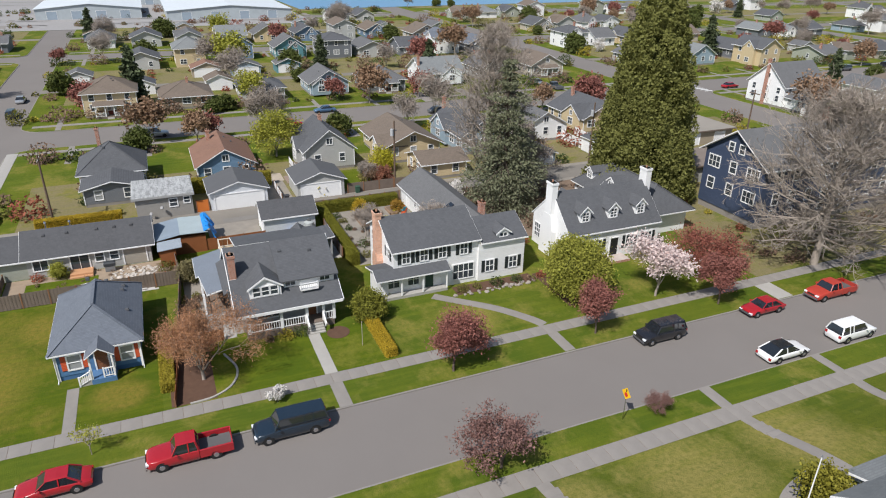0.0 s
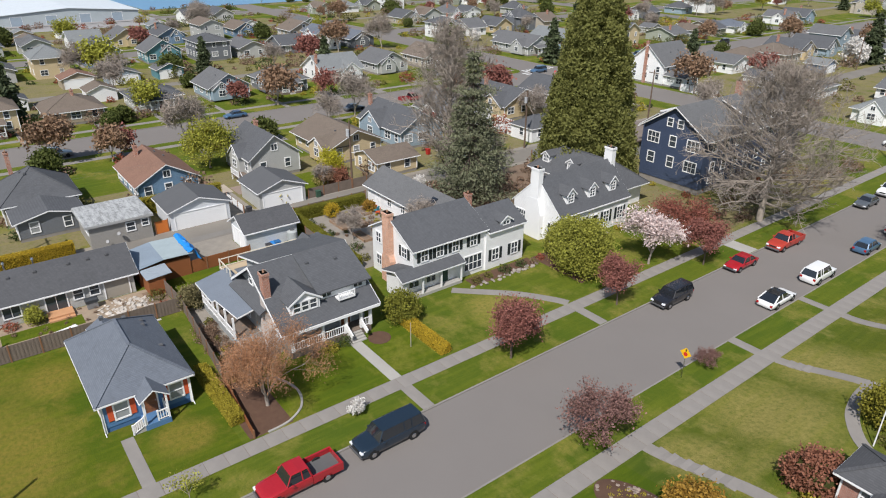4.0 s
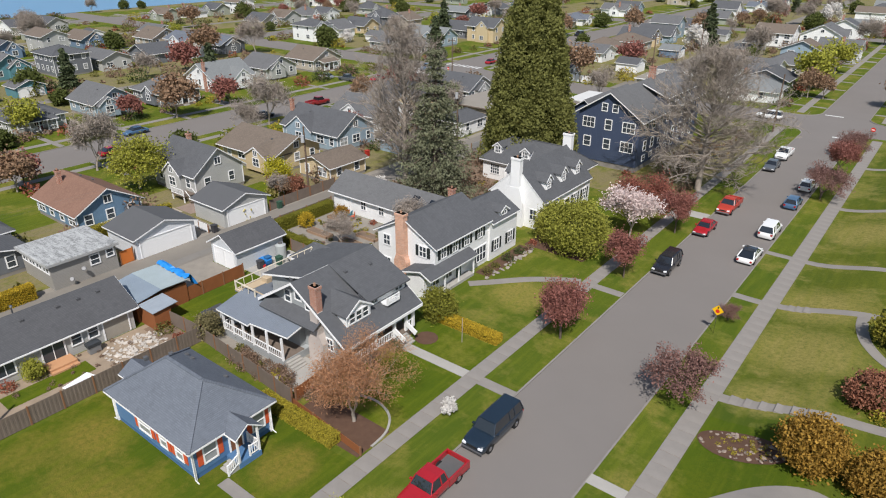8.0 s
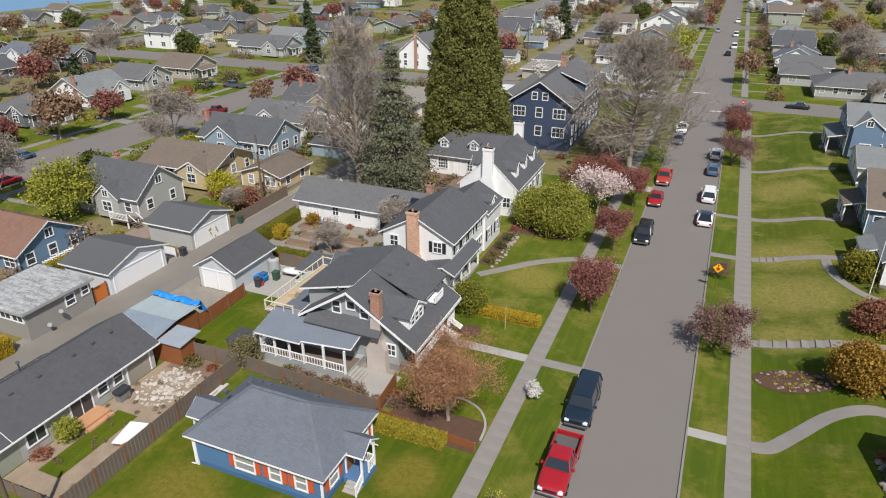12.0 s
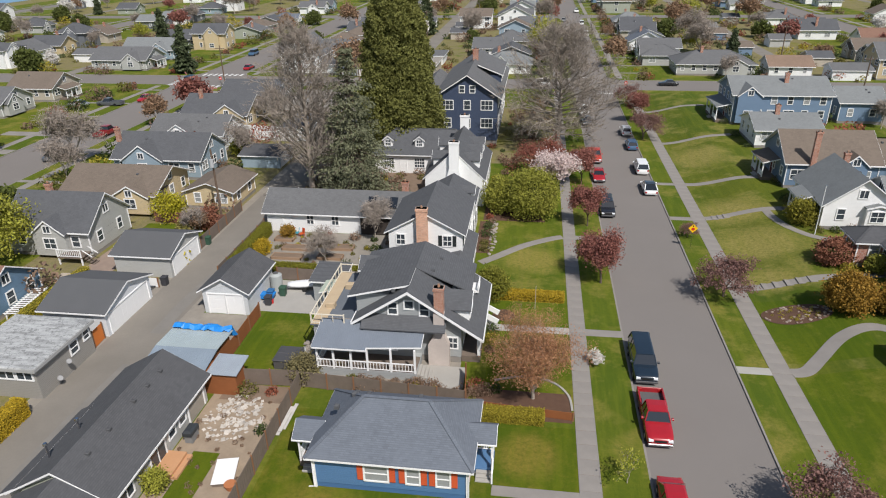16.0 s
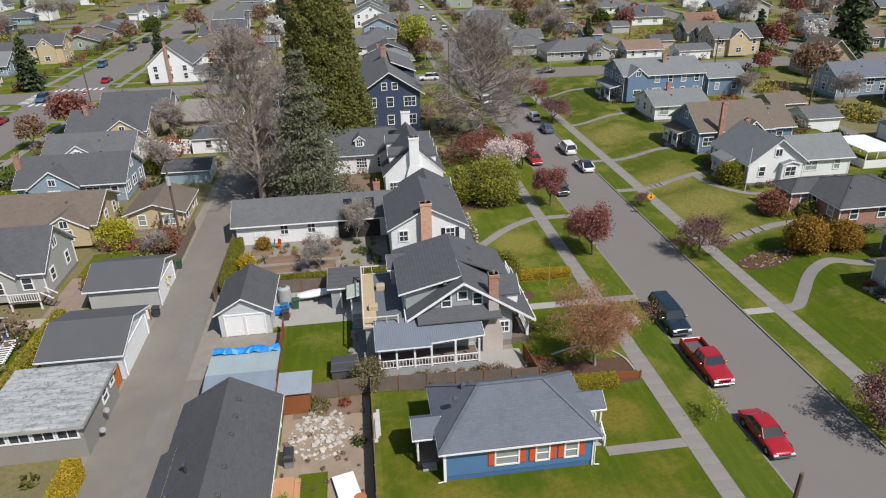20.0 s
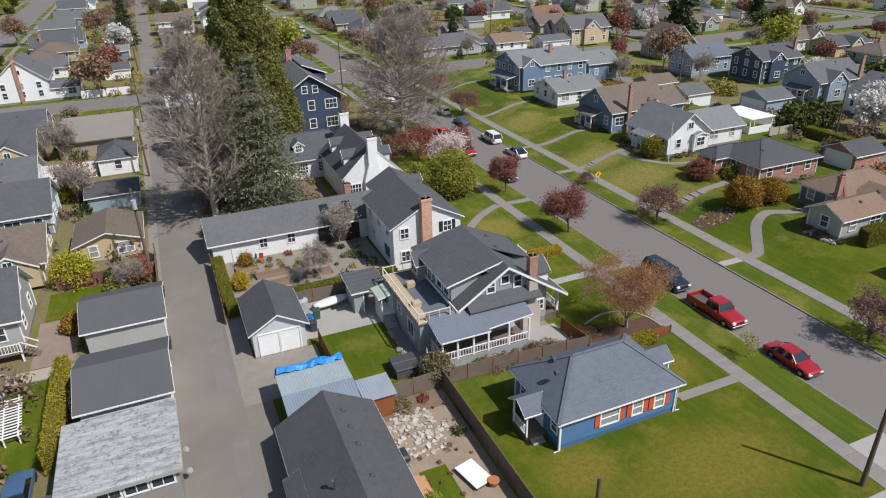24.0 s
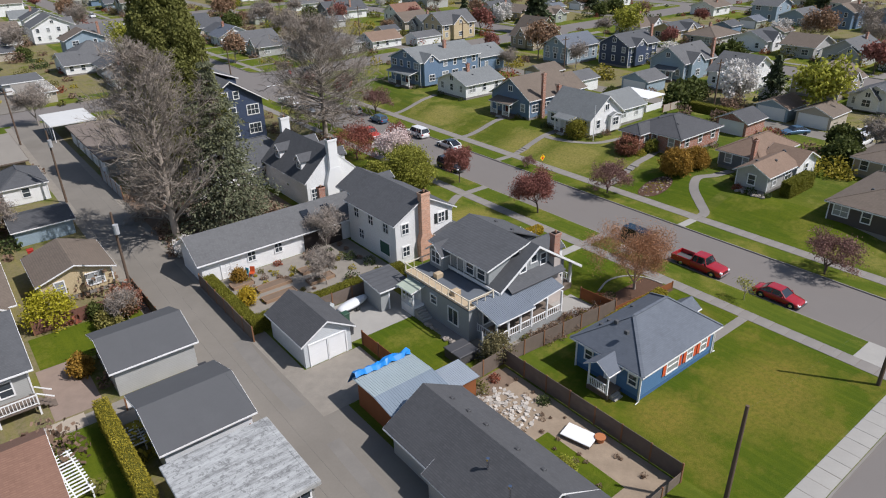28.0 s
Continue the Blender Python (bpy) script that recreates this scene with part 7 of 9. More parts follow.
SET = [  # x0, x1, y0, y1, eaves, ridge, roof, wall, roofing, label, extras
    (-119.5, -108.8, -11.5, -1.5, 4.9, 7.4, "hip", CREAM, BROWNROOF, "cream two-storey house with brown hipped roof and white porch", dict(storeys=2, porch=("E", -9.5, -4.0, 2.0, 2.7))),
    (-121.0, -110.6, 3.2, 13.4, 2.8, 5.3, "hip", TANWALL, BROWNROOF, "tan bungalow under a low brown hipped roof", dict(chim=(-115, 9, 6.0, 4))),
    (-122.5, -113.8, 20.0, 29.8, 2.8, 4.9, "hip", PALEGREY, DARKROOF, "low pale house with dark hipped roof and front porch", dict(porch=("E", 22.5, 27.5, 1.9, 2.5))),
    (-125.0, -114.4, 36.0, 45.2, 2.9, 5.9, "gx", LTBLUE, GREYROOF, "light blue gabled cottage with grey roof", dict(cross=("E", 38.4, 4.2, 1.6, 1.4, 4.5))),
    (-124.5, -113.6, 49.8, 59.4, 2.9, 5.6, "hip", DKGREY, GREYROOF, "dark grey house with grey hipped roof", dict(porch=("E", 52.0, 57.0, 2.0, 2.5), cross=("S", -117.0, 4.5, 1.5, 0.8, 4.5))),
    (-128.0, -117.2, 65.6, 77.0, 3.0, 6.4, "gy", WHITEWALL, PALEROOF, "white gabled house with pale grey roof", dict(cross=("E", 73.0, 5.2, 2.0, 1.8, 5.0), chim=(-120.0, 65.4, 7.0))),
    (-130.0, -119.4, 83.0, 92.6, 3.0, 5.8, "gx", PALEGREY, GREYROOF, "pale grey house with grey gables", dict(cross=("E", 86.0, 4.5, 1.8, 1.0, 4.5))),
    (-130.0, -119.0, 98.5, 108.5, 3.1, 6.0, "gx", BEIGE, BROWNROOF, "beige bungalow with brown gable roof", dict(porch=("E", 100.5, 106.0, 2.0, 2.6))),
    (-181.0, -171.5, 22.5, 31.5, 4.4, 7.6, "gx", STEEL, DARKROOF, "steel blue house with dark gable roof", dict(storeys=2)),
    (-180.0, -170.0, 38.0, 47.5, 3.4, 6.6, "gx", TEAL, GREYROOF, "teal craftsman house with grey roof", dict(cross=("E", 44.0, 4.6, 1.8, 1.2, 4.5))),
    (-176.0, -165.0, 51.0, 60.5, 5.6, 7.4, "hip", DKGREY, DARKROOF, "dark grey two-storey house with white windows", dict(storeys=2)),
    (-186.5, -176.5, 85.5, 95.5, 5.2, 8.0, "gx", TANWALL, BROWNROOF, "brown two-storey house with brown gables", dict(storeys=2, porch=("E", 87, 93, 2.2, 2.7))),
    (76.0, 88.0, 52.4, 61.2, 4.2, 7.4, "gx", LTBLUE, GREYROOF, "light blue house with grey gables and brick chimney", dict(cross=("S", 80.0, 5.0, 2.0, 1.0, 5.0), chim=(86.5, 52.2, 8.6), porch=("W", 54.0, 59.0, 1.8, 2.6))),
    (75.5, 87.0, 37.4, 46.0, 3.8, 7.2, "gy", WHITEWALL, GREYROOF, "white house with steep grey gable", dict(cross=("W", 41.5, 4.6, 1.8, 0.8, 4.5))),
    (80.0, 91.5, 70.6, 79.6, 5.2, 7.8, "gx", NAVYWALL, DARKROOF, "dark navy two-storey house with brick chimney", dict(storeys=2, chim=(91.2, 72.5, 9.2), cross=("S", 84.0, 4.2, 1.6, 0.8, 4.5))),
    (72.0, 83.5, 83.2, 91.4, 4.4, 7.0, "gx", LTBLUE, SLATEROOF, "light blue house with slate-blue roof", dict(storeys=2)),
    (81.0, 91.5, 104.0, 113.0, 3.4, 8.6, "gy", TANWALL, BROWNROOF, "tan house with a very steep brown gable", dict(cross=("W", 108.5, 4.0, 2.6, 0.6, 4.5))),
    (83.0, 94.0, 22.0, 31.5, 3.4, 6.6, "gx", TANWALL, BROWNROOF, "brown house with steep brown gable", dict(cross=("S", 88.0, 4.6, 1.8, 0.8, 4.5))),
    (72.5, 85.5, 134.5, 144.0, 5.0, 8.4, "gx", CREAM, GREYROOF, "cream two-storey house with grey gables and white windows", dict(storeys=2, cross=("S", 79.0, 5.5, 2.4, 1.0, 5.0))),
    (86.5, 97.5, 178.5, 187.0, 3.6, 6.4, "gx", WHITEWALL, RUSTROOF, "white house with rust-red roof", dict()),
    (26.5, 45.5, 138.5, 149.5, 2.9, 5.6, "hip", PALEGREY, GREYROOF, "long low grey house with grey hipped roof", dict(chim=(33, 143, 6.6, 4), cross=("S", 40.5, 6.0, 1.6, 1.4, 5.0))),
    (48.5, 58.5, 137.0, 144.5, 2.7, 4.9, "gx", WHITEWALL, TANROOF, "low white house with tan roof", dict()),
    (-24.5, -12.0, 226.0, 238.0, 5.4, 8.8, "gy", WHITEWALL, GREYROOF, "white two-storey house with grey gables", dict(storeys=2, cross=("E", 232.0, 5.0, 2.0, 0.8, 5.0))),
    (-15.6, -4.6, 206.5, 216.0, 3.4, 6.8, "gx", PALEGREY, GREYROOF, "grey gabled house with red brick chimney", dict(chim=(-9.0, 206.3, 7.8))),
    (-39.5, -27.5, 229.0, 239.0, 4.8, 7.4, "gx", WHITEWALL, BROWNROOF, "white house with brown-grey roof", dict(storeys=2)),
    (-28.0, -17.0, 163.0, 176.0, 2.8, 5.2, "gx", WHITEWALL, GREYROOF, "low white house under a wide grey roof", dict()),
    (-135.0, -118.5, 137.5, 148.0, 2.9, 5.9, "gx", PALEGREY, GREYROOF, "wide grey craftsman house with grey gables", dict(cross=("S", -122.5, 5.4, 2.0, 1.2, 5.0), porch=("E", 140, 145, 2.0, 2.6))),
    (-136.0, -119.5, 155.0, 164.5, 3.0, 6.2, "gx", LTBLUE, PALEROOF, "wide light blue house with pale grey gables", dict(cross=("S", -124.0, 6.0, 2.2, 1.0, 5.0))),
    (-138.0, -120.5, 178.0, 187.5, 3.0, 5.8, "gx", DKGREY, DARKROOF, "dark grey bungalow with charcoal gables", dict(cross=("E", 183.0, 5.0, 1.8, 1.2, 5.0))),
]
for x0, x1, y0, y1, ze, zr, kind, wm, rm, lab, extra in SET:
    house("house", lab, x0, x1, y0, y1, ze, zr, kind, wm, rm, sides="SE" if x0 < 0 else "SW", group="neighbourhood houses", vents=1, oh=0.55, **extra)
garage("garage", "tan alley garage with rust-red roof", -152.5, -146.5, 12.0, 19.5, 2.4, 3.9, "x", TANWALL, RUSTROOF, "E")
garage("garage", "light blue alley garage with grey roof", -151.5, -145.5, 22.0, 29.5, 2.4, 3.9, "x", LTBLUE, GREYROOF, "E")
garage("garage", "teal alley garage with teal-grey roof", -152.5, -146.5, 34.0, 40.5, 2.4, 3.9, "x", TEAL, GREYROOF, "E")
garage("garage", "white garage with grey roof near a crossing", 62.0, 71.0, 133.5, 139.5, 2.5, 3.9, "x", WHITEWALL, GREYROOF, "W")


def taken(x, y, dx=12.0, dy=9.5):
    """Whether one of the houses set by hand stands there."""
    return (abs(x + 69.5) < 15 and abs(y - 146) < 13) or any(abs(x - (a + b) / 2) < dx and abs(y - (c + d) / 2) < dy for a, b, c, d, *_ in SET)


def far_house(x, y, face, detail):
    """One of the many: frame, roof, fascia, windows to the south and towards the viewer."""
    w, d = rng.uniform(9.5, 12.5), rng.uniform(7.6, 9.6)
    i = rng.randrange(len(WALLS))
    if rng.random() < 0.25:
        i = 0
    rm, rn = rng.choice(ROOFS)
    two = rng.random() < 0.16
    ze = 5.2 if two else rng.uniform(2.6, 3.1)
    kind = rng.choice(("gx", "gx", "gy", "hip"))
    zr = ze + rng.uniform(1.9, 3.2)
    sides = "S" + ("E" if x < 0 else "W")
    ch = (x + rng.uniform(-3, 3), y + rng.choice((-1, 1)) * rng.uniform(1, 3), zr + 0.8, ze) if rng.random() < 0.4 else None
    po = None
    if detail and rng.random() < 0.5:
        po = (face, y - 2.2, y + 2.2, 1.8, 2.6)
    cr = None
    if kind != "gy" and rng.random() < 0.55:
        sd = rng.choice(("S", sides[1]))
        cr = (sd, (x if sd == "S" else y) + rng.uniform(-2, 2), rng.uniform(3.8, 5.5), rng.uniform(1.5, 2.2), rng.uniform(0.5, 1.2), 4.5)
    house("house", f"{WALLNAMES[i]} {'two-storey' if two else 'one-storey'} house with {rn} {'hipped' if kind == 'hip' else 'gable'} roof", x - w / 2, x + w / 2, y - d / 2, y + d / 2, ze, zr, kind,
          WALLS[i], rm, storeys=2 if two else 1, sides=sides, chim=ch, porch=po, group="neighbourhood houses", vents=1 if detail else 0, rng=rng, gable_win=detail, lite=not detail, oh=0.6, cross=cr)


def in_view(x, y):
    """Within the fan that the flight looks over."""
    r = math.hypot(x + 10, y + 10)
    a = math.degrees(math.atan2(-(x + 10), y + 10))     # 0 = north, + = west
    return r < 430 and -78 < a < 108 and not (-90 < a < -70 and r > 200)


ROWS = []
for (xa, xb) in zip([s[1] for s in STREETS], [s[0] for s in STREETS[1:]]):
    ROWS += [(xa + 17, "W"), (xb - 17, "E")]
for cxr, face in ROWS:
    for (ya, yb) in zip([c[1] for c in CROSS], [c[0] for c in CROSS[1:]]):
        y = ya + 11
        while y < yb - 8:
            own = (-90 < cxr < 60 and -30 < y < 118)
            gone = (cxr < -255 and -60 < y < 75) or (cxr < -300 and y > 60)
            r = math.hypot(cxr + 10, y + 10)
            if not own and not gone and not taken(cxr, y) and in_view(cxr, y) and rng.random() < (0.97 if r < 220 else 0.66):
                far_house(cxr + rng.uniform(-1.5, 1.5), y, face, r < 130)
            y += rng.uniform(11.6, 14.2)
walks = M()
wr = random.Random(8)
for sa, sb in STREETS:
    for (ya, yb) in zip([c[1] for c in CROSS], [c[0] for c in CROSS[1:]]):
        y = ya + 8
        while y < yb - 6:
            for x0, x1 in ((sa - 11, sa - 0.3), (sb + 0.3, sb + 11)):
                if not (sa == 0.1 and -30 < y < 118) and in_view(x0, y) and abs(sa) < 330:
                    w = 2.6 if wr.random() < 0.25 else 1.0
                    u = y + wr.uniform(-2, 2)
                    walks.box(x0, x1, u, u + w, -0.05, 0.035)
            y += 12.5
solo("front_walks", walks, CONCRETE, "concrete front walks and drives of distant houses", "path", kind="structure")
for (a, b) in ALLEYS:
    for (ya, yb) in zip([c[1] for c in CROSS], [c[0] for c in CROSS[1:]]):
        y = ya + 8
        while y < yb - 8:
            for gx, ds in ((a - 5.5, "E"), (b + 5.5, "W")):
                if in_view(gx, y) and rng.random() < 0.5 and not (gx > -42 and gx < -30 and 130 < y < 165) and not taken(gx, y, 9.0, 8.0) and not (-160 < gx < -140 and 8 < y < 44) and not (-60 < gx < 70 and -30 < y < 120) and math.hypot(gx, y) < 260:
                    i = rng.randrange(len(WALLS))
                    rm, rn = rng.choice(ROOFS)
                    garage("garage", f"{WALLNAMES[i]} alley garage with {rn} roof", gx - 3, gx + 3, y - 3, y + 3, 2.4, 3.8, "x", WALLS[i], rm, ds)
            y += rng.uniform(13, 18)

# ---- trees and shrubs ----
plum = place(leafy_tree("plum_tree", 3, 1.3, 0.13, 5, (6, 4, 3, 3), PLUM, BARK, 20, 0.13, 0.36, "round purple-red plum tree in leaf on the parking strip", first=1.35, spread=44, lift=0.35, shrink=0.74, size=(5.6, 3.0)), -1.2, 22.6)
plum2 = place(leafy_tree("plum_tree", 7, 1.1, 0.1, 5, (5, 4, 3, 3), PLUM, BARK, 16, 0.13, 0.28, "small dark red plum tree on the parking strip", first=1.15, spread=40, lift=0.4, shrink=0.72, size=(5.2, 2.0)), -1.7, 37.8)
purp = place(leafy_tree("plum_tree", 12, 0.9, 0.12, 5, (6, 4, 3, 3), PURPLE, BARK, 9, 0.12, 0.2, "thin-leaved faded purple plum tree on the parking strip", first=1.35, spread=42, lift=0.35, shrink=0.74, size=(4.8, 3.0)), 10.8, 21.0)
copy_at(purp, 9.6, -8.6, 0, 1.0, 70)
copy_at(plum2, -1.7, 53.2, 0, 1.05, 40, "slender red-leaved plum tree on the parking strip")
copy_at(purp, 10.3, 78.0, 0, 1.1, 140, "reddish plum tree on the parking strip")
copy_at(plum2, 10.3, 90.0, 0, 1.1, 220, "reddish plum tree on the parking strip")
copy_at(purp, 10.2, 104.0, 0, 1.0, 20, "reddish plum tree on the parking strip")
copy_at(purp, 10.1, 35.7, 0, 0.4, 20, "tiny purple sapling beside a road sign")
maple = place(leafy_tree("japanese_maple", 21, 1.0, 0.17, 6, (5, 4, 3, 3, 3), MAPLEBUD, GREYBARK, 14, 0.13, 0.3, "spreading bare maple with rusty buds in a mulched bed", aspect=0.22, first=2.2, spread=44, lift=0.32, shrink=0.74, size=(7.3, 4.9)), -8.0, 2.4)
place(excurrent_tree("bare_tree", 31, 19.0, 8.8, 0.14, "huge bare grey broadleaf tree with fine spreading twigs", 92, 0.05, 0.48), -4.9, 71.0)
place(excurrent_tree("bare_tree", 37, 22.6, 7.4, 0.09, "tall bare grey-brown tree with upswept limbs beside the alley", 68, -1.1, 0.46), -40.0, 45.4)
place(excurrent_tree("bare_tree", 38, 7.5, 4.0, 0.06, "low bare grey thicket tree beneath tall trees", 30, -0.1, 0.2), -39.6, 51.5)
magnolia = place(leafy_tree("magnolia", 41, 1.2, 0.15, 5, (5, 4, 4, 3), BLOSSOM, GREYBARK, 9, 0.18, 0.34, "magnolia in pale pink blossom", first=1.6, spread=40, lift=0.35, shrink=0.75, size=(6.8, 3.1)), -5.6, 48.2)
place(leafy_tree("red_maple", 43, 1.3, 0.16, 6, (6, 4, 3, 3, 3), MAPLERED, BARK, 3, 0.15, 0.35, "spreading red-budded maple behind a blossoming magnolia", first=1.9, spread=46, lift=0.3, shrink=0.75, size=(6.4, 4.6)), -7.4, 56.5)
place(conifer("cedar", 51, 21.8, 6.6, CEDAR, "tall grey-green cedar with drooping boughs", tufts=150, rows=24, droop=0.24, blade=0.3, power=0.7, fat=0.2, low=0.09), -33.4, 44.4, 0, 1, 30)
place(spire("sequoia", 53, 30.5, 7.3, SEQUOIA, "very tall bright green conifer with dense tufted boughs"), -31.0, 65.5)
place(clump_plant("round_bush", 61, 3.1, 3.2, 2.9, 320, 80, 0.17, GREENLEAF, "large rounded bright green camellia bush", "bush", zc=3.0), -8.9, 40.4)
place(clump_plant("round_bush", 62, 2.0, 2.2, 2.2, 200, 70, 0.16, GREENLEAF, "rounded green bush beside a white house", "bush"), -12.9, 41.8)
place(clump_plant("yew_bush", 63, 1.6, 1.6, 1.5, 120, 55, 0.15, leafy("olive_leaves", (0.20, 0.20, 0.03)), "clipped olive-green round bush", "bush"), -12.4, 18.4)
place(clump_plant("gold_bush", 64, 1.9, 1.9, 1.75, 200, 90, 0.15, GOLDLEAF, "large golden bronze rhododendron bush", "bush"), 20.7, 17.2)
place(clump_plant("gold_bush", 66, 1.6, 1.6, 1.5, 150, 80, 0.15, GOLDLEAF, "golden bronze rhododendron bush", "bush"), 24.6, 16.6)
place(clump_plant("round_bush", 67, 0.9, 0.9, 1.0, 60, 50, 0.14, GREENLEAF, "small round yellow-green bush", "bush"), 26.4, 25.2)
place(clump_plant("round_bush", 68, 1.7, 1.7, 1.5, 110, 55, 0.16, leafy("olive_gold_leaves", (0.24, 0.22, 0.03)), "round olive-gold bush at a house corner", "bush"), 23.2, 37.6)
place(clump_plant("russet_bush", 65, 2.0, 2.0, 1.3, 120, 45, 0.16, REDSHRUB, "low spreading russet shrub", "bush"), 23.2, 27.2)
place(leafy_tree("sapling", 71, 1.0, 0.04, 4, (5, 4, 3), YELLOWLEAF, GREYBARK, 2, 0.1, 0.15, "thin young sapling on the parking strip", first=0.8, spread=35, lift=0.6), -1.6, -5.9)
place(leafy_tree("white_shrub", 73, 0.4, 0.05, 4, (6, 4, 4), WHITEBLOOM, GREYBARK, 6, 0.14, 0.12, "little tree covered in white blossom", first=0.7, spread=45, lift=0.4), -2.6, 7.6, 0, 0.68)
willow = place(leafy_tree("willow", 75, 1.8, 0.2, 6, (6, 4, 3, 3, 3), YELLOWLEAF, GREYBARK, 4, 0.22, 0.4, "yellow-green willow coming into leaf", first=2.6, spread=40, lift=0.4, shrink=0.75, size=(8.5, 4.0)), -69.5, 19.8)
hedge("hedge", -13.5, -5.2, 17.8, 18.8, 0.85, HEDGEGOLD, "low clipped golden hedge between front lawns", 3)
hedge("hedge", -15.5, -7.2, -0.9, 0.1, 0.9, leafy("yellow_olive_leaves", (0.36, 0.30, 0.035)), "low yellow-olive hedge beside a fence", 4)
hedge("hedge", -41.6, -24.2, 20.0, 21.0, 1.5, HEDGEGREEN, "long olive hedge behind a garage", 5)
hedge("hedge", -41.8, -40.8, 21.0, 31.5, 1.5, HEDGEGREEN, "olive hedge along the alley", 6)
hedge("hedge", -56.0, -55.0, 4.0, 16.4, 2.2, leafy("yellow_olive_leaves", (0.36, 0.30, 0.035)), "tall narrow yellow-olive hedge behind garages", 7, 200)
hedge("hedge", -47.9, -46.9, -14, -4.2, 1.6, HEDGEGOLD, "golden hedge along the alley", 8)
hedge("hedge", 23.4, 29.8, 2.3, 3.6, 2.0, HEDGEGREEN, "tall olive hedge beside a grey house", 9)

# ---- parked cars ----
car("long_suv", "black long-bodied SUV parked at the kerb", "long_suv", NAVY, 1.15, 8.0, 180)
car("pickup_truck", "red pickup truck with empty grey bed at the kerb", "pickup", RED, 1.1, 0.7, 180, category="pickup truck")
car("sedan", "red sedan parked at the kerb", "sedan", RED, 1.1, -8.0, 180)
car("suv", "dark SUV parked at the kerb", "suv", BLACK, 1.1, 43.2, 180)
car("sedan", "red sedan parked at the kerb", "sedan", RED, 1.0, 56.5, 180)
car("pickup_truck", "faded red pickup truck at the kerb", "pickup", gloss("faded_red_paint", (0.38, 0.045, 0.03), 0.35), 1.1, 66.2, 180, category="pickup truck")
car("electric_car", "white car with black glass roof at the kerb", "sport", CARWHITE, 7.75, 51.8, 0, CARGLASS)
car("suv", "white SUV parked at the kerb", "suv", CARWHITE, 7.75, 60.7, 0)
car("hatchback", "blue hatchback parked at the kerb", "hatch", BLUE, 7.75, 73.0, 0)
car("sedan", "white car parked at the kerb", "hatch", CARWHITE, 7.75, 82.0, 0)
car("sedan", "dark sedan parked at the kerb", "sedan", GREYCAR, 1.1, 89.0, 180)
car("pickup_truck", "white pickup truck at the kerb", "pickup", CARWHITE, 1.1, 97.0, 180, category="pickup truck")

# ---- cars further off ----
for k, lab, p, x, y, rz in (("sedan", "dark blue car on the next street", BLUE, -98.5, 35.4, 180), ("sedan", "red car parked on the next street", RED, -89.5, 26.2, 0), ("pickup", "grey pickup parked by a corner", GREYCAR, -103.8, 96.5, 90),
                            ("sedan", "silver car parked by a corner", SILVER, -111, 95.5, 90), ("pickup", "red pickup on the next street", DARKRED, -90.0, 73.5, 0), ("suv", "dark blue car crossing", BLUE, -98, 122, 180),
                            ("sedan", "red car parked on the next street", RED, -90, 142, 0), ("suv", "dark car parked on the next street", BLUE, -98.5, 166, 180), ("suv", "dark car parked on the next street", GREYCAR, -98.5, 196, 180),
                            ("suv", "dark car parked on the next street", BLACK, -98.5, 214, 180), ("sedan", "white car parked on the next street", CARWHITE, -90, 200, 0), ("suv", "silver SUV parked on the next street", SILVER, -90.0, 1.0, 0),
                            ("suv", "black SUV on the side street", BLACK, -114.5, -25.2, 90), ("sedan", "silver car on the side street", SILVER, -129.5, -25.4, 90), ("sedan", "dark car parked on the next street", GREYCAR, -90, 58.5, 0),
                            ("sedan", "black car on the cross street", BLACK, 22.5, 126.0, 90), ("sedan", "black car up the street", BLACK, 6.5, 197, 0), ("suv", "white SUV parked up the street", CARWHITE, 8.0, 213, 0),
                            ("pickup", "white pickup parked up the street", CARWHITE, 8.0, 292, 0), ("sedan", "silver car parked up the street", SILVER, 1.2, 256, 180), ("suv", "white SUV parked up the street", CARWHITE, 8.0, 245, 0),
                            ("sedan", "blue car parked by a garage", BLUE, 47.5, 24.5, 90), ("suv", "white SUV parked in the alley", CARWHITE, 63.5, 8.5, 0), ("sedan", "dark car in a back yard", BLUE, 63.0, 55.0, 0),
                            ("sedan", "white car parked at the side street", CARWHITE, -52.5, -20.0, 90), ("suv", "white van on the cross street", CARWHITE, -8, 124, 90), ("sedan", "red car parked on the next street", RED, -98.5, 102, 180),
                            ("sedan", "blue car beside a garage", BLUE, -57.5, 2.5, 0)):
    car("pickup_truck" if k == "pickup" else k, lab, k, p, x, y, rz, lite=True, category="pickup truck" if k == "pickup" else "car")

# ---- back yards ----
for (xa, xb), al in zip(zip([s[1] for s in STREETS], [s[0] for s in STREETS[1:]]), (None, (-237, -233), (-141, -137), (-47.3, -42.2), (56, 60.5), (152, 156), (250, 254), None)):
    for ca, cb in zip([c[1] for c in CROSS], [c[0] for c in CROSS[1:]]):
        patch("yard", xa + 22, (al[0] if al else (xa + xb) / 2) - 0.02, ca + 6, cb - 6, YARD, "rough brown-green back yards", "yard", 0.011)
        if not (al and al[0] == -47.3 and -30 < ca < 0):
            patch("yard", (al[1] if al else (xa + xb) / 2) + 0.02, xb - 22, ca + 6, cb - 6, YARD, "rough brown-green back yards", "yard", 0.011)
patch("yard", -42.18, -26.0, 66.0, 116, YARD, "rough brown-green back yards", "yard", 0.011)
patch("yard", -42.18, -24.2, 39.0, 66.0, SOIL, "shaded bare ground under tall trees", "yard", 0.012)
patch("yard", -26.0, -4.9, 62, 100, YARD, "leaf-strewn rough lawn under a bare tree", "yard", 0.011)
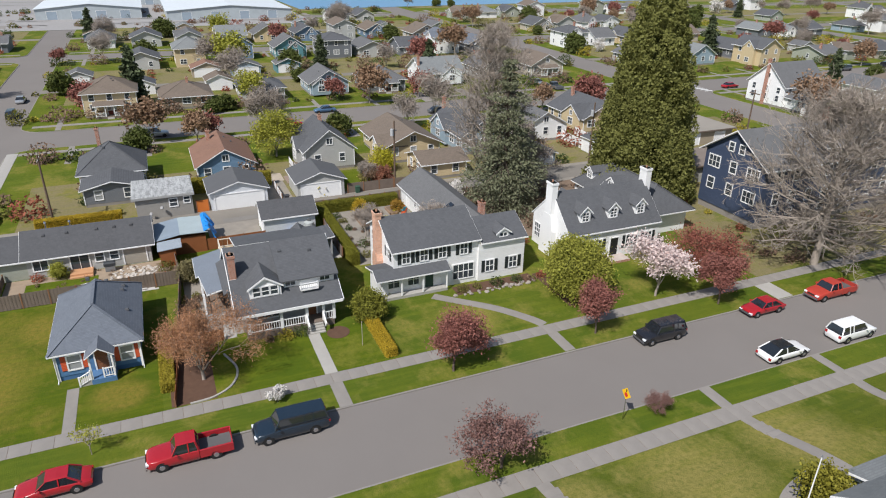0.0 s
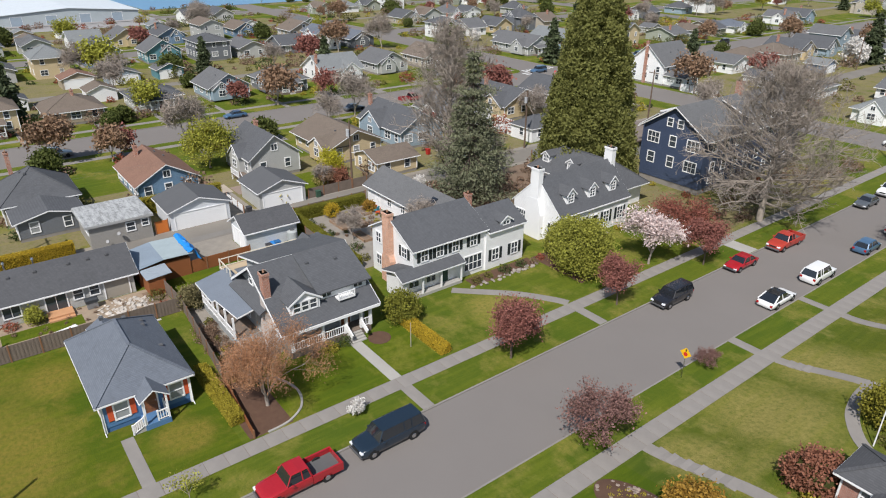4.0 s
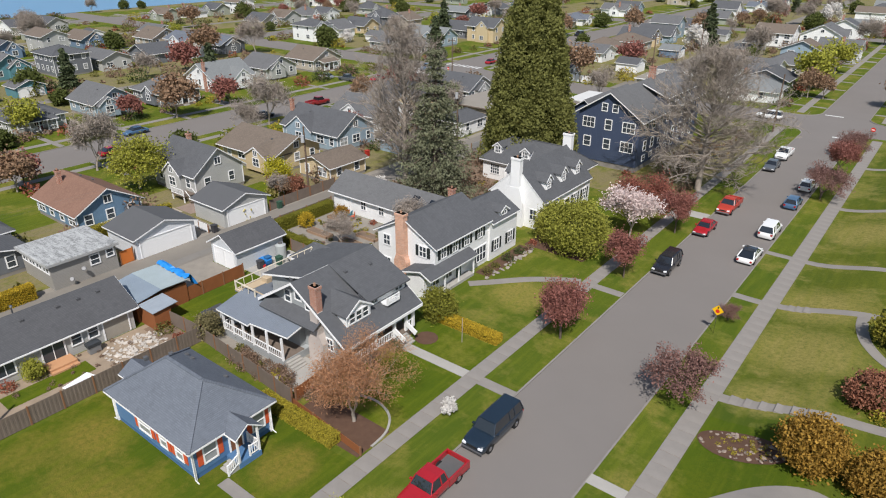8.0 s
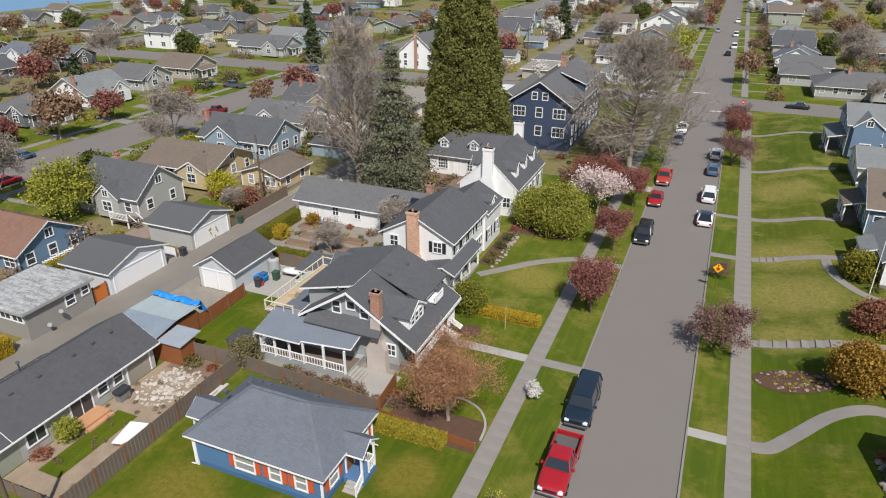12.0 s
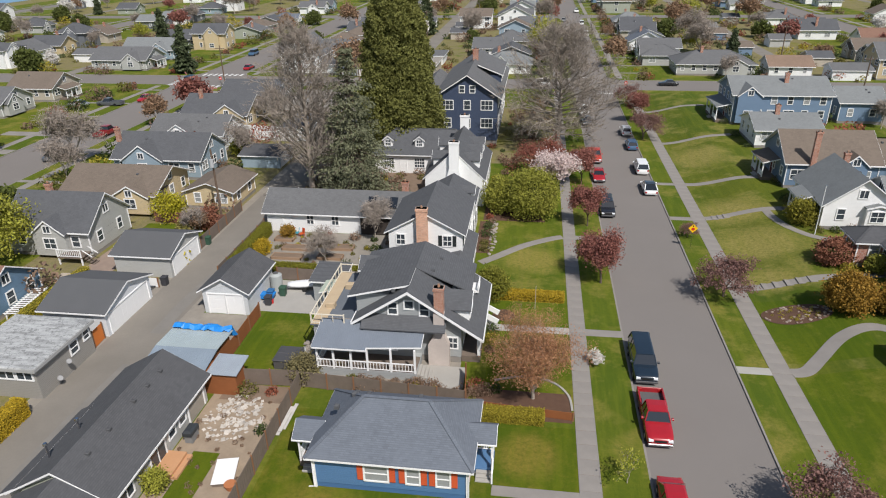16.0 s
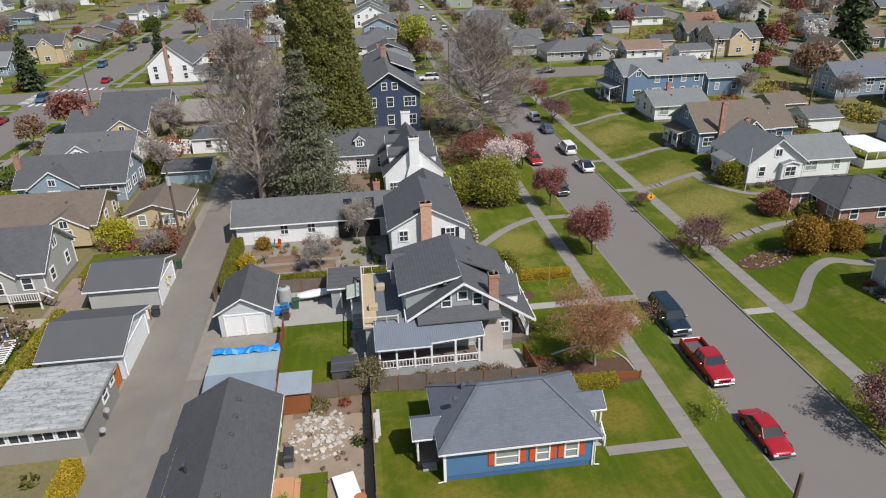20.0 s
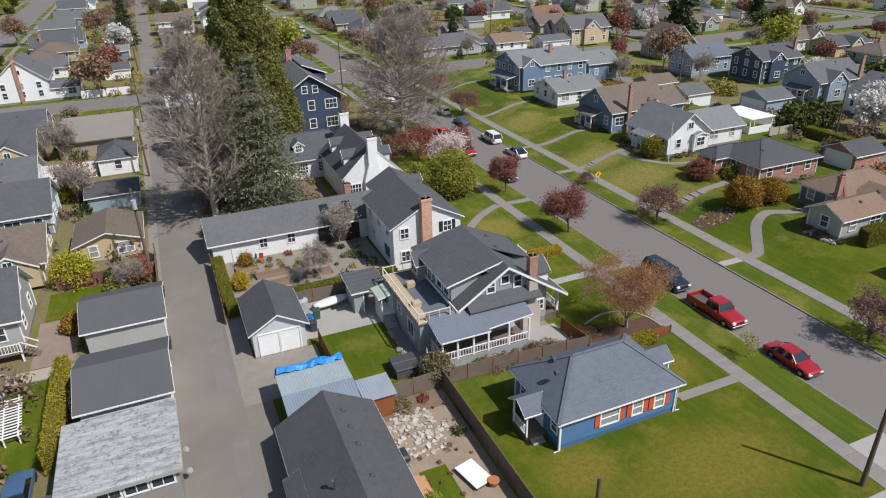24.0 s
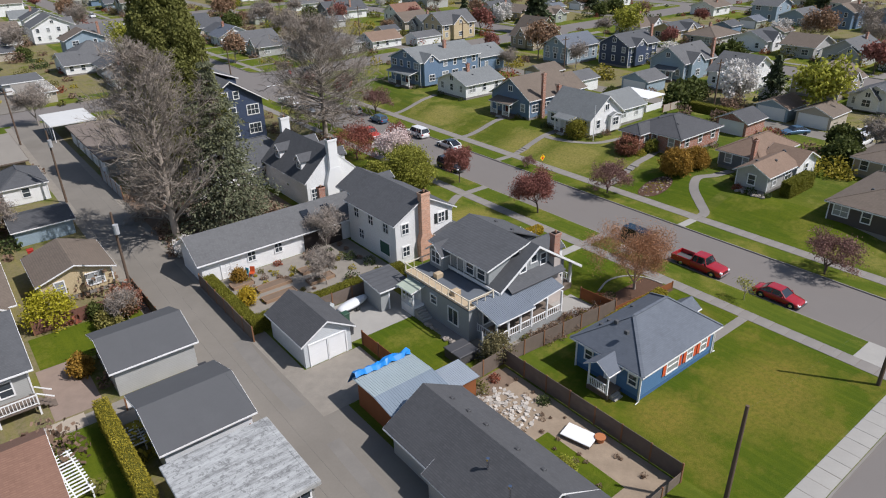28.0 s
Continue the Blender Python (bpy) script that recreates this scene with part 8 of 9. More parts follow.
patch("lawn_patch", -34.3, -28.3, 1.8, 13.0, GRASS_LUSH, "small mown back lawn", "lawn", 0.014)
patch("patio", -36.0, -26.9, 13.1, 19.6, PALE_CONCRETE, "stained concrete patio behind a bungalow", "patio", 0.02)
patch("patio", -28.3, -26.9, 3.0, 13.1, CONCRETE, "narrow concrete walk beside a bungalow", "patio", 0.02)
patch("driveway", -42.2, -35.0, 5.8, 12.1, GRAVEL, "dusty gravel parking by the alley", "driveway", 0.024)
patch("verge", -42.2, -40.5, -19.5, 36.0, GRAVEL, "dusty gravel verge of the alley", "verge", 0.018)
patch("verge", -48.4, -47.3, -19.5, 118.0, GRAVEL, "dusty gravel verge of the alley", "verge", 0.018)
patch("verge", -42.2, -41.2, 36.0, 118.0, GRAVEL, "dusty gravel verge of the alley", "verge", 0.018)
patch("terrace", -17.5, -13.7, 1.9, 5.9, PALE_CONCRETE, "pale stone terrace beside a bungalow", "patio", 0.03)
patch("gravel_yard", -27.0, -14.2, 1.9, 6.6, GRAVEL, "pale gravel side yard", "yard", 0.02)
patch("garden", -40.7, -24.0, 21.0, 32.3, GRAVEL, "gravel kitchen garden with raised beds", "garden", 0.02)
patch("garden", -33.7, -27.1, -15.5, 1.3, plain("pale_dirt", (0.30, 0.235, 0.17), 1.0, var=0.45, coarse=0.7, fine=5.0, bump=0.9, spec=0.1), "bare brown back garden", "garden", 0.016)
patch("lawn_patch", -32.2, -30.2, -13.5, -6.5, GRASS_LUSH, "scrap of green turf in a bare garden", "lawn", 0.022)
patch("corner_ramp", -3.3, -0.02, -21.5, -16.8, PALE_CONCRETE, "pale concrete corner ramp", "pavement", 0.033)
patch("driveway", -58.0, -47.3, 15.0, 18.3, GRAVEL, "gravel strip between garages", "driveway", 0.02)
patch("lawn_patch", -58.2, -48.4, 26.4, 33.0, GRASS_LUSH, "green back lawn behind a fence", "lawn", 0.02)
patch("driveway", 46.5, 55.8, 20.5, 25.6, PALE_CONCRETE, "pale concrete drive beside a brick garage", "driveway", 0.02)
patch("driveway", 46.2, 55.8, 34.0, 39.0, CONCRETE, "concrete yard behind a brick house", "driveway", 0.02)
patch("flower_bed", -15.2, -13.4, 28.6, 38.0, MULCH, "planted bed along a white house", "flower bed", 0.02)
patch("flower_bed", -14.9, -7.0, 38.4, 44.6, MULCH, "bark bed under camellias", "flower bed", 0.02)
solo("flower_bed", M((-11.0, 14.9, 0)).plate([(-11.0 + 1.1 * math.cos(a * 0.524), 14.9 + 1.1 * math.sin(a * 0.524)) for a in range(12)], -0.05, 0.05), MULCH, "round mulched bed beside porch steps", "flower bed", kind="structure")


POSTWOOD = plain("rusty_brown_posts", (0.23, 0.115, 0.06), 0.9)


def fence(label, pts, h, material, gap=0.012, name="fence"):
    """Posts with panels of upright boards between them."""
    t = thing(name, label, "fence", *pts[0])
    o = Vector((*pts[0], 0))
    rs = random.Random(int(pts[0][0] * 13))
    for p, q in zip(pts, pts[1:]):
        p, q = Vector((*p, 0)) - o, Vector((*q, 0)) - o
        L = (q - p).length
        n = max(1, round(L / 2.4))
        for i in range(n):
            a, b = p.lerp(q, i / n), p.lerp(q, (i + 1) / n)
            d = (b - a).normalized()
            k = max(2, int((b - a).length / 0.15))
            nrm = Vector((-d.y, d.x, 0))
            front = []
            for j in range(k):
                off = nrm * (0.028 if j % 2 else 0.012 + rs.uniform(0, 0.006))
                front += [a.lerp(b, (j + 0.04) / k) + off, a.lerp(b, (j + 0.96) / k) + off]
            back = [b - nrm * 0.015, a - nrm * 0.015]
            pan = M().plate([(q.x, q.y) for q in back + front], 0.05, h + rs.uniform(-0.03, 0.03))
            part("panel", pan, material, t)
        for i in range(n + 1):
            a = p.lerp(q, i / n)
            part("post", M().soft(a.x - 0.06, a.x + 0.06, a.y - 0.06, a.y + 0.06, -0.1, h + 0.1, 0.03), POSTWOOD, t)
    return t


fence("weathered grey-brown board fence between two yards", [(-26.9, 1.75), (-13.2, 0.75)], 1.55, FENCEWOOD)
fence("low reddish board fence beside a mulched bed", [(-13.2, 0.75), (-4.95, 0.0)], 0.75, REDWOOD)
fence("weathered dark board fence along a bare garden", [(-26.9, 1.75), (-26.95, -15.6)], 1.65, FENCEWOOD)
fence("weathered board fence across the back of a garden", [(-34.4, 1.35), (-26.9, 1.75)], 1.6, FENCEWOOD)
fence("stained orange cedar fence beside a garage drive", [(-34.5, 4.4), (-34.6, 12.1)], 1.5, REDWOOD)
fence("orange cedar fence beside an alley", [(-47.5, 5.1), (-47.6, 6.7)], 1.7, plain("orange_cedar", (0.58, 0.17, 0.035), 0.8))
fence("dark board fence along the alley", [(-42.0, 19.0), (-42.0, 32.2)], 1.6, FENCEWOOD)
fence("weathered fence behind a hedge", [(-35.6, 19.7), (-26.5, 19.6)], 1.5, FENCEWOOD)
fence("brown board fence along a back yard", [(-47.6, 26.2), (-47.7, 38.3)], 1.5, FENCEWOOD)
fence("reddish fence between back yards", [(-57.5, 33.5), (-47.7, 33.3)], 1.5, plain("red_brown_boards", (0.17, 0.08, 0.06), 0.9))
fence("short picket gate fence beside a garden", [(-33.6, -15.7), (-27.0, -15.6)], 1.0, FENCEWOOD)
fence("brown fence beside a red brick house", [(-0.0 + 26.5, 22.8), (30.8, 23.2)], 1.2, REDWOOD)
fence("cedar fence beside stone steps", [(-13.6, 4.7), (-13.3, 1.2)], 1.3, REDWOOD)
fence("pale timber wall behind a yard", [(47.0, 37.5), (55.5, 37.2)], 1.4, plain("pale_boards", (0.42, 0.36, 0.3), 0.9))
fence("low white lattice fence between two garages", [(-53.8, 16.6), (-47.7, 16.6)], 1.1, WHITE)
fence("tall pale board fence along the alley", [(-41.2, 64.0), (-41.3, 74.6)], 2.0, plain("pale_grey_boards", (0.36, 0.36, 0.36), 0.9))
fence("white painted fence behind an alley yard", [(-64.0, 76.4), (-55.0, 75.6)], 1.6, WHITE)
fence("tall white painted fence beyond the cross street", [(-60.3, 133.0), (-49.8, 132.8)], 1.8, WHITE)


# ---- loose things ----
def hot_tub():
    t = thing("hot_tub", "covered dark hot tub on a back lawn", "hot tub", -29.0, 4.9)
    part("cabinet", M().soft(-1.05, 1.05, -1.05, 1.05, 0, 0.85, 0.06), plain("tub_side", (0.09, 0.085, 0.085), 0.7), t)
    part("cover", M().soft(-1.12, 1.12, -1.12, -0.02, 0.85, 0.98, 0.05).soft(-1.12, 1.12, 0.02, 1.12, 0.85, 0.98, 0.05), plain("tub_cover", (0.07, 0.07, 0.075), 0.6), t)


hot_tub()
um = thing("parasol", "folded grey-white garden parasol beside a hot tub", "parasol", -27.2, 4.2)
part("pole", M().tube((0, 0, 0), (0, 0, 2.3), 0.03, 0.025, 8), CHROME, um)
part("canopy", M().tube((0, 0, 0.75), (0, 0, 1.2), 0.12, 0.17, 10).tube((0, 0, 1.2), (0, 0, 2.25), 0.17, 0.04, 10), plain("parasol_cloth", (0.5, 0.5, 0.5), 0.9), um)
part("foot", M().tube((0, 0, 0), (0, 0, 0.1), 0.28, 0.25, 12), CONCRETE, um)


def boat():
    t = thing("boat", "small white upturned boat on a trailer", "boat", -32.0, 18.1, 0, 12)
    t.scale = (0.85, 0.85, 0.75)
    h = M()
    secs = []
    for k in range(9):
        f = k / 8
        w = 0.85 * math.sin(math.pi * min(0.97, 0.12 + 0.8 * f)) ** 0.6
        secs.append([(-2.1 + 4.2 * f, w * math.cos(a), 0.65 + 0.55 * math.sin(a) * (0.5 + w / 1.7)) for a in [i * math.pi / 6 for i in range(7)]])
    loft(h, secs)
    part("hull", h, plain("boat_white", (0.7, 0.71, 0.72), 0.4), t, smooth=True)
    part("trailer", M().beam((-2.2, -0.5, 0.55), (2.6, -0.1, 0.5), 0.08, 0.08).beam((-2.2, 0.5, 0.55), (2.6, 0.1, 0.5), 0.08, 0.08).beam((0, -0.9, 0.5), (0, 0.9, 0.5), 0.08, 0.08), CHROME, t)
    for s in (-1, 1):
        part("wheel", M().tube((0, s * 0.85, 0.3), (0, s * 1.0, 0.3), 0.3, 0.3, 12), RUBBER, t)


boat()


def bin_(x, y, col, label, name="wheelie_bin"):
    t = thing(name, label, "bin", x, y)
    part("tub", M().prism([(-0.26, 0.05), (0.26, 0.05), (0.32, 0.95), (-0.32, 0.95)], "y", -0.3, 0.3), plain(f"bin_{label.split()[0]}", col, 0.6), t)
    part("lid", M().soft(-0.35, 0.35, -0.36, 0.36, 0.95, 1.05, 0.04), plain(f"bin_{label.split()[0]}", col, 0.6), t)


bin_(-34.8, 15.6, (0.03, 0.13, 0.3), "blue plastic bin beside a garage")
bin_(-34.6, 14.4, (0.05, 0.05, 0.055), "black plastic bin beside a garage")
bin_(-33.8, 16.4, (0.04, 0.09, 0.06), "green plastic bin on a patio")
bin_(-47.4, 27.6, (0.03, 0.09, 0.06), "green plastic bin at the alley edge")
bin_(-47.3, 17.2, (0.05, 0.05, 0.055), "black plastic bin between garages")
bin_(-54.6, 52.4, (0.4, 0.03, 0.02), "red plastic crate by a shed")


def table():
    t = thing("cold_frame", "low white-lidded cold frame in a bare garden", "cold frame", -28.9, -8.4, 0, 14)
    part("lid", M().soft(-0.75, 0.75, -1.2, 1.2, 0.3, 0.36, 0.02), WHITE, t)
    part("box", M().box(-0.68, 0.68, -1.13, 1.13, -0.02, 0.3), FENCEWOOD, t)


table()
pot = thing("plant_pot", "round terracotta pot beside a white-lidded frame", "pot", -28.0, -9.6)
part("bowl", M().tube((0, 0, 0), (0, 0, 0.45), 0.28, 0.42, 12), plain("terracotta", (0.45, 0.17, 0.07), 0.8), pot)
grill = thing("barbecue", "black covered barbecue by the garden door", "barbecue", -32.9, -5.3)
part("hood", M().soft(-0.35, 0.35, -0.6, 0.6, 0.7, 1.15, 0.15), plain("grill_black", (0.04, 0.045, 0.05), 0.5), grill)
part("cart", M().box(-0.3, 0.3, -0.5, 0.5, 0.05, 0.7), plain("grill_grey", (0.2, 0.2, 0.2), 0.5), grill)
plk = thing("planks", "old white-painted planks leaning along a fence", "planks", -26.75, -1.9)
OLDWHITE = plain("peeling_white_paint", (0.5, 0.48, 0.45), 0.85, var=0.35, coarse=1.5, fine=9.0)
for k, (dx, y0, y1, z) in enumerate(((0.0, -2.3, 1.0, 0.10), (0.24, -1.6, 1.4, 0.08), (0.1, -2.0, 0.2, 0.22))):
    part("plank", M().box(dx - 0.13, dx + 0.13, y0, y1, z - 0.06, z), OLDWHITE, plk)


def rubble(name, label, x, y, rx, ry, n, s0, s1, material, seed, limit=300, flat=0.6):
    """Tumbled stones, each a chipped block of its own."""
    t = thing(name, label, "stones", x, y)
    rs = random.Random(seed)
    kinds = []
    for k in range(5):
        bm = bmesh.new()
        if flat < 0.3:
            bmesh.ops.create_cube(bm, size=1.5)
        else:
            bmesh.ops.create_icosphere(bm, subdivisions=1, radius=1)
        for v in bm.verts:
            v.co *= 0.7 + 0.5 * rs.random()
            v.co.z *= flat
        me = bpy.data.meshes.new("stone")
        bm.to_mesh(me)
        bm.free()
        me.materials.append(material)
        kinds.append(me)
    for i in range(n):
        a, r = rs.uniform(0, 6.28), math.sqrt(rs.random())
        ob = part("stone", kinds[i % 5], None, t)
        s = rs.uniform(s0, s1)
        px, py = rx * r * math.cos(a), ry * r * math.sin(a)
        ob.matrix_basis = pose(px, py, s * 0.35 + rise(x + px, y + py) - rise(x, y), rs.uniform(-20, 20), rs.uniform(-20, 20), rs.uniform(0, 360)) @ Matrix.Diagonal((s, s, s, 1))


patch("planting_bed", -33.0, -27.6, -0.6, 1.5, SOIL, "freshly dug brown planting bed", "bed", 0.03)
rubble("stone_pile", "heap of broken pale concrete slabs on bare soil", -30.8, -2.6, 2.3, 2.7, 210, 0.05, 0.24, plain("broken_concrete", (0.55, 0.50, 0.44), 0.9, var=0.3, fine=5.0, rand=0.6), 3, flat=0.22)
solo("rock_bed", M((16.5, 17.3, 0)).add([(16.5 + 3.1 * math.cos(k * 0.2618), 17.3 + 1.7 * math.sin(k * 0.2618), rise(16.5 + 3.1 * math.cos(k * 0.2618), 17.3) + 0.05) for k in range(24)] + [(16.5, 17.3, rise(16.5, 17.3) + 0.16)], [(k, (k + 1) % 24, 24) for k in range(24)]), MULCH, "oval bark-mulched bed", "bed", kind="structure")
rubble("rock_garden", "scattered stones in an oval bed", 16.5, 17.3, 2.9, 1.5, 110, 0.07, 0.22, plain("mixed_fieldstone", (0.34, 0.27, 0.22), 0.95, var=0.35, coarse=1.5, bump=0.8, rand=0.75), 4)
shrubs_in_bed = [(16.5 + 2.6 * math.cos(k * 2.4) * (0.3 + 0.03 * k), 17.3 + 1.3 * math.sin(k * 2.4) * (0.3 + 0.03 * k), 0.22) for k in range(20)]
rubble("edging_stones", "stones edging a bed before a white house", -13.3, 33.0, 0.4, 5.0, 40, 0.14, 0.3, STONE, 5)
rubble("edging_stones", "flat stones along a back lawn", -28.3, 8.6, 0.35, 2.4, 12, 0.2, 0.38, STONE, 9)
rubble("edging_stones", "stones before a grey house wing", 21.6, 6.4, 0.9, 2.2, 34, 0.15, 0.4, STONE, 6)
for i, (x, y, w, d) in enumerate(((-36.5, 25.0, 3.6, 1.2), (-36.0, 27.4, 3.8, 1.2), (-31.5, 25.4, 3.0, 1.2), (-31.0, 28.0, 3.2, 1.3), (-38.5, 29.8, 2.4, 1.2))):
    t = thing("raised_bed", "timber raised bed of dark soil", "planter", x, y, group="raised beds")
    part("frame", M().box(-w / 2, w / 2, -d / 2, -d / 2 + 0.08, 0, 0.35).box(-w / 2, w / 2, d / 2 - 0.08, d / 2, 0, 0.35).box(-w / 2, -w / 2 + 0.08, -d / 2, d / 2, 0, 0.349).box(w / 2 - 0.08, w / 2, -d / 2, d / 2, 0, 0.349), plain("bed_timber", (0.3, 0.2, 0.13), 0.9), t)
    part("soil", M().soft(-w / 2 + 0.08, w / 2 - 0.08, -d / 2 + 0.08, d / 2 - 0.08, 0, 0.3, 0.04), SOIL, t)
for x, y, c in ((-37.5, 31.2, (0.05, 0.3, 0.4)), (-36.8, 31.0, (0.5, 0.08, 0.02)), (-38.2, 31.4, (0.5, 0.08, 0.02))):
    t = thing("garden_chair", "coloured garden chair on gravel", "chair", x, y, 0, x * 50)
    part("seat", M().soft(-0.28, 0.28, -0.28, 0.28, 0.38, 0.43, 0.02), plain(f"chair_paint_{int(c[0] * 100)}", c), t)
    part("backrest", M().prism([(0.24, 0.43), (0.3, 0.43), (0.42, 1.0), (0.36, 1.0)], "x", -0.26, 0.26), plain(f"chair_paint_{int(c[0] * 100)}", c), t)
    for px in (-0.25, 0.25):
        for py in (-0.25, 0.25):
            part("leg", M().box(px - 0.025, px + 0.025, py - 0.025, py + 0.025, 0, 0.38), plain(f"chair_paint_{int(c[0] * 100)}", c), t)

# ---- street furniture ----
sg = thing("warning_sign", "yellow diamond warning sign on a steel post", "road sign", 9.76, 32.35)
part("post", M().box(-0.03, 0.03, -0.02, 0.02, -0.1, 3.05), CHROME, sg)
part("plate", M().add([(-0.54, -0.03, 2.54), (0, -0.03, 2.0), (0.54, -0.03, 2.54), (0, -0.03, 3.08), (-0.54, -0.02, 2.54), (0, -0.02, 2.0), (0.54, -0.02, 2.54), (0, -0.02, 3.08)],
                      [(0, 1, 2, 3), (7, 6, 5, 4), (0, 4, 5, 1), (1, 5, 6, 2), (2, 6, 7, 3), (3, 7, 4, 0)]), plain("sign_yellow", (0.85, 0.5, 0.01), 0.5, var=0.05), sg)
part("symbol", M().plate([(0.2 * math.cos(radians(22.5 + 45 * i)), 0.2 * math.sin(radians(22.5 + 45 * i))) for i in range(8)], 0, 0.005), plain("sign_red", (0.6, 0.03, 0.02), 0.5), sg).matrix_basis = pose(0, -0.032, 2.45, 90)
part("arrow", M().box(-0.05, 0.05, -0.037, -0.031, 2.7, 2.85).add([(-0.1, -0.036, 2.85), (0.1, -0.036, 2.85), (0, -0.036, 2.97)], [(0, 1, 2)]), plain("sign_black", (0.02, 0.02, 0.02), 0.5), sg)
for x, y in ((11.4, 116.5), (-86.5, 116.5)):
    st = thing("stop_sign", "red octagonal stop sign on a post", "road sign", x, y)
    part("post", M().box(-0.03, 0.03, -0.02, 0.02, -0.1, 2.5), CHROME, st)
    part("plate", M().plate([(0.42 * math.cos(radians(22.5 + 45 * i)), 0.42 * math.sin(radians(22.5 + 45 * i))) for i in range(8)], 0, 0.01), plain("sign_red", (0.6, 0.03, 0.02), 0.5), st).matrix_basis = pose(0, -0.03, 2.3, 90)
    part("bar", M().box(-0.26, 0.26, -0.05, -0.041, 2.22, 2.38), WHITE, st)
PAINT = plain("road_paint", (0.62, 0.62, 0.6), 0.8, var=0.2)


def stripe(x0, x1, y0, y1, label="worn white stop line on the road"):
    solo("road_line", M(((x0 + x1) / 2, (y0 + y1) / 2, 0)).box(x0, x1, y0, y1, -0.13, -0.114), PAINT, label, "road marking", "road markings")


stripe(5.2, 8.8, 116.2, 116.8)
stripe(0.6, 4.2, 134.6, 135.2)
stripe(-93.4, -88.6, 116.0, 116.6)
for k in range(8):
    for y in (117.0, 132.2):
        stripe(-99.5 + 1.5 * k, -98.8 + 1.5 * k, y, y + 2.6, "white crosswalk bar on the road")
    stripe(-102.8, -100.4, 119.9 + 1.45 * k, 120.6 + 1.45 * k, "white crosswalk bar on the road")


def pole(x, y, h=10.2, arm=True, label="tall brown timber utility pole beside the alley", transformer=False):
    t = thing("utility_pole", label, "utility pole", x, y, group="utility poles")
    part("shaft", M().tube((0, 0, -0.3), (0, 0, h), 0.17, 0.11, 10), POLEWOOD, t)
    if arm:
        part("crossarm", M().box(-1.2, 1.2, -0.06, 0.06, h - 0.75, h - 0.6), POLEWOOD, t)
        for k in (-1.1, -0.4, 0.4, 1.1):
            part("insulator", M().tube((k, 0, h - 0.6), (k, 0, h - 0.42), 0.05, 0.03, 6), plain("porcelain", (0.5, 0.5, 0.5), 0.3), t)
    if transformer:
        part("transformer", M().tube((0.05, -0.35, h - 2.2), (0.05, -0.35, h - 1.2), 0.26, 0.26, 12), plain("transformer_grey", (0.4, 0.41, 0.42), 0.5), t)
    return x, y, h


def wires(a, b, sag=0.7, offs=(-0.5, 0.5), drop=0.45):
    t = thing("overhead_wires", "thin sagging overhead wires between poles", "cable", a[0], a[1])
    for k in offs:
        w = M((a[0], a[1], 0))
        P = [Vector((a[0] + k + (b[0] - a[0]) * s / 10, a[1] + (b[1] - a[1]) * s / 10, (a[2] + (b[2] - a[2]) * s / 10) - drop - sag * 4 * (s / 10) * (1 - s / 10))) for s in range(11)]
        loft(w, [[(p.x - 0.004, p.y, p.z), (p.x + 0.004, p.y, p.z), (p.x, p.y, p.z + 0.007)] for p in P])
        part("wire", w, plain("wire_grey", (0.12, 0.12, 0.12), 0.6), t)


chain = [pole(-49.0, -12.2, 9.5), pole(-48.4, 33.8, 10.0, False, transformer=True), pole(-47.6, 68.5, 10.3, False, transformer=True), pole(-47.8, 104, 10), pole(-47.9, 160, 10), pole(-47.9, 200, 10)]
for p, q in zip(chain, chain[1:]):
    wires(p, q)
pa = pole(-5.9, -19.8, 9.0, False, "dark timber street pole at the corner")
pb = pole(-26.6, -18.6, 8.3, False, "short dark timber pole at a lawn's edge")
wires(pa, pb, 0.5, (0,), 0.3)
echain = [pole(58.3, y, 10, label="brown timber utility pole behind the east houses") for y in (-5, 34, 72, 108, 160)]
for p, q in zip(echain, echain[1:]):
    wires(p, q)
pole(-86.0, 117.5, 10, label="brown timber utility pole at a crossing")
pole(-4.5, 112.5, 11, label="tall dark street pole near a crossing", arm=False)

# ---- planting ----
MIX = [leafy("shrub_olive", (0.16, 0.15, 0.04)), leafy("shrub_dark", (0.07, 0.095, 0.03)), leafy("shrub_brown", (0.24, 0.16, 0.11)), leafy("shrub_red", (0.30, 0.10, 0.06)), leafy("shrub_yellow", (0.36, 0.30, 0.04))]
MIXNAMES = ["olive", "dark green", "brown", "russet", "yellow"]
rs = np.random.RandomState(77)


def shrubs(name, spots, i, label, leaf=0.2, per=70):
    """Loose low planting, too many to count, of one tone."""
    P = []
    for x, y, r in spots:
        n = int(per * (0.5 + r * r))
        d = unit(rs.normal(size=(n, 3))) * rs.uniform(0.55, 1.05, (n, 1)) * np.array([r, r, r * 0.8])
        d[:, 2] = np.abs(d[:, 2] + r * 0.35) + 0.03
        P.append(d + np.array([x, y, rise(x, y)]))
    ob = new(name, leaf_mesh(name, np.concatenate(P), leaf, MIX[i], rs))
    return tagged(ob, label, "shrubs", kind="stuff")


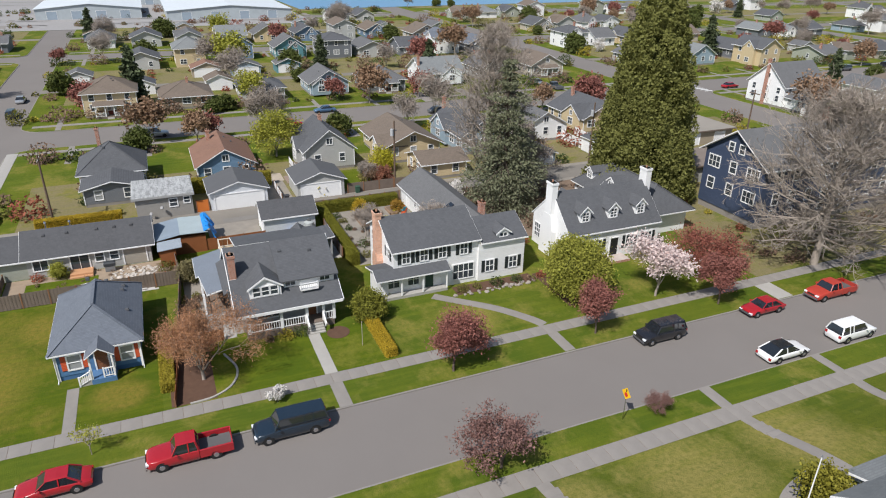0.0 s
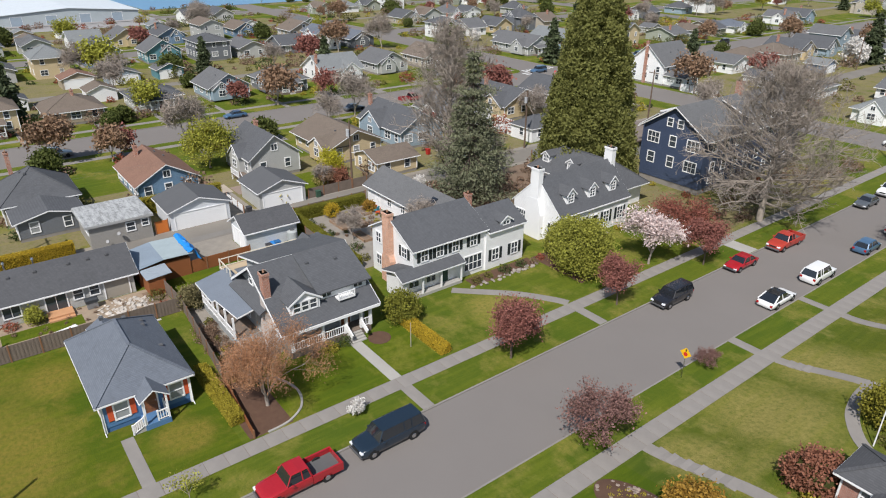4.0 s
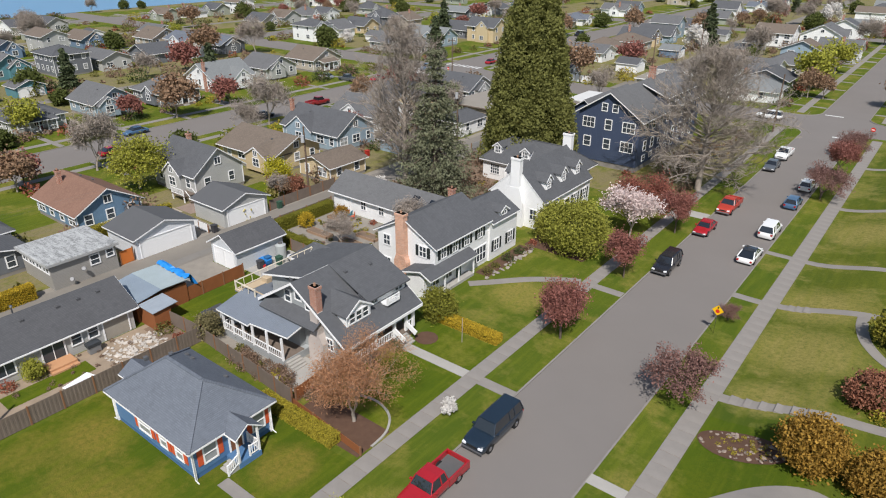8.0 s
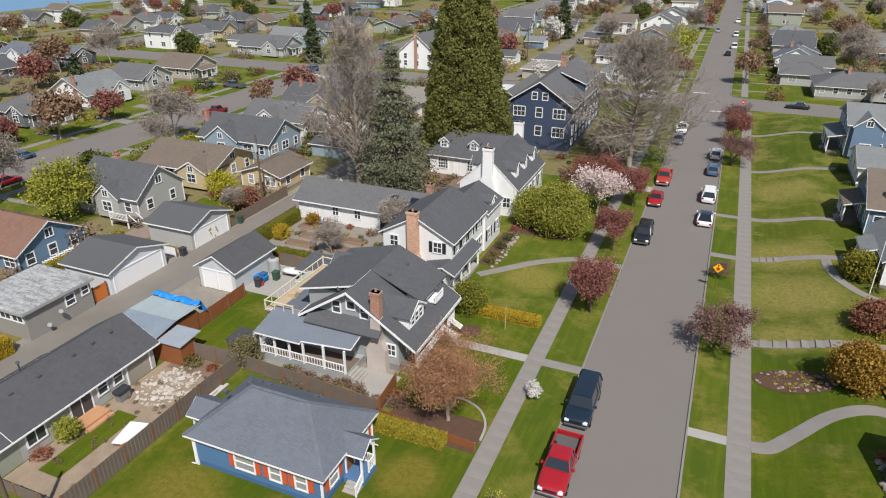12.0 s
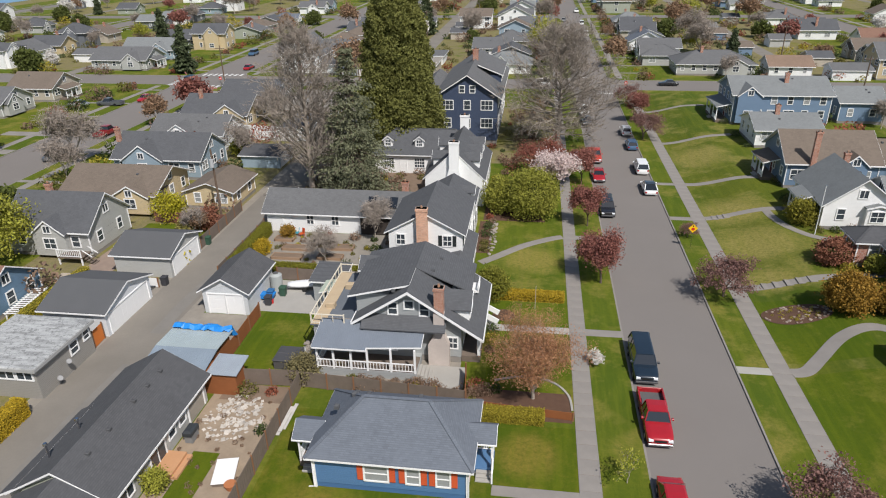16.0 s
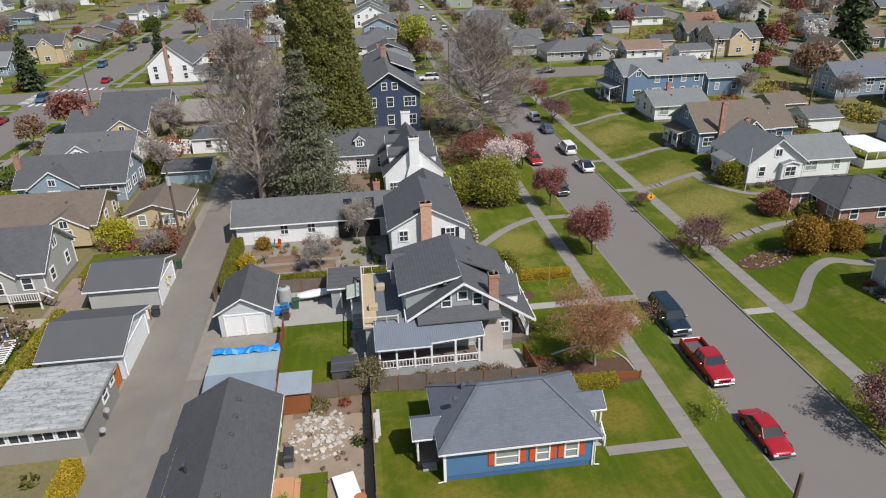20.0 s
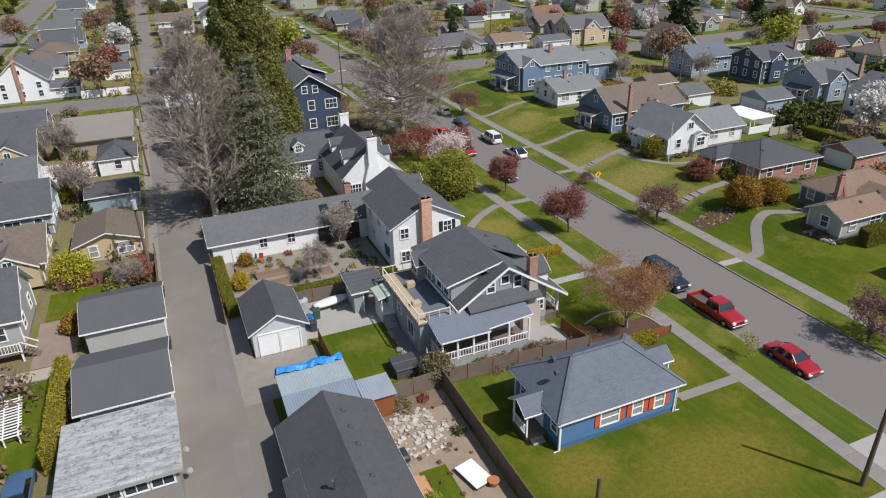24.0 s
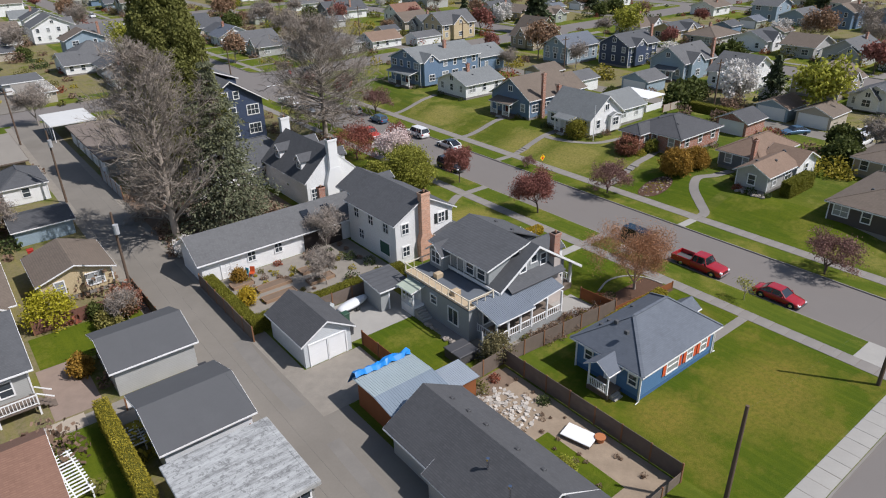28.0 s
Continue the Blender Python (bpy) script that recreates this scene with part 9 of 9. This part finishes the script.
# by the near houses
NEAR = [(-14.6, 8.0), (-14.4, 9.6), (-11.8, 10.2), (-11.9, 8.6), (-12.0, 11.6), (-14.0, 29.4), (-14.2, 31.2), (-14.0, 33.5), (-14.0, 36.0), (-13.6, 37.6), (-14.0, 39.0), (-14.4, 46.8), (-14.2, 53.5), (-24.2, 4.4), (-23.0, 3.0), (-21.4, 2.6), (-19.5, 2.4), (-17.5, 2.6),
        (-16, 2.2), (-28.0, 3.0), (-26.8, 3.2), (-32.8, -10.0), (-33.0, -12.5), (-31, 0.4), (-29, 0.6), (-28, -4.0), (-39.0, 22.2), (-37.0, 22.6), (-34.5, 22.6), (-40, 26), (-30.0, 30.8), (-27.5, 30.5), (-26.5, 27.5), (-25.5, 25.0), (-26.0, 22.4), (-33.5, 31.5), (-29, 23),
        (24.2, 44.6), (24.1, 45.6), (24.4, 35.4), (26.5, 35.5), (28.4, 35.6), (25.2, 51.5), (25.0, 53.0), (24.9, 59.6), (27.5, 50.3), (25.6, 70.0), (25.5, 76.5), (25.5, 85), (25.0, 94), (24.0, 25.4), (28.5, 20.2), (30.5, 20.1), (33.0, 20.1), (35.5, 20.2), (27.0, 16.2), (21.6, 8.4), (21.5, 6.5), (22.0, 4.4), (24.4, 10.4), (-12.6, 3.2), (-11.0, 3.0),
        (-12.4, 44.8), (-13.0, 56.8), (-14.0, 68.5), (-16.0, 70.8), (-22.0, 70.8), (-26.5, 70.5), (-13.6, 79), (-13.6, 86), (-13.4, 92), (-24.8, 41.5), (-22.8, 41.8), (-29, 53.5), (-31, 52.5), (-25.5, 53.5)]
groups = [[] for _ in MIX]
rr = random.Random(5)
for x, y in NEAR:
    groups[rr.choice((0, 0, 1, 1, 2, 3, 4))].append((x, y, rr.uniform(0.45, 0.95)))
for i, g in enumerate(groups):
    if g:
        shrubs("garden_shrubs", g, i, f"{MIXNAMES[i]} garden shrubs by house walls", 0.13, 230)
shrubs("bed_plants", shrubs_in_bed, 4, "small yellow and olive plants among stones", 0.07, 160)
kitchen = [(rr.uniform(-40.2, -25.0), rr.uniform(21.8, 31.6), rr.uniform(0.2, 0.55)) for _ in range(44)]
for i, lab in ((0, "low olive plants in a kitchen garden"), (2, "dry brown plants in a kitchen garden"), (4, "yellow flowering plants in a kitchen garden")):
    shrubs("garden_plants", kitchen[i * 4 // 2::3], i, lab, 0.1, 200)
shrubs("garden_plants", [(rr.uniform(-33.4, -27.4), rr.uniform(-14.8, 0.8), rr.uniform(0.12, 0.32)) for _ in range(34)], 2, "dry weeds in a bare back garden", 0.07, 120)
# the wooded ground round the cedar, leafless undergrowth
shrubs("undergrowth", [(rr.uniform(-22.5, -11.5), rr.uniform(1.4, 3.2), rr.uniform(0.4, 0.85)) for _ in range(40)], 2, "leafless brown bushes along a board fence", 0.1, 260)
shrubs("undergrowth", [(rr.uniform(-41.5, -26), rr.uniform(40, 70), rr.uniform(0.6, 1.5)) for _ in range(70)], 2, "brown leafless undergrowth beneath tall trees", 0.22, 80)
shrubs("undergrowth", [(rr.uniform(-14, -5.5), rr.uniform(58, 108), rr.uniform(0.5, 1.3)) for _ in range(50)], 2, "brown leafless shrubs under a bare tree", 0.2, 80)
# back yards and fronts all over
groups = [[] for _ in MIX]
for cxr, face in ROWS:
    for (ya, yb) in zip([c[1] for c in CROSS], [c[0] for c in CROSS[1:]]):
        y = ya + 5
        while y < yb - 4:
            near = -90 < cxr < 60 and -30 < y < 118
            if in_view(cxr, y) and math.hypot(cxr, y) < 330:
                for _ in range(9):
                    back = rr.random() < 0.6
                    off = rr.uniform(9, 26) if back else -rr.uniform(6.5, 9)
                    x = cxr + off * (1 if face == "W" else -1)
                    if near and (x > -47 and x < 29):
                        continue
                    if any(a - 0.8 < x < b + 0.8 for a, b in ALLEYS) or (x < -322 and y > 70):
                        continue
                    groups[rr.choice((0, 0, 1, 1, 2, 2, 2, 3, 4))].append((x, y + rr.uniform(-6, 6), rr.uniform(0.6, 1.7) if rr.random() < 0.75 else rr.uniform(1.8, 3.0)))
            y += 12
for i, g in enumerate(groups):
    shrubs("garden_shrubs", g, i, f"{MIXNAMES[i]} shrubs scattered through distant gardens", 0.34, 42)

# yard trees: a few made once, then copied
KINDS_T = [
    leafy_tree("bare_garden_tree", 101, 1.6, 0.16, 5, (5, 4, 3, 3), TWIGGY, GREYBARK, 5, 0.75, 0.28, "bare brown garden tree", aspect=0.05, first=2.2, spread=40, lift=0.3, shrink=0.75, size=(7.5, 3.2)),
    leafy_tree("budding_garden_tree", 102, 1.5, 0.14, 5, (5, 4, 3, 3), RUSTY, GREYBARK, 4, 0.32, 0.4, "garden tree in rusty bud", first=2.0, spread=40, lift=0.3, shrink=0.75, size=(6.5, 3.0)),
    leafy_tree("green_garden_tree", 103, 1.5, 0.14, 5, (5, 4, 3, 3), YELLOWLEAF, GREYBARK, 4, 0.34, 0.45, "garden tree in yellow-green leaf", first=2.0, spread=40, lift=0.3, shrink=0.75, size=(6.8, 3.0)),
    leafy_tree("plum_garden_tree", 104, 1.3, 0.12, 5, (5, 4, 3, 3), PLUM, BARK, 4, 0.33, 0.35, "dark red plum tree in a garden", first=1.6, spread=40, lift=0.3, shrink=0.75, size=(5.0, 2.5)),
    conifer("garden_conifer", 105, 11.0, 3.0, leafy("dark_needles", (0.075, 0.095, 0.045), 0.45, 0.1), "dark green garden conifer", tufts=26, rows=22, blade=0.7, power=0.8),
    leafy_tree("blossom_garden_tree", 106, 1.2, 0.12, 5, (5, 4, 3, 3), WHITEBLOOM, GREYBARK, 4, 0.32, 0.35, "garden tree in white blossom", first=1.6, spread=42, lift=0.3, shrink=0.75, size=(5.0, 2.8)),
    clump_plant("evergreen_bush", 107, 2.2, 2.2, 2.0, 90, 26, 0.4, leafy("bush_green", (0.10, 0.12, 0.03)), "dense rounded evergreen garden bush", "bush"),
]
base_spots = [(-80, 47.5), (-82, 8), (-112, 22), (-109, 40), (-124, 70), (70, 30), (-79, 33.5)]
for t, (x, y) in zip(KINDS_T, base_spots):
    place(t, x, y, 0, 1.0, rr.uniform(0, 360))
count = 0
for cxr, face in ROWS:
    for (ya, yb) in zip([c[1] for c in CROSS], [c[0] for c in CROSS[1:]]):
        y = ya + 6
        while y < yb - 5:
            near = -90 < cxr < 60 and -30 < y < 118
            r = math.hypot(cxr, y)
            if in_view(cxr, y) and r < 420 and rr.random() < (0.95 if r < 250 else 0.75):
                back = rr.random() < 0.72
                off = rr.uniform(9, 24) if back else -rr.uniform(9, 15)
                x = cxr + off * (1 if face == "W" else -1)
                yy = y + rr.uniform(-5, 5)
                ok = not (near and -60 < x < 50) and not any(a - 1.5 < x < b + 1.5 for a, b in ALLEYS) and not (cxr < -255 and -60 < y < 75) and not (x < -322 and yy > 70) and not taken(x, yy, 8.0, 7.0)
                if ok:
                    k = rr.choice((0, 0, 0, 0, 1, 1, 2, 3, 3, 4, 5, 6, 6))
                    k = 1 if (near or abs(x - 4) < 32) and k == 4 else k
                    copy_at(KINDS_T[k], x, yy, 0, rr.uniform(0.8, 1.6), rr.uniform(0, 360), group="garden trees")
                    count += 1
            y += rr.uniform(9, 13)
for k, x, y, s in ((0, -50.5, 30.0, 0.55), (1, -49.8, 30.5, 0.5), (0, -31.5, 24.0, 0.6), (0, -27.5, 31.0, 0.75), (3, -84.5, 10, 1.0), (0, -57, 61, 0.9), (0, -60, 83, 1.0), (5, -40.6, 41.0, 0.5),
                   (6, 63.3, 41.5, 1.1), (5, 75.6, 38.5, 1.3), (6, 48.0, 50.5, 0.6), (4, 107, 128, 2.0), (0, 52, 84, 0.8), (3, -66, 61, 0.8), (6, -52, 33, 0.4), (4, -119, -2, 1.2), (3, -113, -10, 1.3), (6, -105, 13, 0.7), (6, -107, 16, 0.8),
                   (6, 47, 6, 1.0), (0, 48, 2, 0.9), (0, -42.8, 116, 1.1), (1, 2.0 - 8, 150, 1.1), (0, -7, 165, 1.2), (0, -24.5, 110, 1.1), (0, -30, 104, 1.0)):
    copy_at(KINDS_T[k], x, y, 0, s, rr.uniform(0, 360), group="garden trees")

# ---- the far edge: sheds by the water ----
solo("water", M((-700, 400, -0.2)).plate([(-322, 78), (-345, 640), (-1700, 1600), (-2300, 400), (-1500, 40)], -0.5, 0.09), gloss("bay_water", (0.12, 0.26, 0.42), 0.35), "calm blue bay beyond the town", "water", kind="structure")
patch("parking_lot", -480, -262, -150, 72, plain("pale_lot", (0.30, 0.29, 0.28), 0.95), "wide pale asphalt lot round warehouses", "parking lot", 0.03)
for x0, x1, y0, y1, h in ((-345, -300, -40, 2, 6.4), (-350, -285, 12, 66, 6.0), (-420, -365, -20, 50, 7.0)):
    w = thing("warehouse", "large pale low-gabled warehouse", "warehouse", (x0 + x1) / 2, (y0 + y1) / 2)
    X, Y = (x1 - x0) / 2, (y1 - y0) / 2
    part("wall", M().prism([(-Y, 0), (Y, 0), (Y, h - 2), (0, h - 0.3), (-Y, h - 2)], "x", -X, X), plain("pale_cladding", (0.40, 0.44, 0.46), 0.6), w)
    gable_roof(w, -X - 0.5, X + 0.5, -Y - 0.5, Y + 0.5, h - 2, h, "x", plain("white_roof_sheet", (0.60, 0.64, 0.66), 0.5), None)
    for k in range(4):
        door(w, "E", X, -Y * 0.7 + k * Y * 0.46, 0, 4, 3.4, plain("loading_door", (0.3, 0.36, 0.42), 0.6), True, "loading_door")
for k in range(27):
    car("hatchback", "car in the warehouse parking lot", rr.choice(("sedan", "hatch", "suv")), rr.choice((CARWHITE, SILVER, GREYCAR, RED, BLUE)), -272 - 7 * (k % 3) + rr.uniform(-.3, .3), -145 + 3.1 * (k // 3) * 1.3 + rr.uniform(-.3, .3), 90, lite=True)

# back stairs and trellises behind the garages
def back_deck(x, y):
    t = thing("back_deck", "small grey timber deck with white railings and steps", "deck", x, y)
    part("deck_floor", M().box(-1.5, 1.5, -0.9, 0.9, 0.85, 0.98), FENCEWOOD, t)
    for px in (-1.4, 1.4):
        for py in (-0.8, 0.8):
            part("post", M().box(px - 0.07, px + 0.07, py - 0.07, py + 0.07, -0.1, 0.85), WHITE, t)
    railing(t, [(-1.45, -0.85, 0.98), (1.45, -0.85, 0.98)], 0.9, 0.24, apart=True)
    for k in range(4):
        part("step", M().box(1.5 + 0.28 * k, 1.8 + 0.28 * k, -0.5, 0.5, 0.62 - 0.2 * k, 0.7 - 0.2 * k), FENCEWOOD, t)
    for py in (-0.55, 0.55):
        part("stair_rail", M().beam((1.5, py, 1.8), (2.6, py, 1.0), 0.07, 0.09), WHITE, t)


back_deck(-60.6, 21.4)


def trellis(x, y, n, rz):
    t = thing("trellis", "white slatted garden trellis lying low", "trellis", x, y, 0, rz)
    for px in (-0.5, 0.5):
        part("rail", M().beam((px, -n * 0.2, 0.75), (px, n * 0.2, 0.75), 0.09, 0.09), WHITE, t)
        for py in (-n * 0.19, n * 0.19):
            part("post", M().box(px - 0.05, px + 0.05, py - 0.05, py + 0.05, -0.1, 0.75), WHITE, t)
    for k in range(n):
        part("slat", M().box(-0.75, 0.75, -n * 0.19 + 0.38 * k - 0.07, -n * 0.19 + 0.38 * k + 0.07, 0.795, 0.83), WHITE, t)


trellis(-58.9, 11.3, 14, 6)
trellis(-54.45, 12.4, 7, 0)
patch("back_patio", -60.4, -56.6, 16.9, 18.6, plain("tan_slab", (0.40, 0.34, 0.27), 0.9, var=0.2), "pale tan slab behind a house", "patio", 0.03)
patch("back_patio", -58.6, -55.0, 18.8, 27.0, plain("worn_brick_pavers", (0.27, 0.205, 0.165), 0.95, var=0.3, coarse=0.8, fine=12.0, bump=0.5), "worn brown brick patio behind a house", "patio", 0.028)
patch("lawn_patch", -59.6, -56.0, 5.0, 16.7, GRASS_LUSH, "small mown lawn beside a rust-roofed house", "lawn", 0.026)
patch("driveway", -42.24, -40.0, -19.9, 6.0, ALLEY, "worn asphalt apron beside the long house", "driveway", 0.02)
for i, (x, y, r, k, lab) in enumerate(((-55.8, 34.2, 2.0, leafy("forsythia_leaves", (0.42, 0.38, 0.03)), "bright yellow-green forsythia bush"), (-55.4, 24.2, 0.9, GOLDLEAF, "small golden shrub beside a garage"), (-49.6, 32.2, 1.5, REDSHRUB, "russet shrub beside the alley"), (-51.6, 30.2, 1.0, leafy("pale_olive_leaves", (0.30, 0.27, 0.08)), "pale olive shrub inside a fence"))):
    place(clump_plant("garden_bush", 200 + i, r, r, r * 0.95, 90, 40, 0.18, k, lab, "bush", core=False), x, y)

# back gardens and alley behind the east houses
def carport(x0, x1, y0, y1):
    t = thing("carport", "white flat-roofed carport with low board walls", "carport", (x0 + x1) / 2, (y0 + y1) / 2)
    a, b = (x1 - x0) / 2, (y1 - y0) / 2
    part("roof", M().soft(-a, a, -b, b, 2.5, 2.68, 0.04), WHITE, t)
    for px in (-a + 0.3, a - 0.3):
        for py in (-b + 0.3, 0, b - 0.3):
            part("post", M().box(px - 0.07, px + 0.07, py - 0.07, py + 0.07, -0.1, 2.5), WHITE, t)
    part("low_wall", M().box(-a + 0.3, a - 0.3, -b + 0.25, -b + 0.35, 0, 1.2), WHITE, t)
    part("low_wall", M().box(-a + 0.25, -a + 0.35, -b + 0.4, b - 0.3, 0, 1.2), WHITE, t)


carport(44.6, 50.0, 39.4, 47.0)
garage("garage", "pale blue garage with grey roof and white door", 61.5, 68.0, 51.5, 58.0, 2.6, 4.2, "x", LTBLUE, GREYROOF, "W")
garage("garage", "grey garage with reddish brown roof", 61.5, 68.5, 21.5, 27.5, 2.4, 3.8, "x", LTBLUE, TANROOF, "W")
hedge("hedge", 53.2, 54.6, 27.0, 36.5, 2.4, HEDGEGREEN, "tall dark hedge behind a brick house", 12, 90)
copy_at(KINDS_T[5], 68.2, 34.0, 0, 1.35, 30, "large garden tree in white blossom")
copy_at(KINDS_T[6], 54.0, 38.8, 0, 1.3, 80, "dense dark evergreen beside a carport")
copy_at(KINDS_T[6], 40.5, 3.6, 0, 1.0, 20, "rounded green bush behind a grey house")
car("sedan", "dark blue car on a concrete drive", "sedan", BLUE, 51.6, 15.4, 60, lite=True)
car("suv", "white off-road vehicle beside the east alley", "suv", CARWHITE, 58.2, 7.4, 90, lite=True)

# water tank, bins and a blue sheet by the garage
tk = thing("water_tank", "tall grey plastic water tank beside a garage", "tank", -34.9, 17.6)
part("shell", M().tube((0, 0, 0), (0, 0, 1.7), 0.62, 0.62, 16).tube((0, 0, 1.7), (0, 0, 1.9), 0.62, 0.25, 16), plain("tank_grey", (0.36, 0.38, 0.37), 0.6), tk)
part("lid", M().tube((0, 0, 1.88), (0, 0, 1.98), 0.27, 0.25, 12), plain("tank_lid", (0.1, 0.1, 0.1), 0.6), tk)
bs = thing("blue_barrow", "blue plastic wheelbarrow tipped against a garage", "wheelbarrow", -35.2, 15.4, 0, 90)
part("tray", M().prism([(-0.75, 0.25), (0.75, 0.25), (0.95, 0.75), (-0.95, 0.75)], "x", -0.4, 0.4), plain("barrow_blue", (0.02, 0.2, 0.55), 0.5), bs)
part("wheel", M().tube((-0.05, 0.9, 0.2), (0.05, 0.9, 0.2), 0.2, 0.2, 12), RUBBER, bs)
rb = thing("red_bucket", "small red bucket on a patio", "bucket", -34.4, 14.7)
part("pail", M().tube((0, 0, 0), (0, 0, 0.42), 0.17, 0.22, 12), plain("bucket_red", (0.5, 0.03, 0.03), 0.5), rb)

# repairs in the alley
OLDPALE = plain("dusty_asphalt", (0.20, 0.187, 0.168), 0.95, var=0.3, coarse=0.5)
ribbon("alley_repair", [(-43.2, 8.0), (-43.3, 14.0), (-43.0, 20.0)], 1.3, OLDPALE, "dusty pale worn asphalt strip", "road patch", 0.026)
ribbon("alley_repair", [(-43.1, -14.0), (-43.3, -6.0), (-43.0, 3.0)], 1.1, OLDPALE, "dusty pale worn asphalt strip", "road patch", 0.026)

# stake and edging in the front gardens
sk = thing("garden_stake", "thin pale stake in a front lawn", "stake", -8.0, 16.4)
part("shaft", M().tube((0, 0, -0.1), (0, 0, 2.6), 0.035, 0.03, 6), plain("stake_wood", (0.42, 0.37, 0.3)), sk)
ribbon("bed_edging", [(-4.95, 1.1), (-5.2, 3.0), (-6.4, 4.6), (-8.6, 5.2), (-11.2, 4.4)], 0.18, PALE_CONCRETE, "narrow concrete edging round a mulched bed", "edging", 0.1)

place(clump_plant("garden_bush", 231, 1.25, 1.2, 1.2, 80, 45, 0.13, leafy("grey_olive_leaves", (0.22, 0.19, 0.09)), "loose grey-olive bush before a sun porch", "bush", core=False), -26.9, 2.7)
place(clump_plant("gold_bush", 232, 0.9, 0.9, 0.9, 70, 45, 0.12, HEDGEGOLD, "golden bush inside an alley hedge", "bush"), -39.6, 25.6)
place(clump_plant("gold_bush", 233, 0.8, 0.8, 0.8, 60, 45, 0.12, GOLDLEAF, "bronze bush inside an alley hedge", "bush"), -38.4, 30.6)
place(clump_plant("garden_bush", 234, 0.75, 0.75, 0.9, 60, 45, 0.1, YELLOWLEAF, "small yellow-green bush beside deck steps", "bush"), -32.9, -10.4)

copy_at(KINDS_T[3], -81.0, 90.4, 0, 1.5, 40, "large dark red plum tree at a street corner")
place(clump_plant("garden_bush", 235, 1.7, 1.6, 1.5, 90, 45, 0.17, YELLOWLEAF, "yellow-green bush behind a blue house", "bush"), -58.2, 62.6)


def board_wall(x0, x1, y, h):
    t = thing("garden_wall", "white painted board fence between back yards", "fence", (x0 + x1) / 2, y)
    n = int((x1 - x0) / 0.9)
    for k in range(n):
        xa = x0 + (x1 - x0) * k / n - (x0 + x1) / 2
        part("panel", M().box(xa + 0.02, xa + (x1 - x0) / n - 0.02, -0.04, 0.04, 0, h), WHITE, t)


board_wall(-62.0, -55.0, 72.2, 1.7)

# flagpole before the white gabled house
fp = thing("flagpole", "thin white flagpole before a white house", "flagpole", 23.9, 34.6)
part("shaft", M().tube((0, 0, -0.1), (0, 0, 6.0), 0.05, 0.035, 8), WHITE, fp)
part("finial", M().tube((0, 0, 6.0), (0, 0, 6.1), 0.06, 0.02, 8), CHROME, fp)

# the things of the east lots stand on their bank
for ob in list(scene.collection.all_objects):
    if ob.parent is None and ob.type in ("MESH", "EMPTY") and 13.0 < ob.location.x < 55.2 and ob.get("kind", "") != "structure" and ob.name.split(".")[0] not in ("garden_path", "banked_lawn", "lawn_patch", "rock_bed", "garden_shrubs", "kerb_walk"):
        ob.location.z += rise(ob.location.x, ob.location.y)
